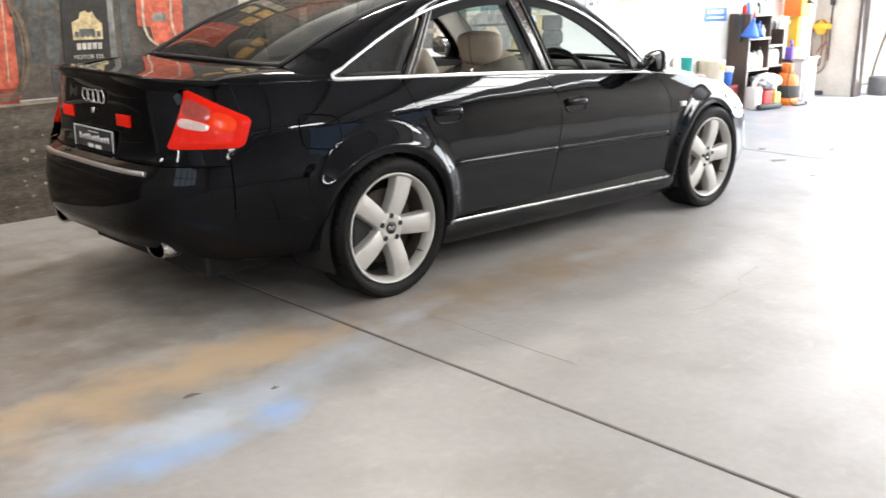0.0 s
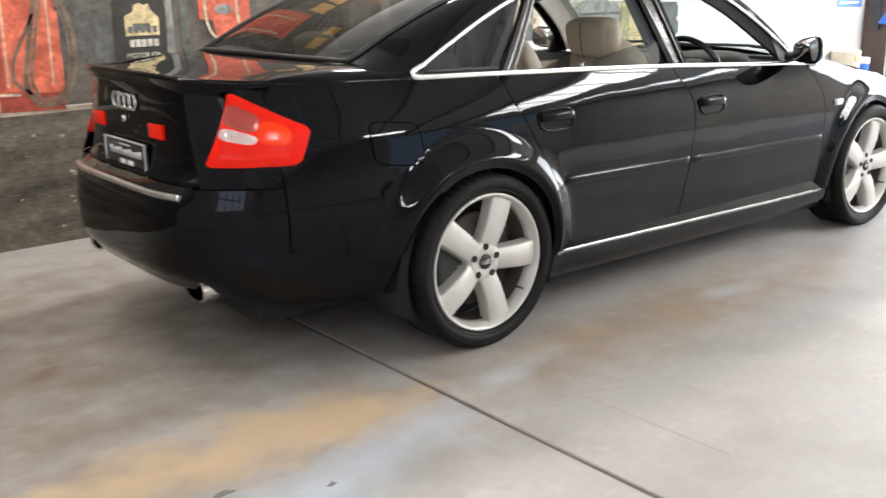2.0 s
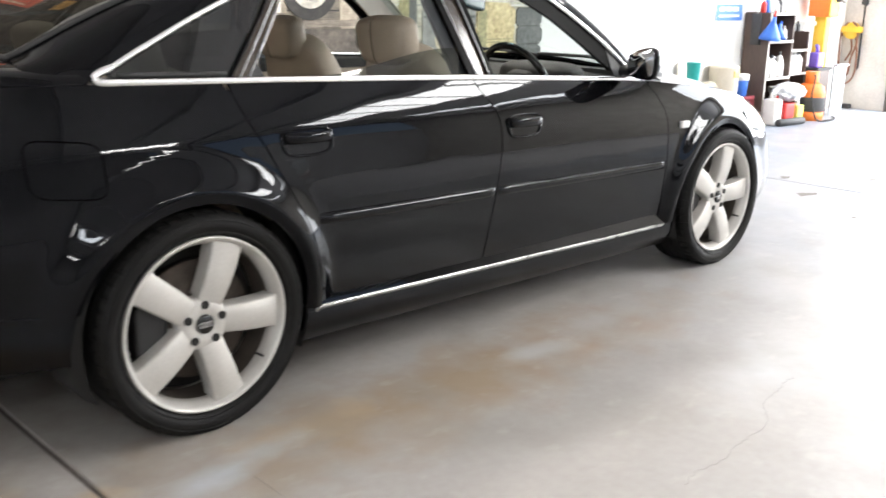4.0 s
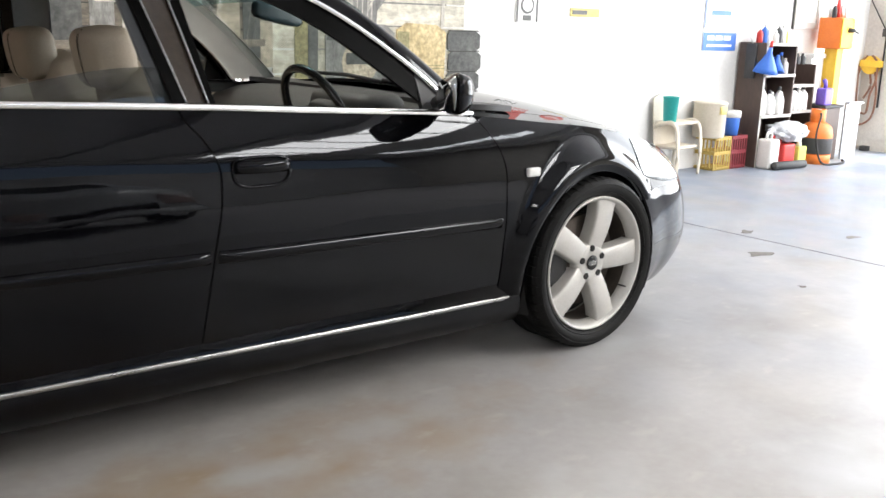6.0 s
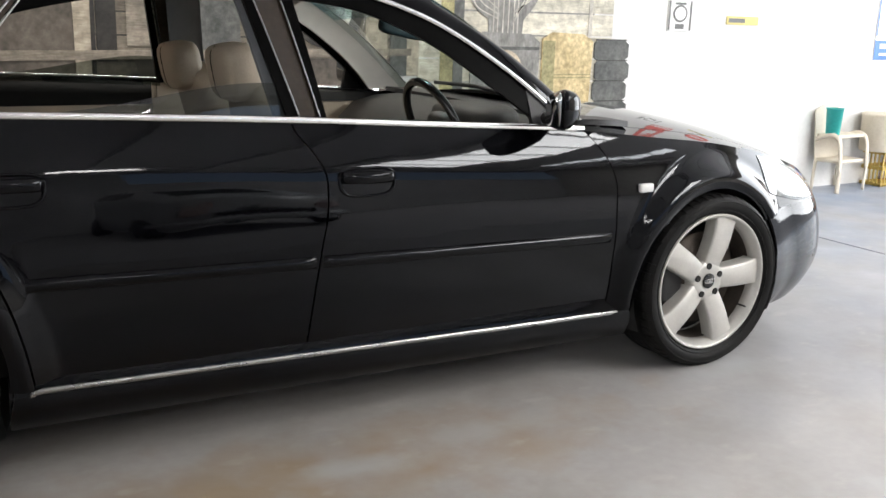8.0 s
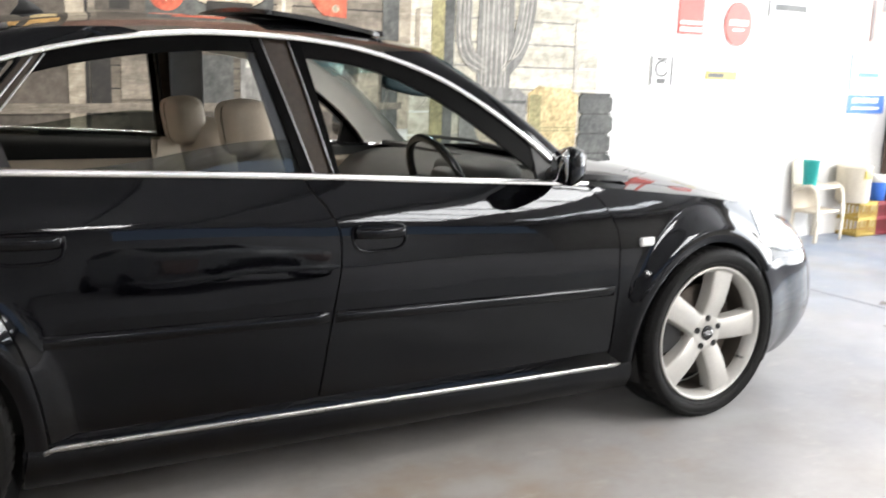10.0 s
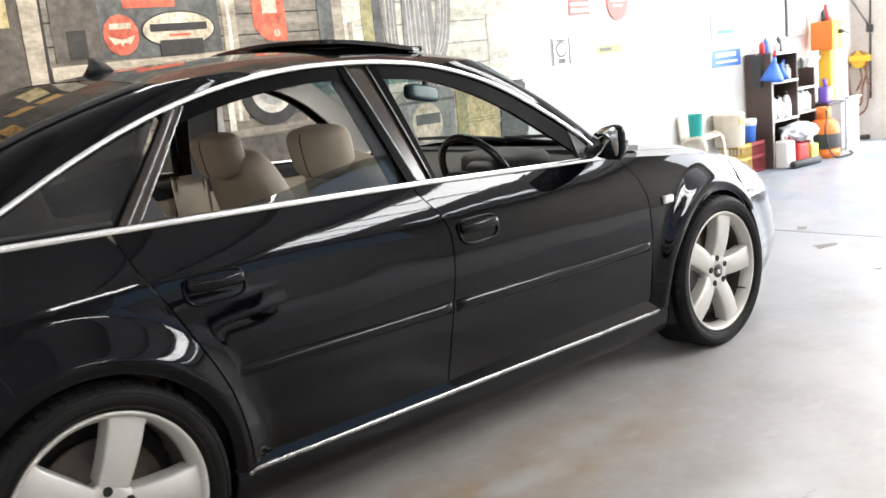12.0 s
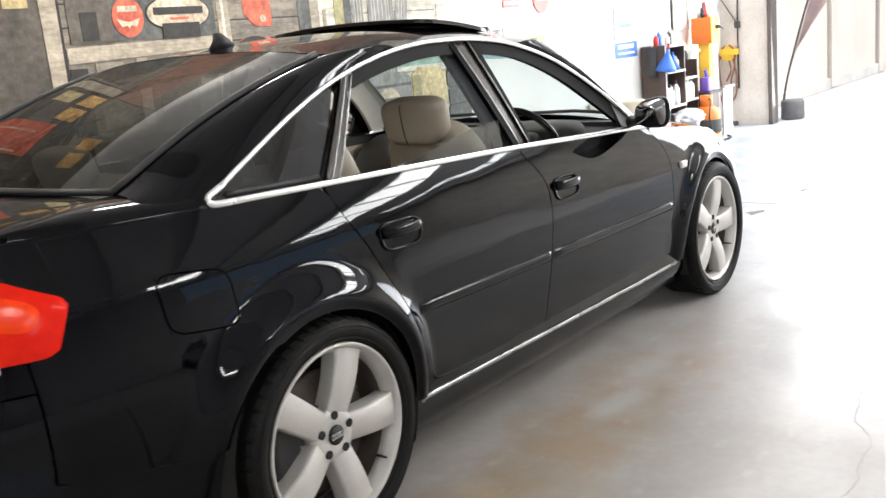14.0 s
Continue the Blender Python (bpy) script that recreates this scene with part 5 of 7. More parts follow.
def tread_shoulder(side):
    """The lugs along a shoulder of the tread, with notches between them, as one ring."""
    rows = []
    for i in range(56):
        for part_of, high in ((0.10, 0), (0.14, 1), (0.78, 1), (0.82, 0)):
            a = 2 * math.pi * (i + part_of) / 56
            ring = ((0.3140, 0.1165), (0.3235, 0.1050), (0.3300, 0.0900), (0.3300, 0.0660), (0.3255, 0.0660))
            rows.append([((r - 0.006 * (1 - high)) * math.cos(a), side * (y - 0.003 * (1 - high)), (r - 0.006 * (1 - high)) * math.sin(a)) for r, y in ring])
    return sheet(rows + rows[:1])


RIM = [(0.2605, -0.100), (0.2590, -0.1065), (0.2545, -0.1075), (0.2490, -0.104), (0.2450, -0.094), (0.2360, -0.082), (0.2320, -0.060), (0.2300, 0.02), (0.2480, 0.10), (0.2585, 0.105), (0.2605, 0.09)]


def rim_mesh():
    bm = turned(RIM, 80, "y")
    for f in [f for f in bm.faces if len(f.verts) > 4]:
        bm.faces.remove(f)
    return bm


def spoke_mesh():
    """One flat, broad spoke from the hub to the rim along +x, seen from -y."""
    rows = []
    for r in np.linspace(0.045, 0.2465, 16):
        t = (r - 0.045) / 0.2015
        w = 0.0395 + 0.010 * t + 0.012 * step(0.90, 1.0, t)
        y = -0.078 - 0.014 * math.sin(math.pi * min(t * 0.9, 1)) - 0.008 * t
        rows.append([(r, y + 0.055, -w * 1.05), (r, y + 0.012, -w * 1.02), (r, y + 0.004, -w * 0.97), (r, y, -w * 0.86), (r, y - 0.0012, 0), (r, y, w * 0.86), (r, y + 0.004, w * 0.97), (r, y + 0.012, w * 1.02), (r, y + 0.055, w * 1.05)])
    return sheet(rows)


def hub_mesh():
    return turned([(0.0, -0.083), (0.034, -0.083), (0.036, -0.084), (0.060, -0.0845), (0.075, -0.080), (0.082, -0.066), (0.082, -0.02)], 50, "y")


BARREL = varied("shaded_barrel", (0.035, 0.028, 0.022), (0.08, 0.065, 0.052), 0.6, 12, 120, 0.1)


def wheel(hx, left, spin):
    m = pose(hx, 0.786 if left else -0.786, HUB_Z, 0, 0, 180 if left else 0)
    rim = part("wheel", rim_mesh(), ALLOY, car, "silver five-spoke alloy wheel", at=m)
    part("tyre", tyre_mesh(), RUBBER, rim, "black low-profile tyre")
    part("tread_groove", merge(*grooves()), LINER, rim)
    for side in (-1, 1):
        part("tread_shoulder", tread_shoulder(side), RUBBER, rim, smooth=False)
    for r, y in ((0.2735, -0.1125), (0.3075, -0.1185)):
        part("sidewall_rib", tube([(r * math.cos(a), y, r * math.sin(a)) for a in np.linspace(0, 2 * math.pi, 73)[:-1]], 0.0022, 6, closed=True, up=(0, 1, 0)), RUBBER, rim)
    for i in range(5):
        a = spin + 72 * i
        part("spoke", spoke_mesh(), ALLOY, rim, at=pose(0, 0, 0, 0, -a, 0))
        # a dark disc on the hub stands for the shade in each bolt hole
        b = radians(a + 18)
        part("bolt_hole_shade", turned([(0.0, -0.0872), (0.0085, -0.0872), (0.0115, -0.0882), (0.0125, -0.0875), (0.0125, -0.075)], 16, "y", (0.057 * math.cos(b), 0, 0.057 * math.sin(b))), LINER, rim)
    part("hub", hub_mesh(), ALLOY, rim)
    cap_ = part("hub_cap", turned([(0.0, -0.0905), (0.026, -0.0900), (0.029, -0.0870), (0.029, -0.08)], 28, "y"), GLOSSBLACK, rim, "black hub cap")
    for i in range(4):
        ring = [(-0.0165 + 0.011 * i + 0.0072 * math.cos(a), -0.0912, 0.0072 * math.sin(a)) for a in np.linspace(0, 2 * math.pi, 15)[:-1]]
        part("cap_ring", tube(ring, 0.0011, 5, closed=True, up=(0, 1, 0)), CHROME, cap_)
    part("valve", turned([(0.0035, -0.1), (0.004, -0.06)], 8, "y", (0.226 * math.cos(radians(spin - 36)), 0, 0.226 * math.sin(radians(spin - 36)))), PLASTIC, rim)
    # dark ring over the silver barrel paints the shade behind the spokes
    barrel = turned([(0.2298, -0.058), (0.2280, 0.028)], 60, "y")
    for f in [f for f in barrel.faces if len(f.verts) > 4]:
        barrel.faces.remove(f)
    part("rim_barrel", barrel, BARREL, rim, "inner barrel, coloured dark for the shade inside the wheel")
    part("brake_disc", turned([(0.0, -0.045), (0.085, -0.045), (0.088, -0.028), (0.175, -0.028), (0.175, 0.004), (0.0, 0.004)], 48, "y"), BRAKE, rim, "rusty ventilated brake disc")
    part("brake_caliper", box(-0.19, -0.09, -0.045, 0.05, -0.075, 0.075, 0.018, 3), PLASTIC, rim, "dark brake caliper")
    part("wheel_backing", turned([(0.0, 0.03), (0.222, 0.03), (0.222, 0.05), (0.0, 0.05)], 40, "y"), LINER, rim)


for left in (False, True):
    wheel(-HUB_X, left, -2)
    wheel(HUB_X, left, 4)

# ---- the printed mural on the wall, an old filling station ----
MURAL_Y = WALL_Y - 0.004
mural = thing("wall_mural", "faded printed mural of an old filling station on the wall", "mural", at=(0, 0, 0))
INK = {
    "soot": print_material("ink_soot", (0.04, 0.034, 0.028), (0.14, 0.12, 0.10), 3, 30),
    "ground": print_material("ink_gravel", (0.031, 0.027, 0.022), (0.178, 0.151, 0.12), 2.6, 26, (0.8, 1, 3.5)),
    "red": print_material("ink_red", (0.50, 0.085, 0.045), (0.62, 0.15, 0.085), 6, 40),
    "deepred": print_material("ink_deep_red", (0.20, 0.03, 0.02), (0.36, 0.06, 0.035), 6, 40),
    "cream": print_material("ink_cream", (0.48, 0.40, 0.30), (0.64, 0.56, 0.44), 5, 40),
    "paleboard": print_material("ink_pale_board", (0.29, 0.255, 0.20), (0.48, 0.425, 0.345), 4, 40, (0.4, 1, 3)),
    "board": print_material("ink_grey_board", (0.14, 0.123, 0.10), (0.29, 0.255, 0.21), 4, 45, (0.4, 1, 4)),
    "dimboard": print_material("ink_dim_board", (0.085, 0.073, 0.058), (0.20, 0.175, 0.14), 4, 45, (0.4, 1, 4)),
    "lightboard": print_material("ink_light_board", (0.48, 0.455, 0.37), (0.70, 0.68, 0.59), 3, 40, (0.4, 1, 3)),
    "olive": print_material("ink_olive", (0.22, 0.20, 0.09), (0.38, 0.35, 0.18), 4, 40),
    "grey": print_material("ink_grey", (0.16, 0.16, 0.155), (0.32, 0.32, 0.31), 5, 50, (3, 1, 0.6)),
    "dark": print_material("ink_dark", (0.012, 0.011, 0.010), (0.035, 0.032, 0.028), 6, 50),
    "slate": print_material("ink_slate", (0.055, 0.06, 0.06), (0.12, 0.125, 0.12), 5, 50),
    "ochre": print_material("ink_ochre", (0.44, 0.33, 0.14), (0.66, 0.55, 0.32), 4, 40),
    "white": print_material("ink_white", (0.50, 0.48, 0.43), (0.68, 0.66, 0.61), 6, 50),
    "hose": print_material("ink_hose", (0.085, 0.06, 0.04), (0.19, 0.14, 0.10), 8, 60),
}


INK_ORDER = itertools.count()


def ink(name, outline, layer, colour, parent=mural, label=""):
    y = MURAL_Y - 0.0016 * layer - 0.00005 * (next(INK_ORDER) % 23)
    return part(name, prism(outline, y - 0.0012, MURAL_Y + 0.002), INK[colour], parent, label, smooth=False)


def rect(x0, x1, z0, z1):
    return [(x0, z0), (x1, z0), (x1, z1), (x0, z1)]


def line(name, points, w, layer, colour, parent=mural):
    p = np.array(rounded([(a, 0, b) for a, b in points], 70))[:, [0, 2]]
    d = np.gradient(p, axis=0)
    d /= np.linalg.norm(d, axis=1)[:, None] + 1e-9
    n = np.stack([-d[:, 1], d[:, 0]], 1) * w / 2
    y = MURAL_Y - 0.0016 * layer - 0.0012
    rows = [[(a[0], y, a[1]) for a in p + n], [(a[0], y, a[1]) for a in p - n]]
    return part(name, sheet(rows, (0, 0.003, 0)), INK[colour], parent)


ink("printed_ground", rect(-7.6, 3.15, 0.0, 0.715), 0, "ground")
ink("printed_kerb", [(-7.6, 0.715), (-2.05, 0.700), (-1.2, 0.72), (-1.2, 0.735), (-2.05, 0.725), (-7.6, 0.735)], 1, "paleboard")
ink("printed_garage", rect(-7.6, -0.86, 0.735, 3.0), 0, "soot")
ink("printed_doorway", rect(-0.86, 1.36, 0.715, 1.10), -0.4, "soot")
for k in range(14):
    x = -7.4 + 0.47 * k
    if abs(x + 2.3) > 0.45 and x < -0.9:
        ink("printed_stile", rect(x, x + 0.05, 0.76, 3.0), 1, "slate")
for x0, x1, z0, z1 in ((-3.25, -2.72, 1.22, 1.75), (-1.98, -1.70, 0.95, 1.8), (-3.9, -3.35, 0.95, 1.7), (-5.0, -4.2, 0.9, 1.9)):
    g = ink("printed_window", rect(x0, x1, z0, z1), 1, "slate")
    for i in range(1, 3):
        xx = x0 + (x1 - x0) * i / 3
        ink("glazing_bar", rect(xx - 0.012, xx + 0.012, z0, z1), 2, "soot", g)
        zz = z0 + (z1 - z0) * i / 3
        ink("glazing_bar", rect(x0, x1, zz - 0.012, zz + 0.012), 2.3, "soot", g)
blob = [(-2.92 + 0.15 * math.cos(a) * (1 + 0.25 * math.sin(3 * a)), 0.88 + 0.10 * math.sin(a) * (1 + 0.3 * math.sin(5 * a))) for a in np.linspace(0, 2 * math.pi, 30)[:-1]]
ink("printed_heap", blob, 1, "paleboard")
for k in range(60):
    gx, gz = random.uniform(-3.4, -1.3), random.uniform(0.04, 0.62)
    r = random.choice((0.003, 0.004, 0.005, 0.007, 0.011)) * random.uniform(0.8, 1.3)
    ink("printed_stone", [(gx + r * random.uniform(0.7, 1.9) * math.cos(a), gz + r * random.uniform(0.5, 1.1) * math.sin(a)) for a in np.linspace(0, 2 * math.pi, 8)[:-1]], 1, "paleboard")


def fuel_pump(x0, x1, zf, zt, panel):
    p = ink("printed_pump", rect(x0, x1, zf, zt), 2, "red", mural, "printed red fuel pump")
    if panel:
        a, b = panel
        ink("pump_panel", rect(a, b, zf + 0.08, zt), 3, "cream", p)
        ink("pump_plinth", [(x0 - 0.02, zf - 0.02), (x1 - 0.01, zf - 0.035), (x1 - 0.01, zf + 0.055), (x0 - 0.02, zf + 0.085)], 3, "deepred", p)
        ink("plinth_face", [(a - 0.01, zf - 0.025), (b, zf - 0.03), (b, zf + 0.07), (a - 0.01, zf + 0.08)], 4, "cream", p)
        ink("plinth_edge", [(b, zf + 0.055), (b + 0.11, zf + 0.05), (b + 0.11, zf + 0.062), (b, zf + 0.068)], 4, "cream", p)
        for xx in (x0 + 0.022, b + 0.055, x1 - 0.06):
            line("pump_edge", [(xx, zf + 0.10), (xx + 0.006, zf + 0.3), (xx + 0.012, zt)], 0.008, 3, "cream", p)
        ink("pump_badge", disc((a + b) / 2, 1.285, 0.030, 0.022, 16), 4, "dark", p)
        ink("pump_badge", disc((a + b) / 2, 1.335, 0.030, 0.020, 16), 4, "slate", p)
        for s in (-1, 1):
            ink("pump_mark", [((a + b) / 2 + s * 0.004, 1.165), ((a + b) / 2 + s * 0.05, 1.20), ((a + b) / 2 + s * 0.045, 1.165), ((a + b) / 2 + s * 0.004, 1.15)], 4, "deepred", p)
    return p


p1 = fuel_pump(-2.625, -1.965, 0.75, 2.1, (-2.575, -2.305))
ink("pump_shade", rect(-2.295, -2.262, 0.83, 2.1), 4, "deepred", p1)
ink("pump_recess", [(-2.21, 0.86), (-2.03, 0.86), (-2.03, 1.22), (-2.07, 1.30), (-2.17, 1.30), (-2.21, 1.22)], 3, "red", p1)
for w, dx in ((0.026, 0.0), (0.016, 0.028)):
    line("pump_hose", [(-2.06 + dx, 1.42), (-2.07 + dx, 1.30), (-2.10 + dx, 1.17), (-2.14 + dx, 0.99), (-2.16 + dx, 0.88), (-2.145 + dx, 0.80 + dx), (-2.09, 0.745 + dx), (-2.0, 0.755 + dx), (-1.93 - dx, 0.84), (-1.90 - dx, 0.96), (-1.90 - dx, 1.11), (-1.93 - dx, 1.23), (-1.97 - dx, 1.34), (-1.99 - dx, 1.6), (-2.0 - dx, 1.9)], w, 4, "hose", p1)
line("pump_hose", [(-2.09, 1.21), (-2.12, 1.15), (-2.17, 1.06), (-2.215, 0.96), (-2.22, 0.89), (-2.17, 0.83), (-2.12, 0.80)], 0.018, 4, "hose", p1)
ink("pump_nozzle", [(-2.15, 1.30), (-2.10, 1.29), (-2.09, 1.39), (-2.14, 1.40)], 5, "white", p1)
p2 = ink("printed_pump", [(-1.18, 2.1), (-1.175, 1.15), (-1.09, 1.14), (-1.065, 1.02), (-0.85, 1.08), (-0.845, 2.1)], 2, "red", mural, "printed red fuel pump")
for x in (-1.13, -0.93):
    line("pump_edge", [(x - 0.02, 2.0), (x, 1.4), (x + 0.02, 1.08), (x + 0.09, 1.02)], 0.016, 3, "cream", p2)
ink("pump_badge", disc(-1.02, 1.20, 0.055, 0.03, 18), 3, "grey", p2)

oil = ink("printed_board", [(-1.68, 0.84), (-1.385, 0.83), (-1.375, 1.40), (-1.67, 1.42)], 2, "dark", mural, "printed black sign board with a pale emblem")
ink("board_emblem", [(-1.61, 1.075), (-1.42, 1.075), (-1.418, 1.17), (-1.455, 1.205), (-1.475, 1.245), (-1.50, 1.235), (-1.52, 1.25), (-1.555, 1.24), (-1.56, 1.205), (-1.612, 1.18)], 3, "ochre", oil)
for k in range(5):
    ink("board_bar", rect(-1.598 + 0.035 * k, -1.572 + 0.035 * k, 1.09, 1.125), 4, "slate", oil)
    ink("board_bar", rect(-1.592 + 0.034 * k, -1.566 + 0.034 * k, 1.015, 1.055), 4, "white", oil)


def lettering(name, text, x, z, height, layer, colour, parent):
    """Printed words with their foot at z, centred on x."""
    cu = bpy.data.curves.new(name, "FONT")
    cu.body, cu.size, cu.align_x, cu.extrude = text, height * 1.4, "CENTER", 0.0008
    tmp = bpy.data.objects.new(name, cu)
    scene.collection.objects.link(tmp)
    me = bpy.data.meshes.new_from_object(tmp.evaluated_get(bpy.context.evaluated_depsgraph_get()))
    bpy.data.objects.remove(tmp)
    bm = bmesh.new()
    bm.from_mesh(me)
    for v in bm.verts:
        v.co = Vector((v.co.x + x, MURAL_Y - 0.0016 * layer - v.co.z, v.co.y + z))
    return part(name, bm, INK[colour], parent, smooth=False)


lettering("board_words", "MOTOR OIL", -1.517, 0.958, 0.026, 4, "white", oil)
ink("board_bar", rect(-1.57, -1.47, 1.10, 1.14), 4, "slate", oil)
ink("printed_post", rect(-1.375, -1.335, 0.80, 2.0), 2, "grey")
line("printed_leg", [(-1.33, 0.80), (-1.24, 0.76)], 0.02, 2, "paleboard")

# lit panes and a brown fascia high up
INK["amber"] = print_material("ink_amber", (0.52, 0.27, 0.07), (0.72, 0.46, 0.17), 5, 40)
INK["brown"] = print_material("ink_brown", (0.10, 0.045, 0.030), (0.20, 0.10, 0.07), 4, 40)
for x0, x1, z0, z1 in ((-0.79, -0.64, 1.99, 2.18), (-0.60, -0.46, 1.99, 2.18), (-1.22, -1.07, 2.50, 2.75), (-1.03, -0.90, 2.50, 2.75), (-1.72, -1.5, 2.05, 2.3)):
    ink("lit_pane", rect(x0, x1, z0, z1), 4, "amber")
ink("printed_gap", rect(-0.45, -0.31, 0.72, 3.0), 0.2, "soot")
ink("printed_fascia", rect(-0.42, 3.0, 2.22, 2.60), 5, "brown")
ink("printed_eaves", rect(-0.42, 3.0, 2.60, 3.0), 5, "soot")

# the clapboard shop front
for k in range(17):
    z = 1.00 + 0.118 * k
    ink("printed_clapboard", rect(-0.32, 1.36, z, z + 0.110), 0 + (k % 2) * 0.4, "board" if k > 3 else "dimboard")
    ink("clapboard_shadow", rect(-0.32, 1.36, z + 0.110, z + 0.118), 1, "dark")
ink("printed_shutter", rect(-0.84, -0.43, 0.78, 3.0), 1, "soot")
ink("printed_shutter_edge", rect(-0.86, -0.80, 0.78, 3.0), 2, "slate")
ink("printed_lamp", rect(-0.60, -0.47, 1.69, 1.90), 2, "ochre")
ink("printed_post", [(-0.405, 0.9), (-0.33, 0.9), (-0.315, 2.2), (-0.42, 2.2)], 3, "paleboard")
ink("post_shadow", rect(-0.325, -0.305, 0.9, 2.2), 2, "dark")
ink("printed_sill", [(-0.30, 1.405), (0.72, 1.435), (0.72, 1.505), (-0.30, 1.485)], 3, "paleboard")
win = ink("printed_window", rect(-0.27, 0.68, 1.505, 2.1), 2, "slate", mural, "printed dark shop window with signs")
ink("window_shade", rect(-0.27, -0.02, 1.505, 2.1), 3, "soot", win)
ink("printed_can", rect(-0.20, -0.10, 1.515, 1.66), 4, "dark", win)
ink("printed_can", rect(0.30, 0.56, 1.505, 1.585), 6, "dark", win)
round_sign = ink("printed_round_sign", disc(0.09, 1.625, 0.098, 0.105, 30), 4, "red", mural, "printed red round sign with pale wings")
ink("sign_wing", [(0.015, 1.62), (0.09, 1.60), (0.165, 1.62), (0.135, 1.575), (0.10, 1.585), (0.09, 1.565), (0.08, 1.585), (0.045, 1.575)], 5, "cream", round_sign)
ink("sign_bar", rect(0.03, 0.15, 1.655, 1.685), 5, "cream", round_sign)
oval = ink("printed_oval_sign", disc(0.425, 1.640, 0.222, 0.098, 36), 4, "dark", mural, "printed cream oval sign with dark bars")
ink("oval_face", disc(0.425, 1.640, 0.212, 0.090, 36), 5, "cream", oval)
ink("sign_bar", rect(0.255, 0.595, 1.632, 1.672), 6, "dark", oval)
ink("sign_bar", rect(0.36, 0.49, 1.602, 1.616), 6, "red", oval)
ink("printed_flag", rect(0.12, 0.42, 1.76, 1.95), 4, "red")
ink("printed_post", rect(0.70, 0.79, 1.10, 2.2), 3, "paleboard")
line("printed_pipe", [(0.735, 1.1), (0.74, 1.6), (0.735, 2.2)], 0.022, 4, "white")
tag = ink("printed_tag", [(0.905, 1.62), (0.98, 1.545), (1.125, 1.535), (1.13, 2.0), (0.90, 2.0)], 3, "red", mural, "printed red hanging tag sign")
ink("tag_dot", disc(1.055, 1.585, 0.022, 0.022, 16), 4, "cream", tag)
ink("sign_bar", rect(0.97, 1.07, 1.70, 1.90), 4, "cream", tag)
ink("printed_tag", rect(0.86, 1.10, 1.40, 1.47), 3, "red")
ink("printed_dark_post", rect(1.36, 1.47, 0.9, 2.2), 3, "slate")
ink("printed_post", rect(1.47, 1.55, 0.9, 2.2), 3, "paleboard")
for k in range(18):
    z = 0.72 + 0.145 * k
    ink("printed_clapboard", rect(1.55, 1.70, z, z + 0.135), 0, "lightboard")
    ink("printed_clapboard", rect(1.86, 3.02, z, z + 0.135), 0, "lightboard")
    ink("clapboard_shadow", rect(1.86, 2.86 - 0.03 * (k % 3), z + 0.135, z + 0.145), 1, "grey")
ink("printed_column", rect(1.70, 1.86, 0.72, 2.4), 2, "olive")
ink("column_shadow", rect(1.79, 1.86, 0.72, 2.4), 3, "slate")
line("printed_stake", [(1.60, 1.30), (1.60, 1.62)], 0.03, 3, "paleboard")
line("printed_stake", [(2.83, 1.15), (2.83, 1.62)], 0.03, 3, "white")
# roadside cactus
cactus = ink("printed_cactus", [(2.04, 1.05), (2.28, 1.05), (2.31, 1.45), (2.28, 2.4), (2.06, 2.4), (2.03, 1.45)], 4, "grey", mural, "printed grey cactus with ribbed arms")
line("cactus_arm", [(2.10, 1.28), (1.97, 1.36), (1.925, 1.52), (1.93, 1.78)], 0.11, 4, "grey", cactus)
line("cactus_arm", [(2.22, 1.26), (2.34, 1.40), (2.40, 1.60), (2.42, 2.0)], 0.13, 4, "grey", cactus)
for x in (2.07, 2.10, 2.14, 2.18, 2.22, 2.25):
    line("cactus_rib", [(x, 1.1), (x + 0.004, 1.5), (x - 0.002, 2.3)], 0.008, 5, "white", cactus)
for dx in (-0.03, 0.0, 0.03):
    line("cactus_rib", [(2.10, 1.28 + dx), (1.97 + dx, 1.36 + dx), (1.925 + dx, 1.52), (1.93 + dx, 1.78)], 0.007, 5, "white", cactus)
    line("cactus_rib", [(2.22, 1.26 + dx), (2.34 + dx, 1.40), (2.40 + dx, 1.60), (2.42 + dx, 2.0)], 0.007, 5, "white", cactus)
drum = ink("printed_drum", [(1.92, 0.60), (2.42, 0.60), (2.43, 1.11), (2.36, 1.16), (2.0, 1.17), (1.91, 1.11)], 6, "grey", mural, "printed grey oil drum with a round pale sign")
ink("drum_sign", disc(2.165, 0.925, 0.135, 0.135, 30), 7, "cream", drum)
ink("sign_bar", rect(2.06, 2.28, 0.915, 0.985), 8, "slate", drum)
ink("drum_band", rect(1.92, 2.425, 1.06, 1.08), 7, "slate", drum)
barrel = ink("printed_barrel", [(2.45, 0.45), (2.84, 0.45), (2.86, 1.12), (2.78, 1.165), (2.53, 1.175), (2.45, 1.13)], 6, "ochre", mural, "printed yellow barrel with dark bands")
for z in (0.64, 0.66, 0.88, 0.90):
    ink("barrel_band", rect(2.452, 2.85, z, z + 0.008), 7, "olive", barrel)
ink("barrel_shade", rect(2.455, 2.55, 0.46, 1.12), 7, "olive", barrel)
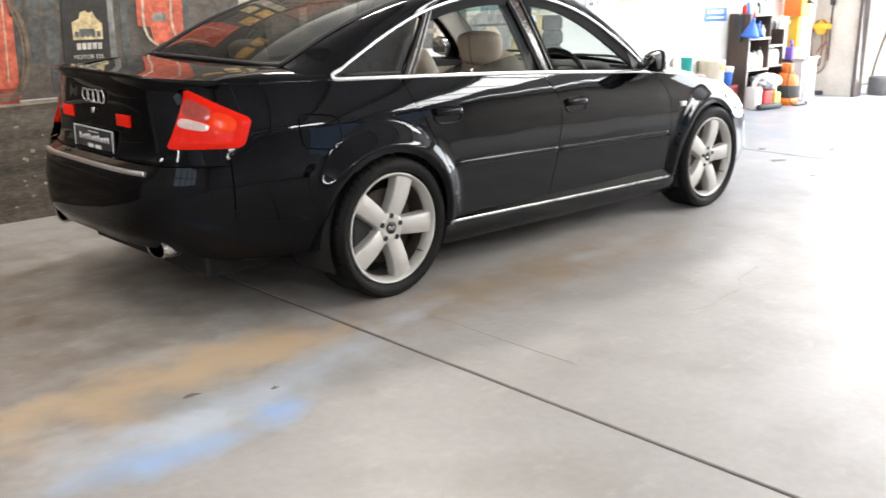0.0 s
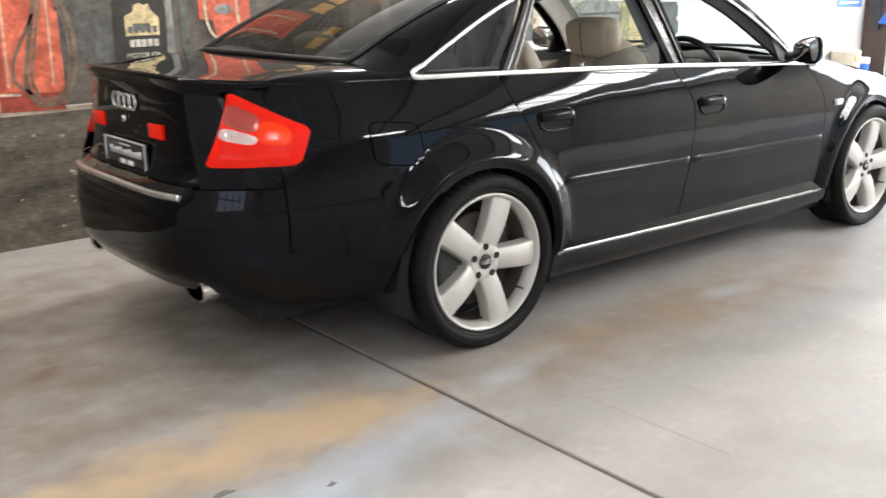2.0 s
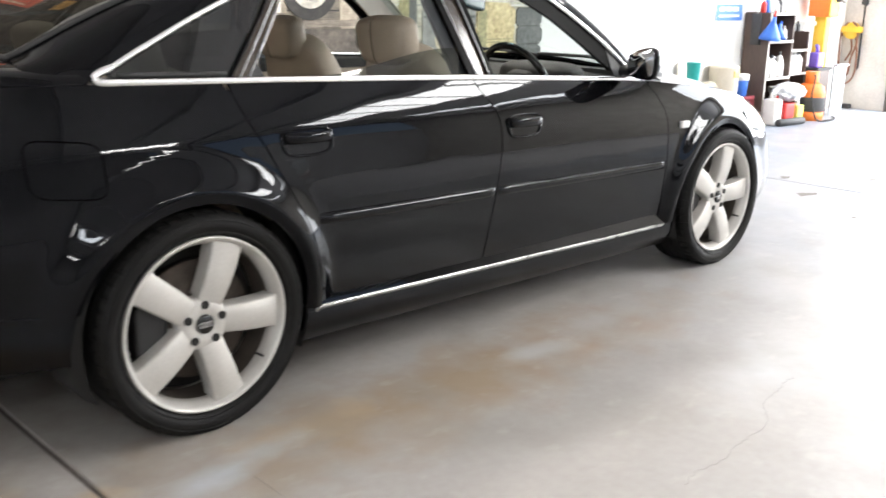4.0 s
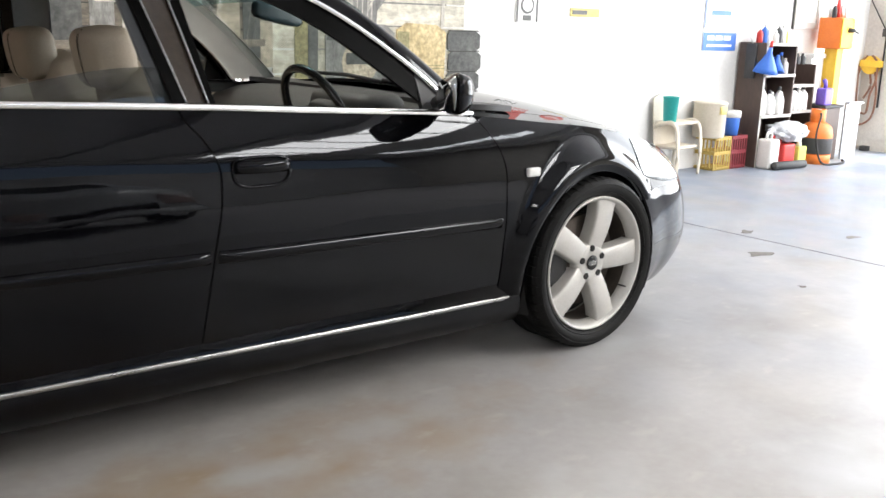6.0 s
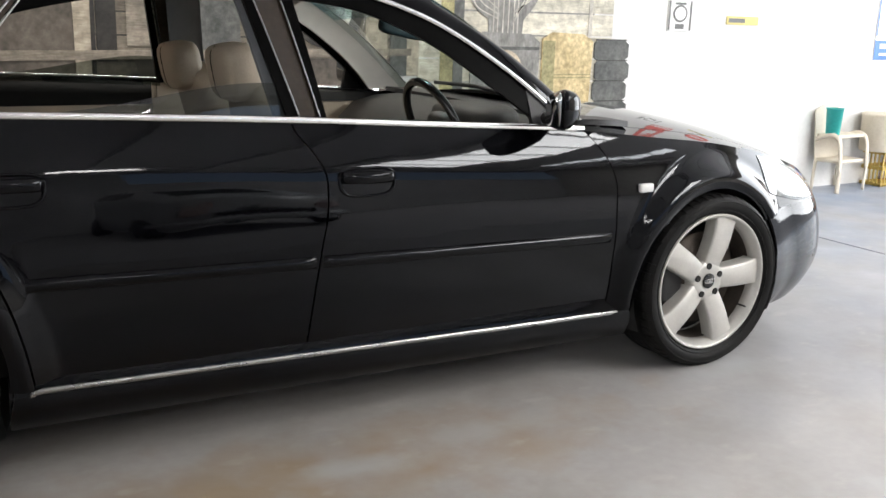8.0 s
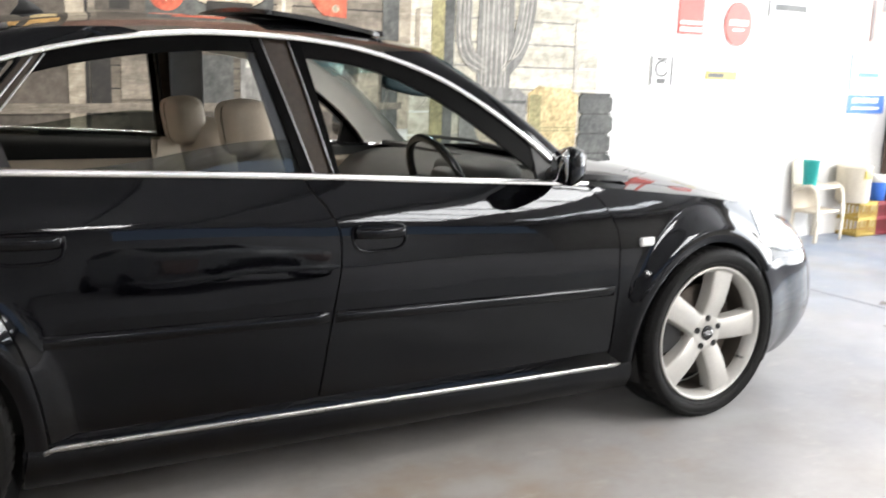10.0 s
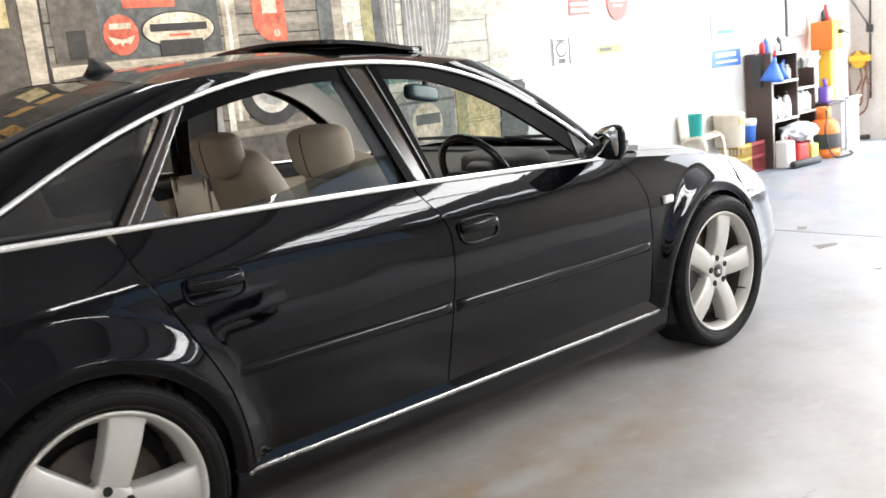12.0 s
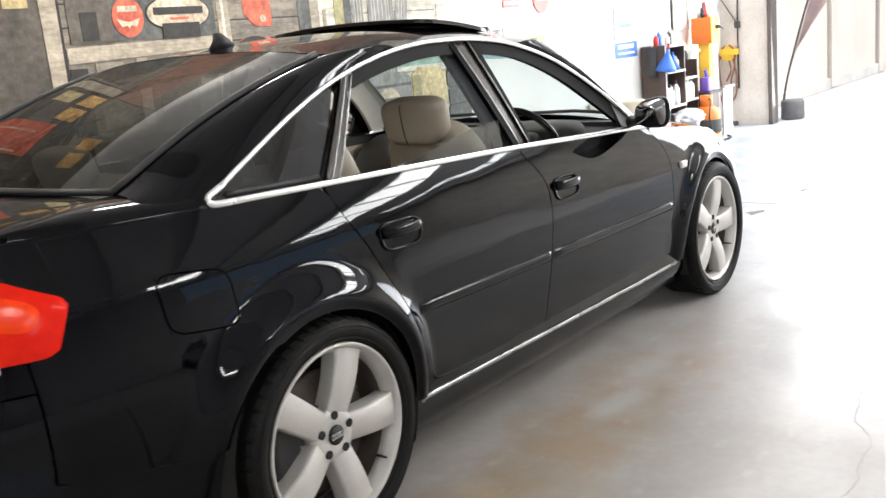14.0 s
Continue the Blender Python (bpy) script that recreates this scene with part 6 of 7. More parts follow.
for k in range(5):
    z = 0.46 + 0.135 * k
    xo = 0.012 * (k % 2)
    t = ink("printed_tyre", [(2.875 + xo, z + 0.015), (2.90 + xo, z), (3.13 + xo, z), (3.165 + xo, z + 0.02), (3.165 + xo, z + 0.105), (3.13 + xo, z + 0.128), (2.90 + xo, z + 0.128), (2.875 + xo, z + 0.11)], 6, "slate", mural, "printed dark stacked tyre")
    ink("tyre_gap", rect(2.89 + xo, 3.15 + xo, z + 0.128, z + 0.136), 5, "dark", t)
# the old wheel and clutter by the shop door
ww = ink("printed_wheel", disc(0.965, 1.27, 0.215, 0.215, 34), 5, "dark", mural, "printed white-walled wheel")
ink("white_wall", disc(0.965, 1.27, 0.145, 0.145, 34), 6, "white", ww)
ink("wheel_disc", disc(0.965, 1.27, 0.098, 0.098, 30), 7, "grey", ww)
ink("wheel_cap", disc(0.965, 1.27, 0.045, 0.045, 20), 8, "slate", ww)
for x0, x1, z0, z1, c in ((-0.15, 0.02, 1.06, 1.40, "board"), (0.10, 0.17, 1.05, 1.41, "paleboard"), (0.23, 0.45, 1.02, 1.30, "slate"), (0.49, 0.62, 1.05, 1.42, "grey"), (0.66, 0.70, 1.0, 1.42, "white"), (1.2, 1.34, 1.0, 1.32, "paleboard"), (-0.30, -0.2, 0.98, 1.38, "dark"), (0.52, 0.72, 1.24, 1.27, "white")):
    ink("printed_clutter", rect(x0, x1, z0, z1), 3, c)
ink("printed_bench", [(-0.8, 0.98), (1.5, 1.02), (1.5, 1.06), (-0.8, 1.03)], 4, "board")

# ---- signs on the white wall ----
def flat_sign(name, x0, x1, z0, z1, mat, label, deep=0.008):
    s = tagged(new(name, mesh_of(box(x0, x1, WALL_Y - deep, WALL_Y - 0.001, z0, z1, 0.0015, 1), name, mat, False)), label, "sign")
    return s


def bar(x0, x1, z0, z1, mat, parent, y=None):
    y = WALL_Y - 0.0105 if y is None else y
    return part("sign_bar", box(x0, x1, y, y + 0.004, z0, z1), mat, parent, smooth=False)


S_RED = varied("sign_red_enamel", (0.62, 0.09, 0.07), (0.72, 0.13, 0.10), 0.35, 6, 60, 0.05)
S_WHITE = varied("sign_white_card", (0.72, 0.72, 0.70), (0.80, 0.80, 0.78), 0.5, 6, 60, 0.05)
S_BLUE = varied("sign_blue_print", (0.05, 0.15, 0.50), (0.08, 0.21, 0.58), 0.45, 6, 60, 0.05)
S_BLACK = varied("sign_black_print", (0.08, 0.08, 0.075), (0.15, 0.15, 0.14), 0.45, 6, 60, 0.05)
S_YELLOW = varied("sign_yellow_plate", (0.52, 0.42, 0.10), (0.66, 0.55, 0.18), 0.4, 6, 60, 0.05)
S_PINK = varied("poster_faded_brown", (0.30, 0.15, 0.12), (0.48, 0.30, 0.26), 0.5, 4, 40, 0.05)
red_poster = flat_sign("wall_poster", 3.74, 3.99, 1.57, 2.02, S_RED, "tall red and white poster on the white wall")
bar(3.755, 3.975, 1.59, 1.62, S_WHITE, red_poster)
bar(3.755, 3.975, 1.64, 1.665, S_WHITE, red_poster)
bar(3.80, 3.93, 1.86, 1.95, S_WHITE, red_poster)
rs = part("round_sign", prism(disc(4.35, 1.665, 0.140, 0.160, 36), WALL_Y - 0.012, WALL_Y - 0.001), S_RED, None, smooth=False)
tagged(rs, "red round enamel sign with a pale band", "sign")
bar(4.25, 4.45, 1.655, 1.695, S_WHITE, rs, WALL_Y - 0.0145)
bar(4.29, 4.41, 1.615, 1.632, S_WHITE, rs, WALL_Y - 0.0145)
bw = flat_sign("wall_sign", 3.50, 3.72, 1.20, 1.41, S_WHITE, "small black and white framed sign on the wall")
for x0, x1, z0, z1 in ((3.505, 3.52, 1.205, 1.405), (3.70, 3.715, 1.205, 1.405), (3.56, 3.66, 1.38, 1.395), (3.57, 3.65, 1.215, 1.25)):
    bar(x0, x1, z0, z1, S_BLACK, bw)
part("sign_disc", prism(disc(3.61, 1.32, 0.065, 0.06, 24), WALL_Y - 0.0105, WALL_Y - 0.007), S_BLACK, bw, smooth=False)
part("sign_disc", prism(disc(3.61, 1.32, 0.050, 0.045, 24), WALL_Y - 0.012, WALL_Y - 0.009), S_WHITE, bw, smooth=False)
yp = flat_sign("name_plate", 4.06, 4.38, 1.255, 1.315, S_YELLOW, "narrow yellow plate with dark lettering bars")
bar(4.08, 4.24, 1.27, 1.30, S_BLACK, yp)
wf = flat_sign("white_board", 4.67, 5.74, 1.74, 1.925, S_WHITE, "long white board with a thin dark edge")
for x0, x1, z0, z1 in ((4.67, 4.68, 1.745, 1.92), (4.67, 5.74, 1.912, 1.92), (4.74, 5.10, 1.79, 1.84)):
    bar(x0, x1, z0, z1, S_BLACK if x1 - x0 != 0.36 else S_BLUE, wf)
pk = flat_sign("wall_poster", 5.92, 6.52, 1.60, 2.15, S_PINK, "faded brown and pink poster on the white wall")
for x0, x1, z0, z1 in ((5.93, 5.96, 1.62, 2.13), (6.05, 6.2, 1.85, 1.98), (6.3, 6.45, 1.7, 1.8)):
    bar(x0, x1, z0, z1, S_BLACK, pk)
cal = flat_sign("wall_calendar", 5.72, 6.21, 1.010, 1.48, S_WHITE, "white wall calendar with a blue lower band")
bar(5.722, 6.208, 1.012, 1.165, S_BLUE, cal)
for x0, x1, z0, z1 in ((5.78, 5.88, 1.10, 1.14), (5.90, 6.00, 1.10, 1.14), (6.02, 6.12, 1.10, 1.14), (5.78, 6.14, 1.045, 1.065)):
    bar(x0, x1, z0, z1, S_WHITE, cal, WALL_Y - 0.0135)
bar(5.82, 6.10, 1.31, 1.35, S_BLUE, cal)
bar(5.725, 5.74, 1.2, 1.5, S_BLUE, cal)

# ---- things along the white wall ----
WOODDARK = varied("dark_wood_laminate", (0.055, 0.035, 0.028), (0.10, 0.066, 0.052), 0.45, 3, 50, 0.1, stretch=(1, 1, 0.3))
SHELFPALE = varied("pale_shelf_edge", (0.42, 0.40, 0.36), (0.56, 0.54, 0.50), 0.5, 6, 60, 0.1)
WHITEPL = varied("white_plastic", (0.66, 0.65, 0.62), (0.78, 0.77, 0.75), 0.4, 5, 60, 0.05)
CREAMPL = varied("cream_plastic", (0.52, 0.46, 0.36), (0.66, 0.60, 0.50), 0.5, 4, 60, 0.1)
TEAL = varied("teal_plastic", (0.01, 0.26, 0.24), (0.02, 0.36, 0.32), 0.4, 5, 60, 0.05)
BLUEPL = varied("blue_plastic", (0.03, 0.12, 0.50), (0.05, 0.18, 0.62), 0.35, 5, 60, 0.05)
PURPLE = varied("purple_plastic", (0.12, 0.07, 0.40), (0.18, 0.11, 0.52), 0.4, 5, 60, 0.05)
REDPL = varied("red_plastic", (0.48, 0.02, 0.02), (0.62, 0.04, 0.03), 0.4, 5, 60, 0.05)
ORANGE = varied("orange_paint", (0.68, 0.15, 0.015), (0.80, 0.21, 0.03), 0.4, 5, 60, 0.1)
YELLOWP = varied("yellow_paint", (0.66, 0.40, 0.02), (0.78, 0.50, 0.05), 0.45, 4, 60, 0.15)
CHARCOAL = varied("charcoal_sleeve", (0.03, 0.03, 0.032), (0.06, 0.06, 0.06), 0.6, 6, 60, 0.2)
CRATEY = varied("yellow_crate_plastic", (0.48, 0.33, 0.07), (0.60, 0.43, 0.12), 0.5, 5, 60, 0.1)
CRATER = varied("maroon_crate_plastic", (0.22, 0.03, 0.04), (0.32, 0.05, 0.06), 0.5, 5, 60, 0.1)
GALV = varied("galvanised_sheet", (0.42, 0.45, 0.48), (0.58, 0.61, 0.64), 0.4, 6, 60, 0.1, metal=0.6)
LIME = varied("lime_label_plastic", (0.55, 0.60, 0.10), (0.66, 0.70, 0.18), 0.5, 5, 60, 0.05)
FILM = varied("crumpled_clear_film", (0.55, 0.57, 0.60), (0.75, 0.77, 0.80), 0.25, 14, 60, 0.6, lift=0.02)
CABLE = varied("black_cable", (0.015, 0.014, 0.013), (0.03, 0.028, 0.026), 0.6, 9, 90, 0.1)
HOSE = varied("brown_rubber_hose", (0.16, 0.07, 0.04), (0.26, 0.12, 0.07), 0.55, 9, 90, 0.1)


def bookcase(x, y, w, d, h, levels):
    t = thing("shelf_unit", "dark brown shelf unit full of bottles against the wall", "shelf", at=(x, y, 0))
    part("side_panel", box(0, 0.022, 0, d, 0, h, 0.002, 1), WOODDARK, t, smooth=False)
    part("side_panel", box(w - 0.022, w, 0, d, 0, h, 0.002, 1), WOODDARK, t, smooth=False)
    part("back_panel", box(0.022, w - 0.022, d - 0.012, d, 0, h), WOODDARK, t, smooth=False)
    for z in levels:
        s = part("shelf", box(0.022, w - 0.022, 0.004, d - 0.012, z - 0.02, z, 0.002, 1), WOODDARK, t, smooth=False)
        part("shelf_lip", box(0.0, w, -0.004, 0.004, z - 0.024, z + 0.002), SHELFPALE, s, "pale shelf edge", smooth=False)
    part("side_lip", box(-0.002, 0.024, -0.004, 0.0, 0, h), SHELFPALE, t, smooth=False)
    return t


SHX, SHY = 6.27, 1.535
bookcase(SHX, SHY, 0.51, 0.27, 1.09, (0.08, 0.46, 0.82, 1.09))
bookcase(SHX + 0.53, 1.57, 0.40, 0.235, 0.90, (0.08, 0.48, 0.72))


def bottle(x, y, z, r, h, mat, cap_mat, label, trigger=False):
    b = thing("spray_bottle" if trigger else "bottle", label, "bottle", "bottles on the shelves", at=(x, y, z))
    part("body", turned([(0, 0), (r * 0.96, 0), (r, 0.006), (r, h * 0.58), (r * 0.85, h * 0.70), (r * 0.34, h * 0.82), (r * 0.34, h * 0.86)], 18), mat, b)
    part("cap", turned([(r * 0.42, h * 0.85), (r * 0.42, h * 0.96), (r * 0.2, h), (0, h)], 14), cap_mat, b)
    if trigger:
        part("trigger", box(-0.055, 0.02, -0.012, 0.012, h * 0.96, h * 1.04, 0.004), cap_mat, b)
    return b


for i, (dx, r, h, m, c) in enumerate(((0.07, 0.034, 0.22, WHITEPL, WHITEPL), (0.145, 0.042, 0.27, S_WHITE, CHARCOAL), (0.235, 0.040, 0.22, WHITEPL, CHARCOAL), (0.315, 0.036, 0.20, S_WHITE, WHITEPL), (0.40, 0.042, 0.25, WHITEPL, CHARCOAL), (0.475, 0.034, 0.20, WHITEPL, WHITEPL))):
    bottle(SHX + 0.94 * dx, SHY + 0.06 + 0.02 * (i % 2), 0.46, r, h, m, c, "white plastic bottle with a slim neck on the shelf", i == 1)
for dx, r, h, m, c in ((0.30, 0.05, 0.15, BLUEPL, BLUEPL), (0.40, 0.035, 0.19, CHARCOAL, BLUEPL), (0.48, 0.034, 0.14, WHITEPL, WHITEPL)):
    bottle(SHX + 0.94 * dx, SHY + 0.08, 0.82, r, h, m, c, "small blue and dark bottle on the shelf")
for i, dx in enumerate((0.07, 0.16, 0.25, 0.34)):
    bottle(SHX + 0.53 + 0.94 * dx, 1.63, 0.48, 0.045, 0.22, WHITEPL, CHARCOAL if i % 2 else WHITEPL, "white jug-like bottle on the second shelf")
for dx, m in ((0.08, REDPL), (0.15, BLUEPL), (0.20, WHITEPL), (0.27, WHITEPL), (0.34, CHARCOAL), (0.42, WHITEPL), (0.49, S_YELLOW)):
    bottle(SHX + 0.94 * dx, SHY + 0.08 + 0.05 * random.random(), 1.09, 0.028, 0.11 + 0.07 * random.random(), m, WHITEPL, "small bottle standing on top of the shelf")
bottle(SHX + 0.60, 1.65, 0.90, 0.03, 0.12, BLUEPL, REDPL, "small blue bottle with a red cap on the shelf", True)
for dx in (0.18, 0.27):
    bottle(SHX + 0.53 + dx, 1.65, 0.90, 0.03, 0.10, CHARCOAL, CHARCOAL, "small dark bottle on the shelf")

fun = thing("funnel", "large blue plastic funnel hanging on the shelf side", "funnel", at=(SHX + 0.01, SHY - 0.02, 0.955))
part("cone", turned([(0.018, 0.13), (0.024, 0.07), (0.060, 0.0), (0.115, -0.10), (0.135, -0.155), (0.140, -0.155), (0.118, -0.098), (0.064, 0.004), (0.028, 0.072), (0.022, 0.13)], 28), BLUEPL, fun)
part("spout", turned([(0.016, 0.12), (0.020, 0.16), (0.014, 0.20), (0, 0.20)], 16), REDPL, fun, "red spout")
fun.rotation_euler, fun.scale = (radians(8), 0, 0), (0.78, 0.78, 0.78)
f2 = thing("funnel", "smaller blue plastic funnel beside the large one", "funnel", at=(SHX + 0.17, SHY - 0.01, 0.91))
part("cone", turned([(0.016, 0.10), (0.024, 0.05), (0.095, -0.09), (0.098, -0.09), (0.028, 0.052), (0.020, 0.10)], 24), BLUEPL, f2)
f2.rotation_euler, f2.scale = (radians(-4), radians(12), 0), (0.8, 0.8, 0.8)
hang = thing("dark_tool", "dark hand tools hanging on the shelf side", "tool", at=(SHX - 0.015, 1.67, 0.94))
part("strap", box(-0.012, 0.012, -0.05, 0.05, -0.16, 0.14, 0.006), CHARCOAL, hang)
part("hook", tube([(0.0, 0, 0.14), (0.0, 0.02, 0.19), (0.012, 0.04, 0.20)], 0.006, 6), SATIN, hang)

teal = thing("plastic_tub", "teal plastic tub standing on the white chair", "tub", at=(5.13, 1.64, 0.445))
part("tub_body", turned([(0, 0.0), (0.050, 0.0), (0.053, 0.01), (0.064, 0.195), (0.068, 0.20), (0.068, 0.206), (0.061, 0.206), (0.050, 0.012), (0, 0.012)], 30), TEAL, teal)


def plastic_chair(x, y, turn):
    c = thing("plastic_chair", "low white stacked plastic chairs with curved arms by the wall", "chair", at=(x, y, 0))
    c.rotation_euler, c.scale = (0, 0, radians(turn)), (0.80, 0.55, 1.0)
    part("seat", box(-0.22, 0.22, -0.20, 0.20, 0.225, 0.25, 0.012), CREAMPL, c)
    for s in (-1, 1):
        part("arm", tube(rounded([(s * 0.235, -0.22, 0.0), (s * 0.24, -0.22, 0.25), (s * 0.24, -0.17, 0.41), (s * 0.24, -0.05, 0.445), (s * 0.235, 0.12, 0.42), (s * 0.22, 0.19, 0.40)], 22), 0.019, 8, 1.5), CREAMPL, c)
        part("leg", tube([(s * 0.215, 0.20, 0.0), (s * 0.21, 0.185, 0.25)], 0.020, 8, 1.3), CREAMPL, c)
    part("upper_seat", box(-0.215, 0.215, -0.16, 0.20, 0.42, 0.444, 0.010), CREAMPL, c, "seat of the upper stacked chair")
    rows = [[(xx, 0.185 + 0.08 * v - 0.03 * (1 - (xx / 0.22) ** 2), 0.25 + 0.42 * v - 0.05 * (xx / 0.22) ** 2) for xx in np.linspace(-0.22, 0.22, 9)] for v in np.linspace(0, 1, 6)]
    part("back", sheet(rows, (0, 0.014, 0)), CREAMPL, c)


plastic_chair(5.28, 1.665, 8)


def crate(x, y, z, w, d, h, mat, label):
    c = thing("bottle_crate", label, "crate", "crates by the shelf", at=(x, y, z))
    part("crate_floor", box(0, w, 0, d, 0, 0.012), mat, c, smooth=False)
    for zz in (0.0, h * 0.5 - 0.012, h - 0.03):
        hh = 0.03 if zz else 0.025
        for a in (box(0, w, 0, 0.008, zz, zz + hh), box(0, w, d - 0.008, d, zz, zz + hh), box(0, 0.008, 0.008, d - 0.008, zz, zz + hh), box(w - 0.008, w, 0.008, d - 0.008, zz, zz + hh)):
            part("rail", a, mat, c, smooth=False)
    n = 6
    for i in range(n + 1):
        xx = (w - 0.012) * i / n
        part("slat", box(xx, xx + 0.012, -0.002, 0.007, 0, h), mat, c, smooth=False)
    for i in range(1, 5):
        yy = (d - 0.012) * i / 5
        part("slat", box(-0.002, 0.007, yy, yy + 0.012, 0, h), mat, c, smooth=False)


crate(5.74, 1.60, 0.0, 0.24, 0.20, 0.29, CRATEY, "yellow plastic bottle crate on the floor")
crate(5.995, 1.60, 0.0, 0.225, 0.20, 0.29, CRATER, "maroon plastic bottle crate on the floor")
tub = thing("cream_canister", "large cream plastic canister standing on the crates", "canister", at=(5.715, 1.665, 0.292))
part("canister_body", turned([(0, 0), (0.128, 0), (0.135, 0.01), (0.140, 0.275), (0.144, 0.285), (0.144, 0.30), (0.134, 0.305), (0, 0.305)], 34), CREAMPL, tub)
part("stain", box(-0.05, 0.04, -0.1445, -0.125, 0.20, 0.27, 0.01), S_YELLOW, tub, "brown stain on the rim")
pot = thing("blue_pail", "small blue and white lidded pail on the crates", "pail", at=(6.04, 1.665, 0.292))
part("pail_body", turned([(0, 0), (0.066, 0), (0.076, 0.15), (0.076, 0.165)], 26), BLUEPL, pot)
part("lid", turned([(0.081, 0.155), (0.083, 0.205), (0.076, 0.215), (0, 0.215)], 26), WHITEPL, pot, "white lid")

# foot of the shelves: bags, bottles, rolls
for x, y, w, h, m, lab, nm in ((6.35, 1.46, 0.15, 0.33, WHITEPL, "white plastic jerry can on the floor", "jerry_can"), (6.57, 1.45, 0.20, 0.27, REDPL, "red plastic fuel can on the floor", "fuel_can")):
    j = thing(nm, lab, "can", at=(x, y, 0))
    part("can_body", box(-w / 2, w / 2, -0.07, 0.07, 0, h * 0.8, 0.025, 3), m, j)
    part("can_grip", tube(rounded([(-w * 0.3, 0, h * 0.78), (-w * 0.25, 0, h * 0.95), (w * 0.1, 0, h * 0.97), (w * 0.2, 0, h * 0.78)], 12), 0.014, 8), m, j)
    part("can_cap", turned([(0.024, h * 0.78), (0.024, h * 0.88), (0, h * 0.88)], 14, at=(w * 0.36, 0, 0)), CHARCOAL if m is REDPL else REDPL, j)
lime = thing("oil_jug", "lime labelled white oil jug on the floor", "jug", at=(6.78, 1.42, 0))
part("jug_body", box(-0.07, 0.07, -0.05, 0.05, 0, 0.18, 0.02, 3), LIME, lime)
part("jug_neck", turned([(0.03, 0.17), (0.02, 0.22), (0.022, 0.25), (0, 0.25)], 14), WHITEPL, lime)
bag = bmesh.new()
bmesh.ops.create_icosphere(bag, subdivisions=4, radius=1)
for v in bag.verts:
    n = noise.noise(v.co * 3.1) * 0.30 + noise.noise(v.co * 8.0) * 0.14
    v.co = Vector((v.co.x * 0.22 * (1 + n), v.co.y * 0.15 * (1 + n), v.co.z * 0.09 * (1 + n) + 0.09))
tagged(new("plastic_bag", mesh_of(bag, "plastic_bag", FILM)), "crumpled clear plastic film on the lowest shelf", "bag").location = (6.62, 1.46, 0.225)
roll = thing("dark_tube", "dark grey tube lying on the floor", "tube", at=(6.50, 1.33, 0.037))
part("tube_body", turned([(0.028, -0.22), (0.036, -0.21), (0.036, 0.21), (0.028, 0.22), (0, 0.22)], 20, "x"), CHARCOAL, roll)
roll.rotation_euler = (0, 0, radians(-6))

gas = thing("gas_cylinder", "orange gas cylinder with a charcoal sleeve on the floor", "gas cylinder", at=(7.12, 1.45, 0))
gas.scale = (0.88, 0.88, 1.0)
part("foot_ring", turned([(0.155, 0.0), (0.165, 0.0), (0.168, 0.085), (0.155, 0.085)], 32), ORANGE, gas)
part("tank", turned([(0, 0.03), (0.13, 0.03), (0.165, 0.07), (0.168, 0.27), (0.150, 0.34), (0.10, 0.375), (0.05, 0.385), (0, 0.385)], 36), ORANGE, gas)
part("sleeve", turned([(0.1695, 0.095), (0.171, 0.10), (0.171, 0.235), (0.1695, 0.24)], 36), CHARCOAL, gas, "charcoal sleeve round the tank")
part("collar", turned([(0.060, 0.36), (0.075, 0.37), (0.078, 0.50), (0.066, 0.50), (0.060, 0.37)], 26), ORANGE, gas)
part("valve", turned([(0.018, 0.38), (0.018, 0.46), (0.028, 0.47), (0.028, 0.50), (0, 0.50)], 14), SATIN, gas)
part("gas_hose", tube(rounded([(0.02, 0.0, 0.46), (-0.12, -0.10, 0.45), (-0.21, -0.12, 0.25), (-0.16, -0.18, 0.03), (0.05, -0.24, 0.012), (0.28, -0.20, 0.012), (0.42, -0.10, 0.012)], 40), 0.010, 8), CABLE, gas)

stand = thing("dark_cabinet", "low dark cabinet behind the gas cylinder", "cabinet", at=(7.27, 1.47, 0))
part("cabinet_body", box(0, 0.28, 0, 0.32, 0, 0.50, 0.006, 1), WOODDARK, stand, smooth=False)
part("cabinet_top", box(-0.04, 0.30, -0.02, 0.33, 0.50, 0.525, 0.004, 1), CHARCOAL, stand, smooth=False)
sheetm = thing("metal_panel", "galvanised metal panel leaning beside the cabinet", "panel", at=(7.60, 1.44, 0))
part("panel_sheet", box(0, 0.28, 0, 0.02, 0.0, 0.55, 0.003, 1), GALV, sheetm, smooth=False)
part("panel_fold", box(0, 0.28, -0.03, 0.0, 0.53, 0.55), GALV, sheetm, smooth=False)
pl = thing("purple_bottle", "purple plastic cleaner bottle on the cabinet", "bottle", at=(7.31, 1.52, 0.525))
part("body", box(-0.07, 0.07, -0.05, 0.05, 0, 0.16, 0.02, 3), PURPLE, pl)
part("neck", tube([(0.0, 0, 0.15), (0.0, 0, 0.20), (-0.03, 0, 0.235)], 0.020, 8), PURPLE, pl)
wb = thing("white_carton", "white cardboard carton against the wall", "carton", at=(7.27, 1.67, 0.525))
part("carton_body", box(0, 0.22, 0, 0.13, 0, 0.47, 0.004, 1), S_WHITE, wb, smooth=False)
part("carton_flap", box(0.0, 0.22, -0.02, 0.0, 0.43, 0.47), S_WHITE, wb, smooth=False)

mach = thing("orange_pillar_box", "orange control box on a yellow post by the wall", "machine", at=(7.56, 1.62, 0))
part("yellow_post", box(-0.06, 0.06, -0.07, 0.06, 0.0, 1.05, 0.008), YELLOWP, mach)
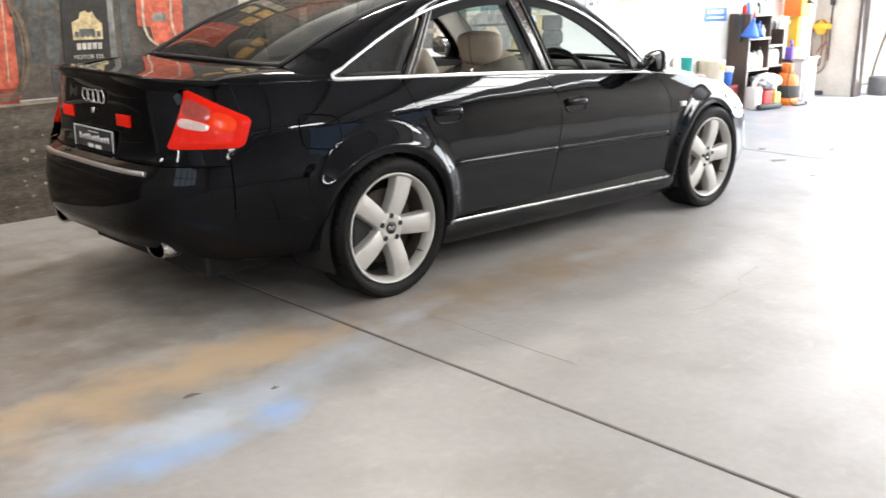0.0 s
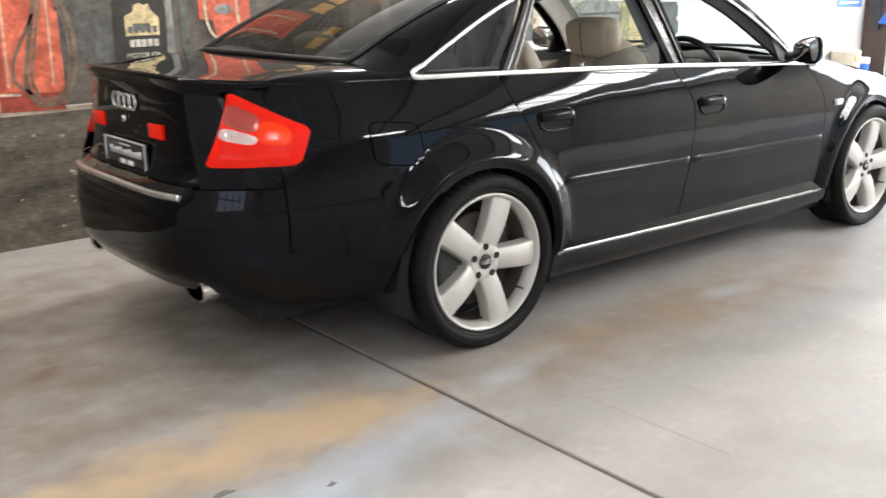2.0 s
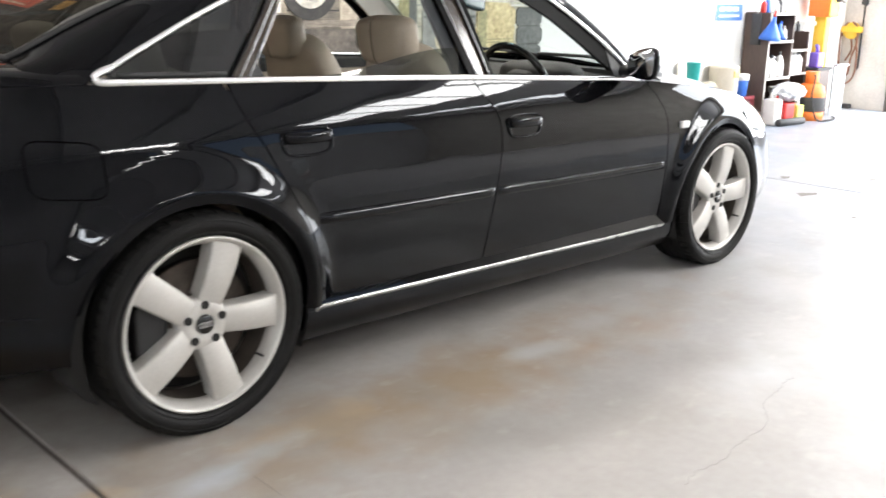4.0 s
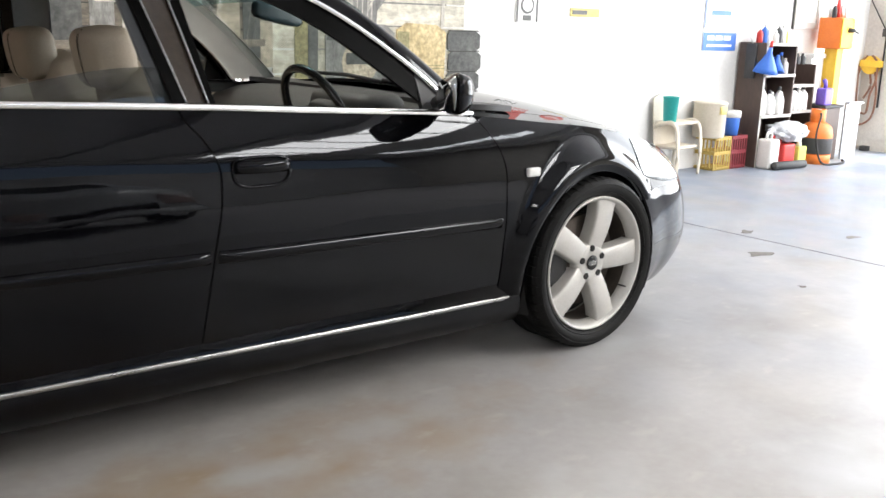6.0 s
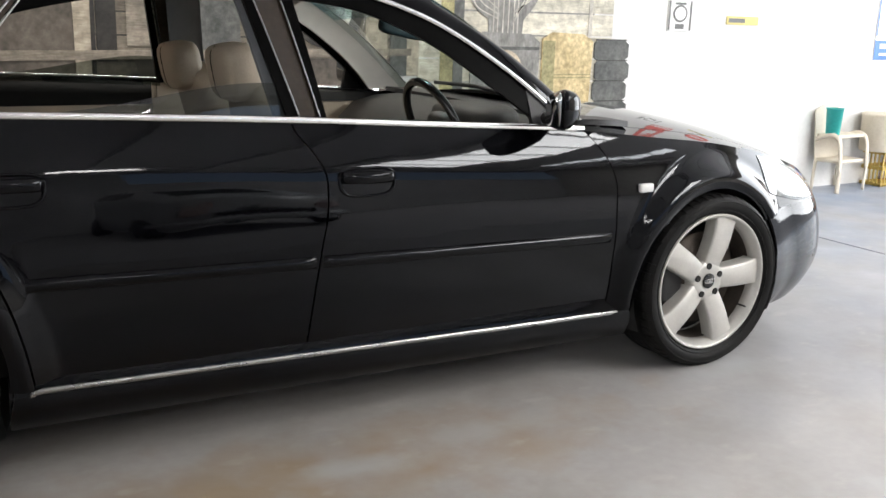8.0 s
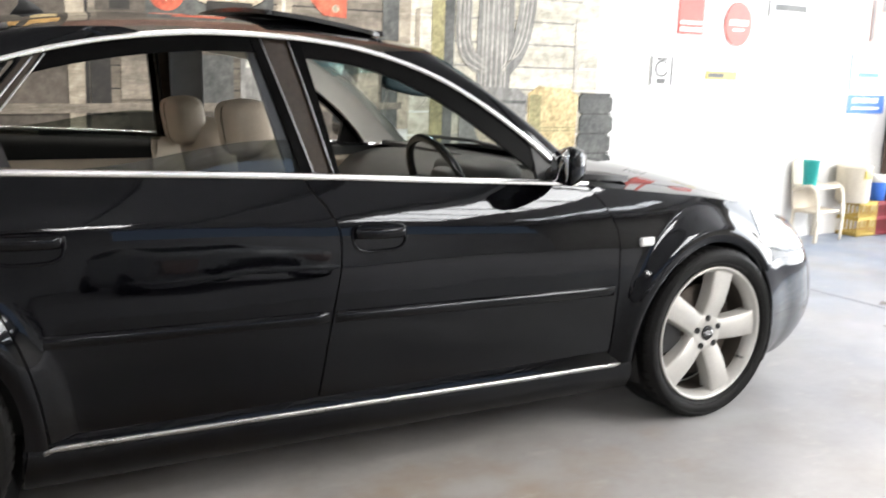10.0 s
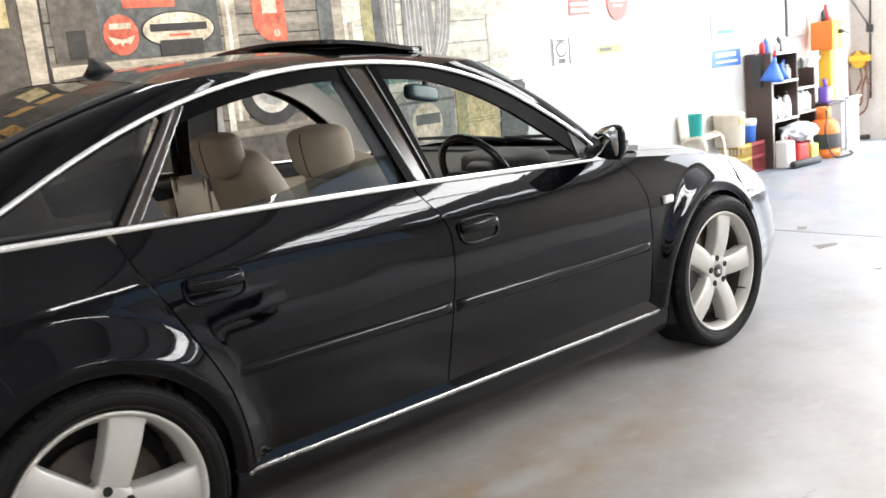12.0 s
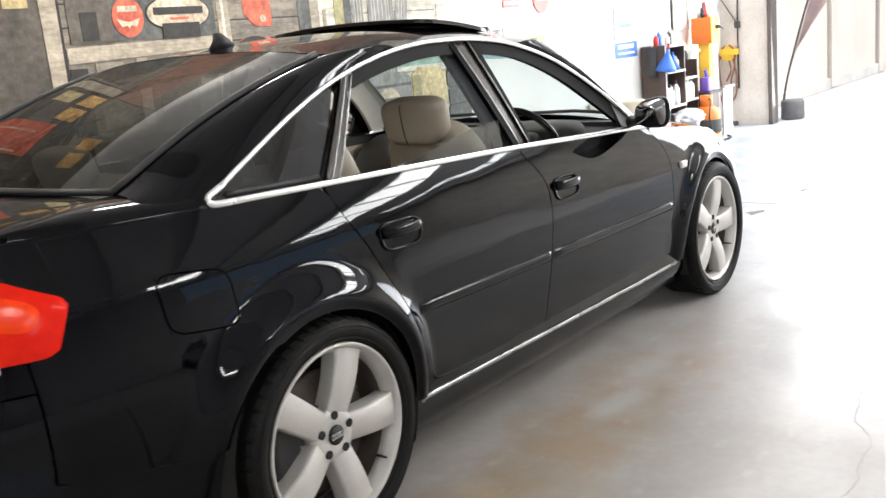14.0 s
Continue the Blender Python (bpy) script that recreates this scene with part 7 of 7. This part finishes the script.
part("control_box", box(-0.12, 0.12, -0.11, 0.115, 1.045, 1.335, 0.012), ORANGE, mach)
part("front_cover", box(-0.112, 0.112, -0.124, -0.11, 1.055, 1.325, 0.006), YELLOWP, mach)
part("knob", turned([(0.0, -0.05), (0.016, -0.05), (0.024, -0.015), (0.024, 0.0)], 16, "y", (0.02, -0.124, 1.22)), CHARCOAL, mach)
part("lever", tube([(0.02, -0.17, 1.22), (0.09, -0.18, 1.195)], 0.008, 8), CHARCOAL, mach)
for i in range(7):
    part("loose_bottle", turned([(0, 1.325), (0.022, 1.325), (0.022, 1.40), (0.010, 1.43 + 0.03 * (i % 3)), (0, 1.44 + 0.03 * (i % 3))], 12, at=(-0.10 + 0.033 * i, -0.02 + 0.06 * (i % 2), 0.008)), (CHARCOAL, WHITEPL, REDPL, CHARCOAL, SATIN, CHARCOAL, WHITEPL)[i], mach)
fram = thing("wall_frame", "grey framed glazed notice case on the wall", "notice board", at=(7.10, WALL_Y, 1.22))
part("case_back", box(0, 0.42, -0.02, -0.002, 0, 0.90), S_WHITE, fram, smooth=False)
for a in (box(0, 0.03, -0.035, 0, 0, 0.9), box(0.39, 0.42, -0.035, 0, 0, 0.9), box(0.03, 0.39, -0.035, 0, 0, 0.06), box(0.03, 0.39, -0.035, 0, 0.40, 0.425), box(0.03, 0.39, -0.035, 0, 0.62, 0.64), box(0.03, 0.39, -0.035, 0, 0.87, 0.9)):
    part("case_frame", a, SLAB, fram, smooth=False)
# air line and its reel on the end wall
reel = thing("hose_reel", "yellow air tool with brown hose hanging on the concrete wall", "hose", at=(END_X, 1.71, 0.88))
part("reel_drum", turned([(0.0, -0.07), (0.088, -0.07), (0.095, -0.05), (0.095, -0.002), (0, -0.002)], 26, "x"), YELLOWP, reel)
part("reel_grip", box(-0.09, -0.05, -0.14, 0.10, -0.02, 0.05, 0.012), YELLOWP, reel)
part("hose_loop", tube(rounded([(-0.045, 0.06, 0.02), (-0.05, 0.12, -0.10), (-0.04, 0.13, -0.40), (-0.03, 0.06, -0.62), (-0.04, -0.06, -0.55), (-0.05, -0.10, -0.30), (-0.05, -0.06, -0.06)], 40), 0.011, 8), HOSE, reel)
part("hose_loop", tube(rounded([(-0.06, 0.03, 0.09), (-0.07, 0.095, 0.02), (-0.06, 0.105, -0.25), (-0.05, 0.06, -0.48), (-0.05, 0.0, -0.50), (-0.06, -0.04, -0.30), (-0.07, -0.09, -0.12), (-0.075, -0.08, 0.04), (-0.07, -0.02, 0.10)], 40), 0.012, 8), HOSE, reel)
part("hose_tail", tube(rounded([(-0.05, 0.0, -0.05), (-0.05, -0.03, -0.2), (-0.05, 0.03, -0.34)], 14), 0.012, 8), HOSE, reel)
cond = thing("conduit", "thin dark conduit with a switch on the concrete wall", "conduit", at=(END_X, 1.60, 0))
part("pipe", tube([(-0.014, 0.0, 0.45), (-0.014, 0.0, 1.25), (-0.014, -0.03, 2.6)], 0.009, 8), CABLE, cond)
part("switch_box", box(-0.05, -0.002, -0.03, 0.03, 1.17, 1.25, 0.005), CHARCOAL, cond)
part("brace_wire", tube([(-0.02, 0.0, 1.22), (-0.02, 0.34, 1.75)], 0.006, 6), CABLE, cond)
clamp = thing("dark_bracket", "small dark bracket at the foot of the wall", "bracket", at=(END_X - 0.05, 1.66, 0))
part("bracket_body", box(-0.03, 0.05, -0.04, 0.04, 0.0, 0.05, 0.006), CHARCOAL, clamp)

# ---- the yard ----
yw = tagged(new("wall_yard", mesh_of(box(9.5, 30, 1.95, 2.15, -0.1, 4.0), "wall_yard", YARDWALL, False)), "sunlit cream boundary wall of the yard", "wall", kind="structure")
tagged(new("wall_yard_end", mesh_of(box(30, 30.2, -40, 2.15, -0.1, 5.0), "wall_yard_end", YARDWALL, False)), "far cream wall at the end of the yard", "wall", kind="structure")
for k in range(5):
    part("pier", box(10.4 + 3.2 * k, 10.75 + 3.2 * k, 1.88, 1.95, 0, 4.0, 0.01, 1), YARDWALL, yw, smooth=False)
part("wall_cap", box(9.5, 30, 1.90, 2.20, 4.0, 4.08), SLAB, yw, smooth=False)
part("plinth", box(9.5, 30, 1.90, 1.95, -0.03, 0.16, 0.01, 1), SLAB, yw, smooth=False)
flag = thing("feather_flag", "dark pole with a faded pink feather banner on a grey weight", "banner", at=(9.35, 1.21, -0.03))
part("flag_foot", turned([(0, 0), (0.125, 0), (0.142, 0.02), (0.145, 0.09), (0.138, 0.12), (0.142, 0.15), (0.140, 0.225), (0.125, 0.245), (0.04, 0.25), (0, 0.25)], 32), varied("grey_rubber_weight", (0.10, 0.10, 0.105), (0.17, 0.17, 0.175), 0.7, 8, 60, 0.2), flag, "grey round weight")
POLE = [(0, 0.115, 0.20), (0, 0.075, 0.45), (0, -0.045, 0.918), (0, -0.202, 1.453), (0.01, -0.40, 2.05), (0.02, -0.66, 2.65)]
part("pole", tube(rounded(POLE, 24), 0.014, 8), STEEL, flag)
pole_y = curve_of([(z, y) for _, y, z in POLE])
rows = []
for v in np.linspace(0.0, 1, 16):
    z = 0.72 + 1.88 * v
    rows.append([(0.012 + 0.025 * math.sin(4 * u + 5 * v), pole_y(z) - 0.012 - 0.52 * min(v * 1.35, 1.0) * u, z + 0.06 * u) for u in np.linspace(0, 1, 7)])
part("banner_cloth", sheet(rows, (0.006, 0, 0)), varied("faded_banner", (0.40, 0.29, 0.27), (0.56, 0.44, 0.41), 0.8, 2, 40, 0.2), flag)
sign2 = thing("red_barrier", "red and black barrier post far in the yard", "barrier", at=(15.2, 0.62, -0.03))
part("post", box(-0.15, 0.15, -0.15, 0.15, 0.0, 0.35, 0.02), CHARCOAL, sign2)
part("red_top", box(-0.15, 0.15, -0.15, 0.15, 0.35, 0.75, 0.02), REDPL, sign2)

# small marks on the floor
for x, y, r in ((3.79, -0.01, 0.05), (3.33, -0.39, 0.075), (4.23, -0.46, 0.05), (-2.65, -1.235, 0.027), (-2.40, -1.385, 0.014), (-2.98, -0.20, 0.012), (2.9, -0.9, 0.02)):
    pts = [(x + r * (1 + 0.5 * math.sin(3 * a + x)) * math.cos(a), y + 0.7 * r * (1 + 0.4 * math.sin(2 * a + y * 9)) * math.sin(a)) for a in np.linspace(0, 2 * math.pi, 17)[:-1]]
    tagged(new("dirt_spot", mesh_of(prism(pts, 0.0005, 0.0015, "z"), "dirt_spot", varied("dried_mud", (0.12, 0.11, 0.10), (0.20, 0.185, 0.17), 0.9, 30, 120, 0.6) if "dried_mud" not in bpy.data.materials else bpy.data.materials["dried_mud"], False)), "small dried dirt spot on the concrete floor", "dirt", "dirt spots")
crack_pts = rounded([(0.31, -1.832, 0), (0.18, -1.845, 0), (0.047, -1.874, 0), (-0.157, -1.967, 0), (-0.28, -1.965, 0), (-0.403, -1.994, 0), (-0.527, -1.98, 0), (-0.62, -2.0, 0)], 60)
crack_pts = [p + np.array((0, 0.012 * noise.noise(Vector((p[0] * 9, 0, 0))) + 0.007 * random.uniform(-1, 1), 0.0006)) for p in crack_pts]
tagged(new("floor_crack", mesh_of(tube(crack_pts, 0.0006, 4, 1.0), "floor_crack", varied("crack_dirt", (0.28, 0.27, 0.26), (0.35, 0.34, 0.33), 0.9))), "thin faint crack in the concrete floor", "crack")


score = [(-1.445 + 0.004 * math.sin(5 * y), y, 0.0004) for y in np.linspace(-1.20, -2.0, 24)]
tagged(new("floor_score", mesh_of(tube(score, 0.0008, 4, 0.4), "floor_score", varied("score_dirt", (0.33, 0.315, 0.30), (0.38, 0.365, 0.35), 0.9))), "faint scored line in the concrete floor beside the joint", "score line")

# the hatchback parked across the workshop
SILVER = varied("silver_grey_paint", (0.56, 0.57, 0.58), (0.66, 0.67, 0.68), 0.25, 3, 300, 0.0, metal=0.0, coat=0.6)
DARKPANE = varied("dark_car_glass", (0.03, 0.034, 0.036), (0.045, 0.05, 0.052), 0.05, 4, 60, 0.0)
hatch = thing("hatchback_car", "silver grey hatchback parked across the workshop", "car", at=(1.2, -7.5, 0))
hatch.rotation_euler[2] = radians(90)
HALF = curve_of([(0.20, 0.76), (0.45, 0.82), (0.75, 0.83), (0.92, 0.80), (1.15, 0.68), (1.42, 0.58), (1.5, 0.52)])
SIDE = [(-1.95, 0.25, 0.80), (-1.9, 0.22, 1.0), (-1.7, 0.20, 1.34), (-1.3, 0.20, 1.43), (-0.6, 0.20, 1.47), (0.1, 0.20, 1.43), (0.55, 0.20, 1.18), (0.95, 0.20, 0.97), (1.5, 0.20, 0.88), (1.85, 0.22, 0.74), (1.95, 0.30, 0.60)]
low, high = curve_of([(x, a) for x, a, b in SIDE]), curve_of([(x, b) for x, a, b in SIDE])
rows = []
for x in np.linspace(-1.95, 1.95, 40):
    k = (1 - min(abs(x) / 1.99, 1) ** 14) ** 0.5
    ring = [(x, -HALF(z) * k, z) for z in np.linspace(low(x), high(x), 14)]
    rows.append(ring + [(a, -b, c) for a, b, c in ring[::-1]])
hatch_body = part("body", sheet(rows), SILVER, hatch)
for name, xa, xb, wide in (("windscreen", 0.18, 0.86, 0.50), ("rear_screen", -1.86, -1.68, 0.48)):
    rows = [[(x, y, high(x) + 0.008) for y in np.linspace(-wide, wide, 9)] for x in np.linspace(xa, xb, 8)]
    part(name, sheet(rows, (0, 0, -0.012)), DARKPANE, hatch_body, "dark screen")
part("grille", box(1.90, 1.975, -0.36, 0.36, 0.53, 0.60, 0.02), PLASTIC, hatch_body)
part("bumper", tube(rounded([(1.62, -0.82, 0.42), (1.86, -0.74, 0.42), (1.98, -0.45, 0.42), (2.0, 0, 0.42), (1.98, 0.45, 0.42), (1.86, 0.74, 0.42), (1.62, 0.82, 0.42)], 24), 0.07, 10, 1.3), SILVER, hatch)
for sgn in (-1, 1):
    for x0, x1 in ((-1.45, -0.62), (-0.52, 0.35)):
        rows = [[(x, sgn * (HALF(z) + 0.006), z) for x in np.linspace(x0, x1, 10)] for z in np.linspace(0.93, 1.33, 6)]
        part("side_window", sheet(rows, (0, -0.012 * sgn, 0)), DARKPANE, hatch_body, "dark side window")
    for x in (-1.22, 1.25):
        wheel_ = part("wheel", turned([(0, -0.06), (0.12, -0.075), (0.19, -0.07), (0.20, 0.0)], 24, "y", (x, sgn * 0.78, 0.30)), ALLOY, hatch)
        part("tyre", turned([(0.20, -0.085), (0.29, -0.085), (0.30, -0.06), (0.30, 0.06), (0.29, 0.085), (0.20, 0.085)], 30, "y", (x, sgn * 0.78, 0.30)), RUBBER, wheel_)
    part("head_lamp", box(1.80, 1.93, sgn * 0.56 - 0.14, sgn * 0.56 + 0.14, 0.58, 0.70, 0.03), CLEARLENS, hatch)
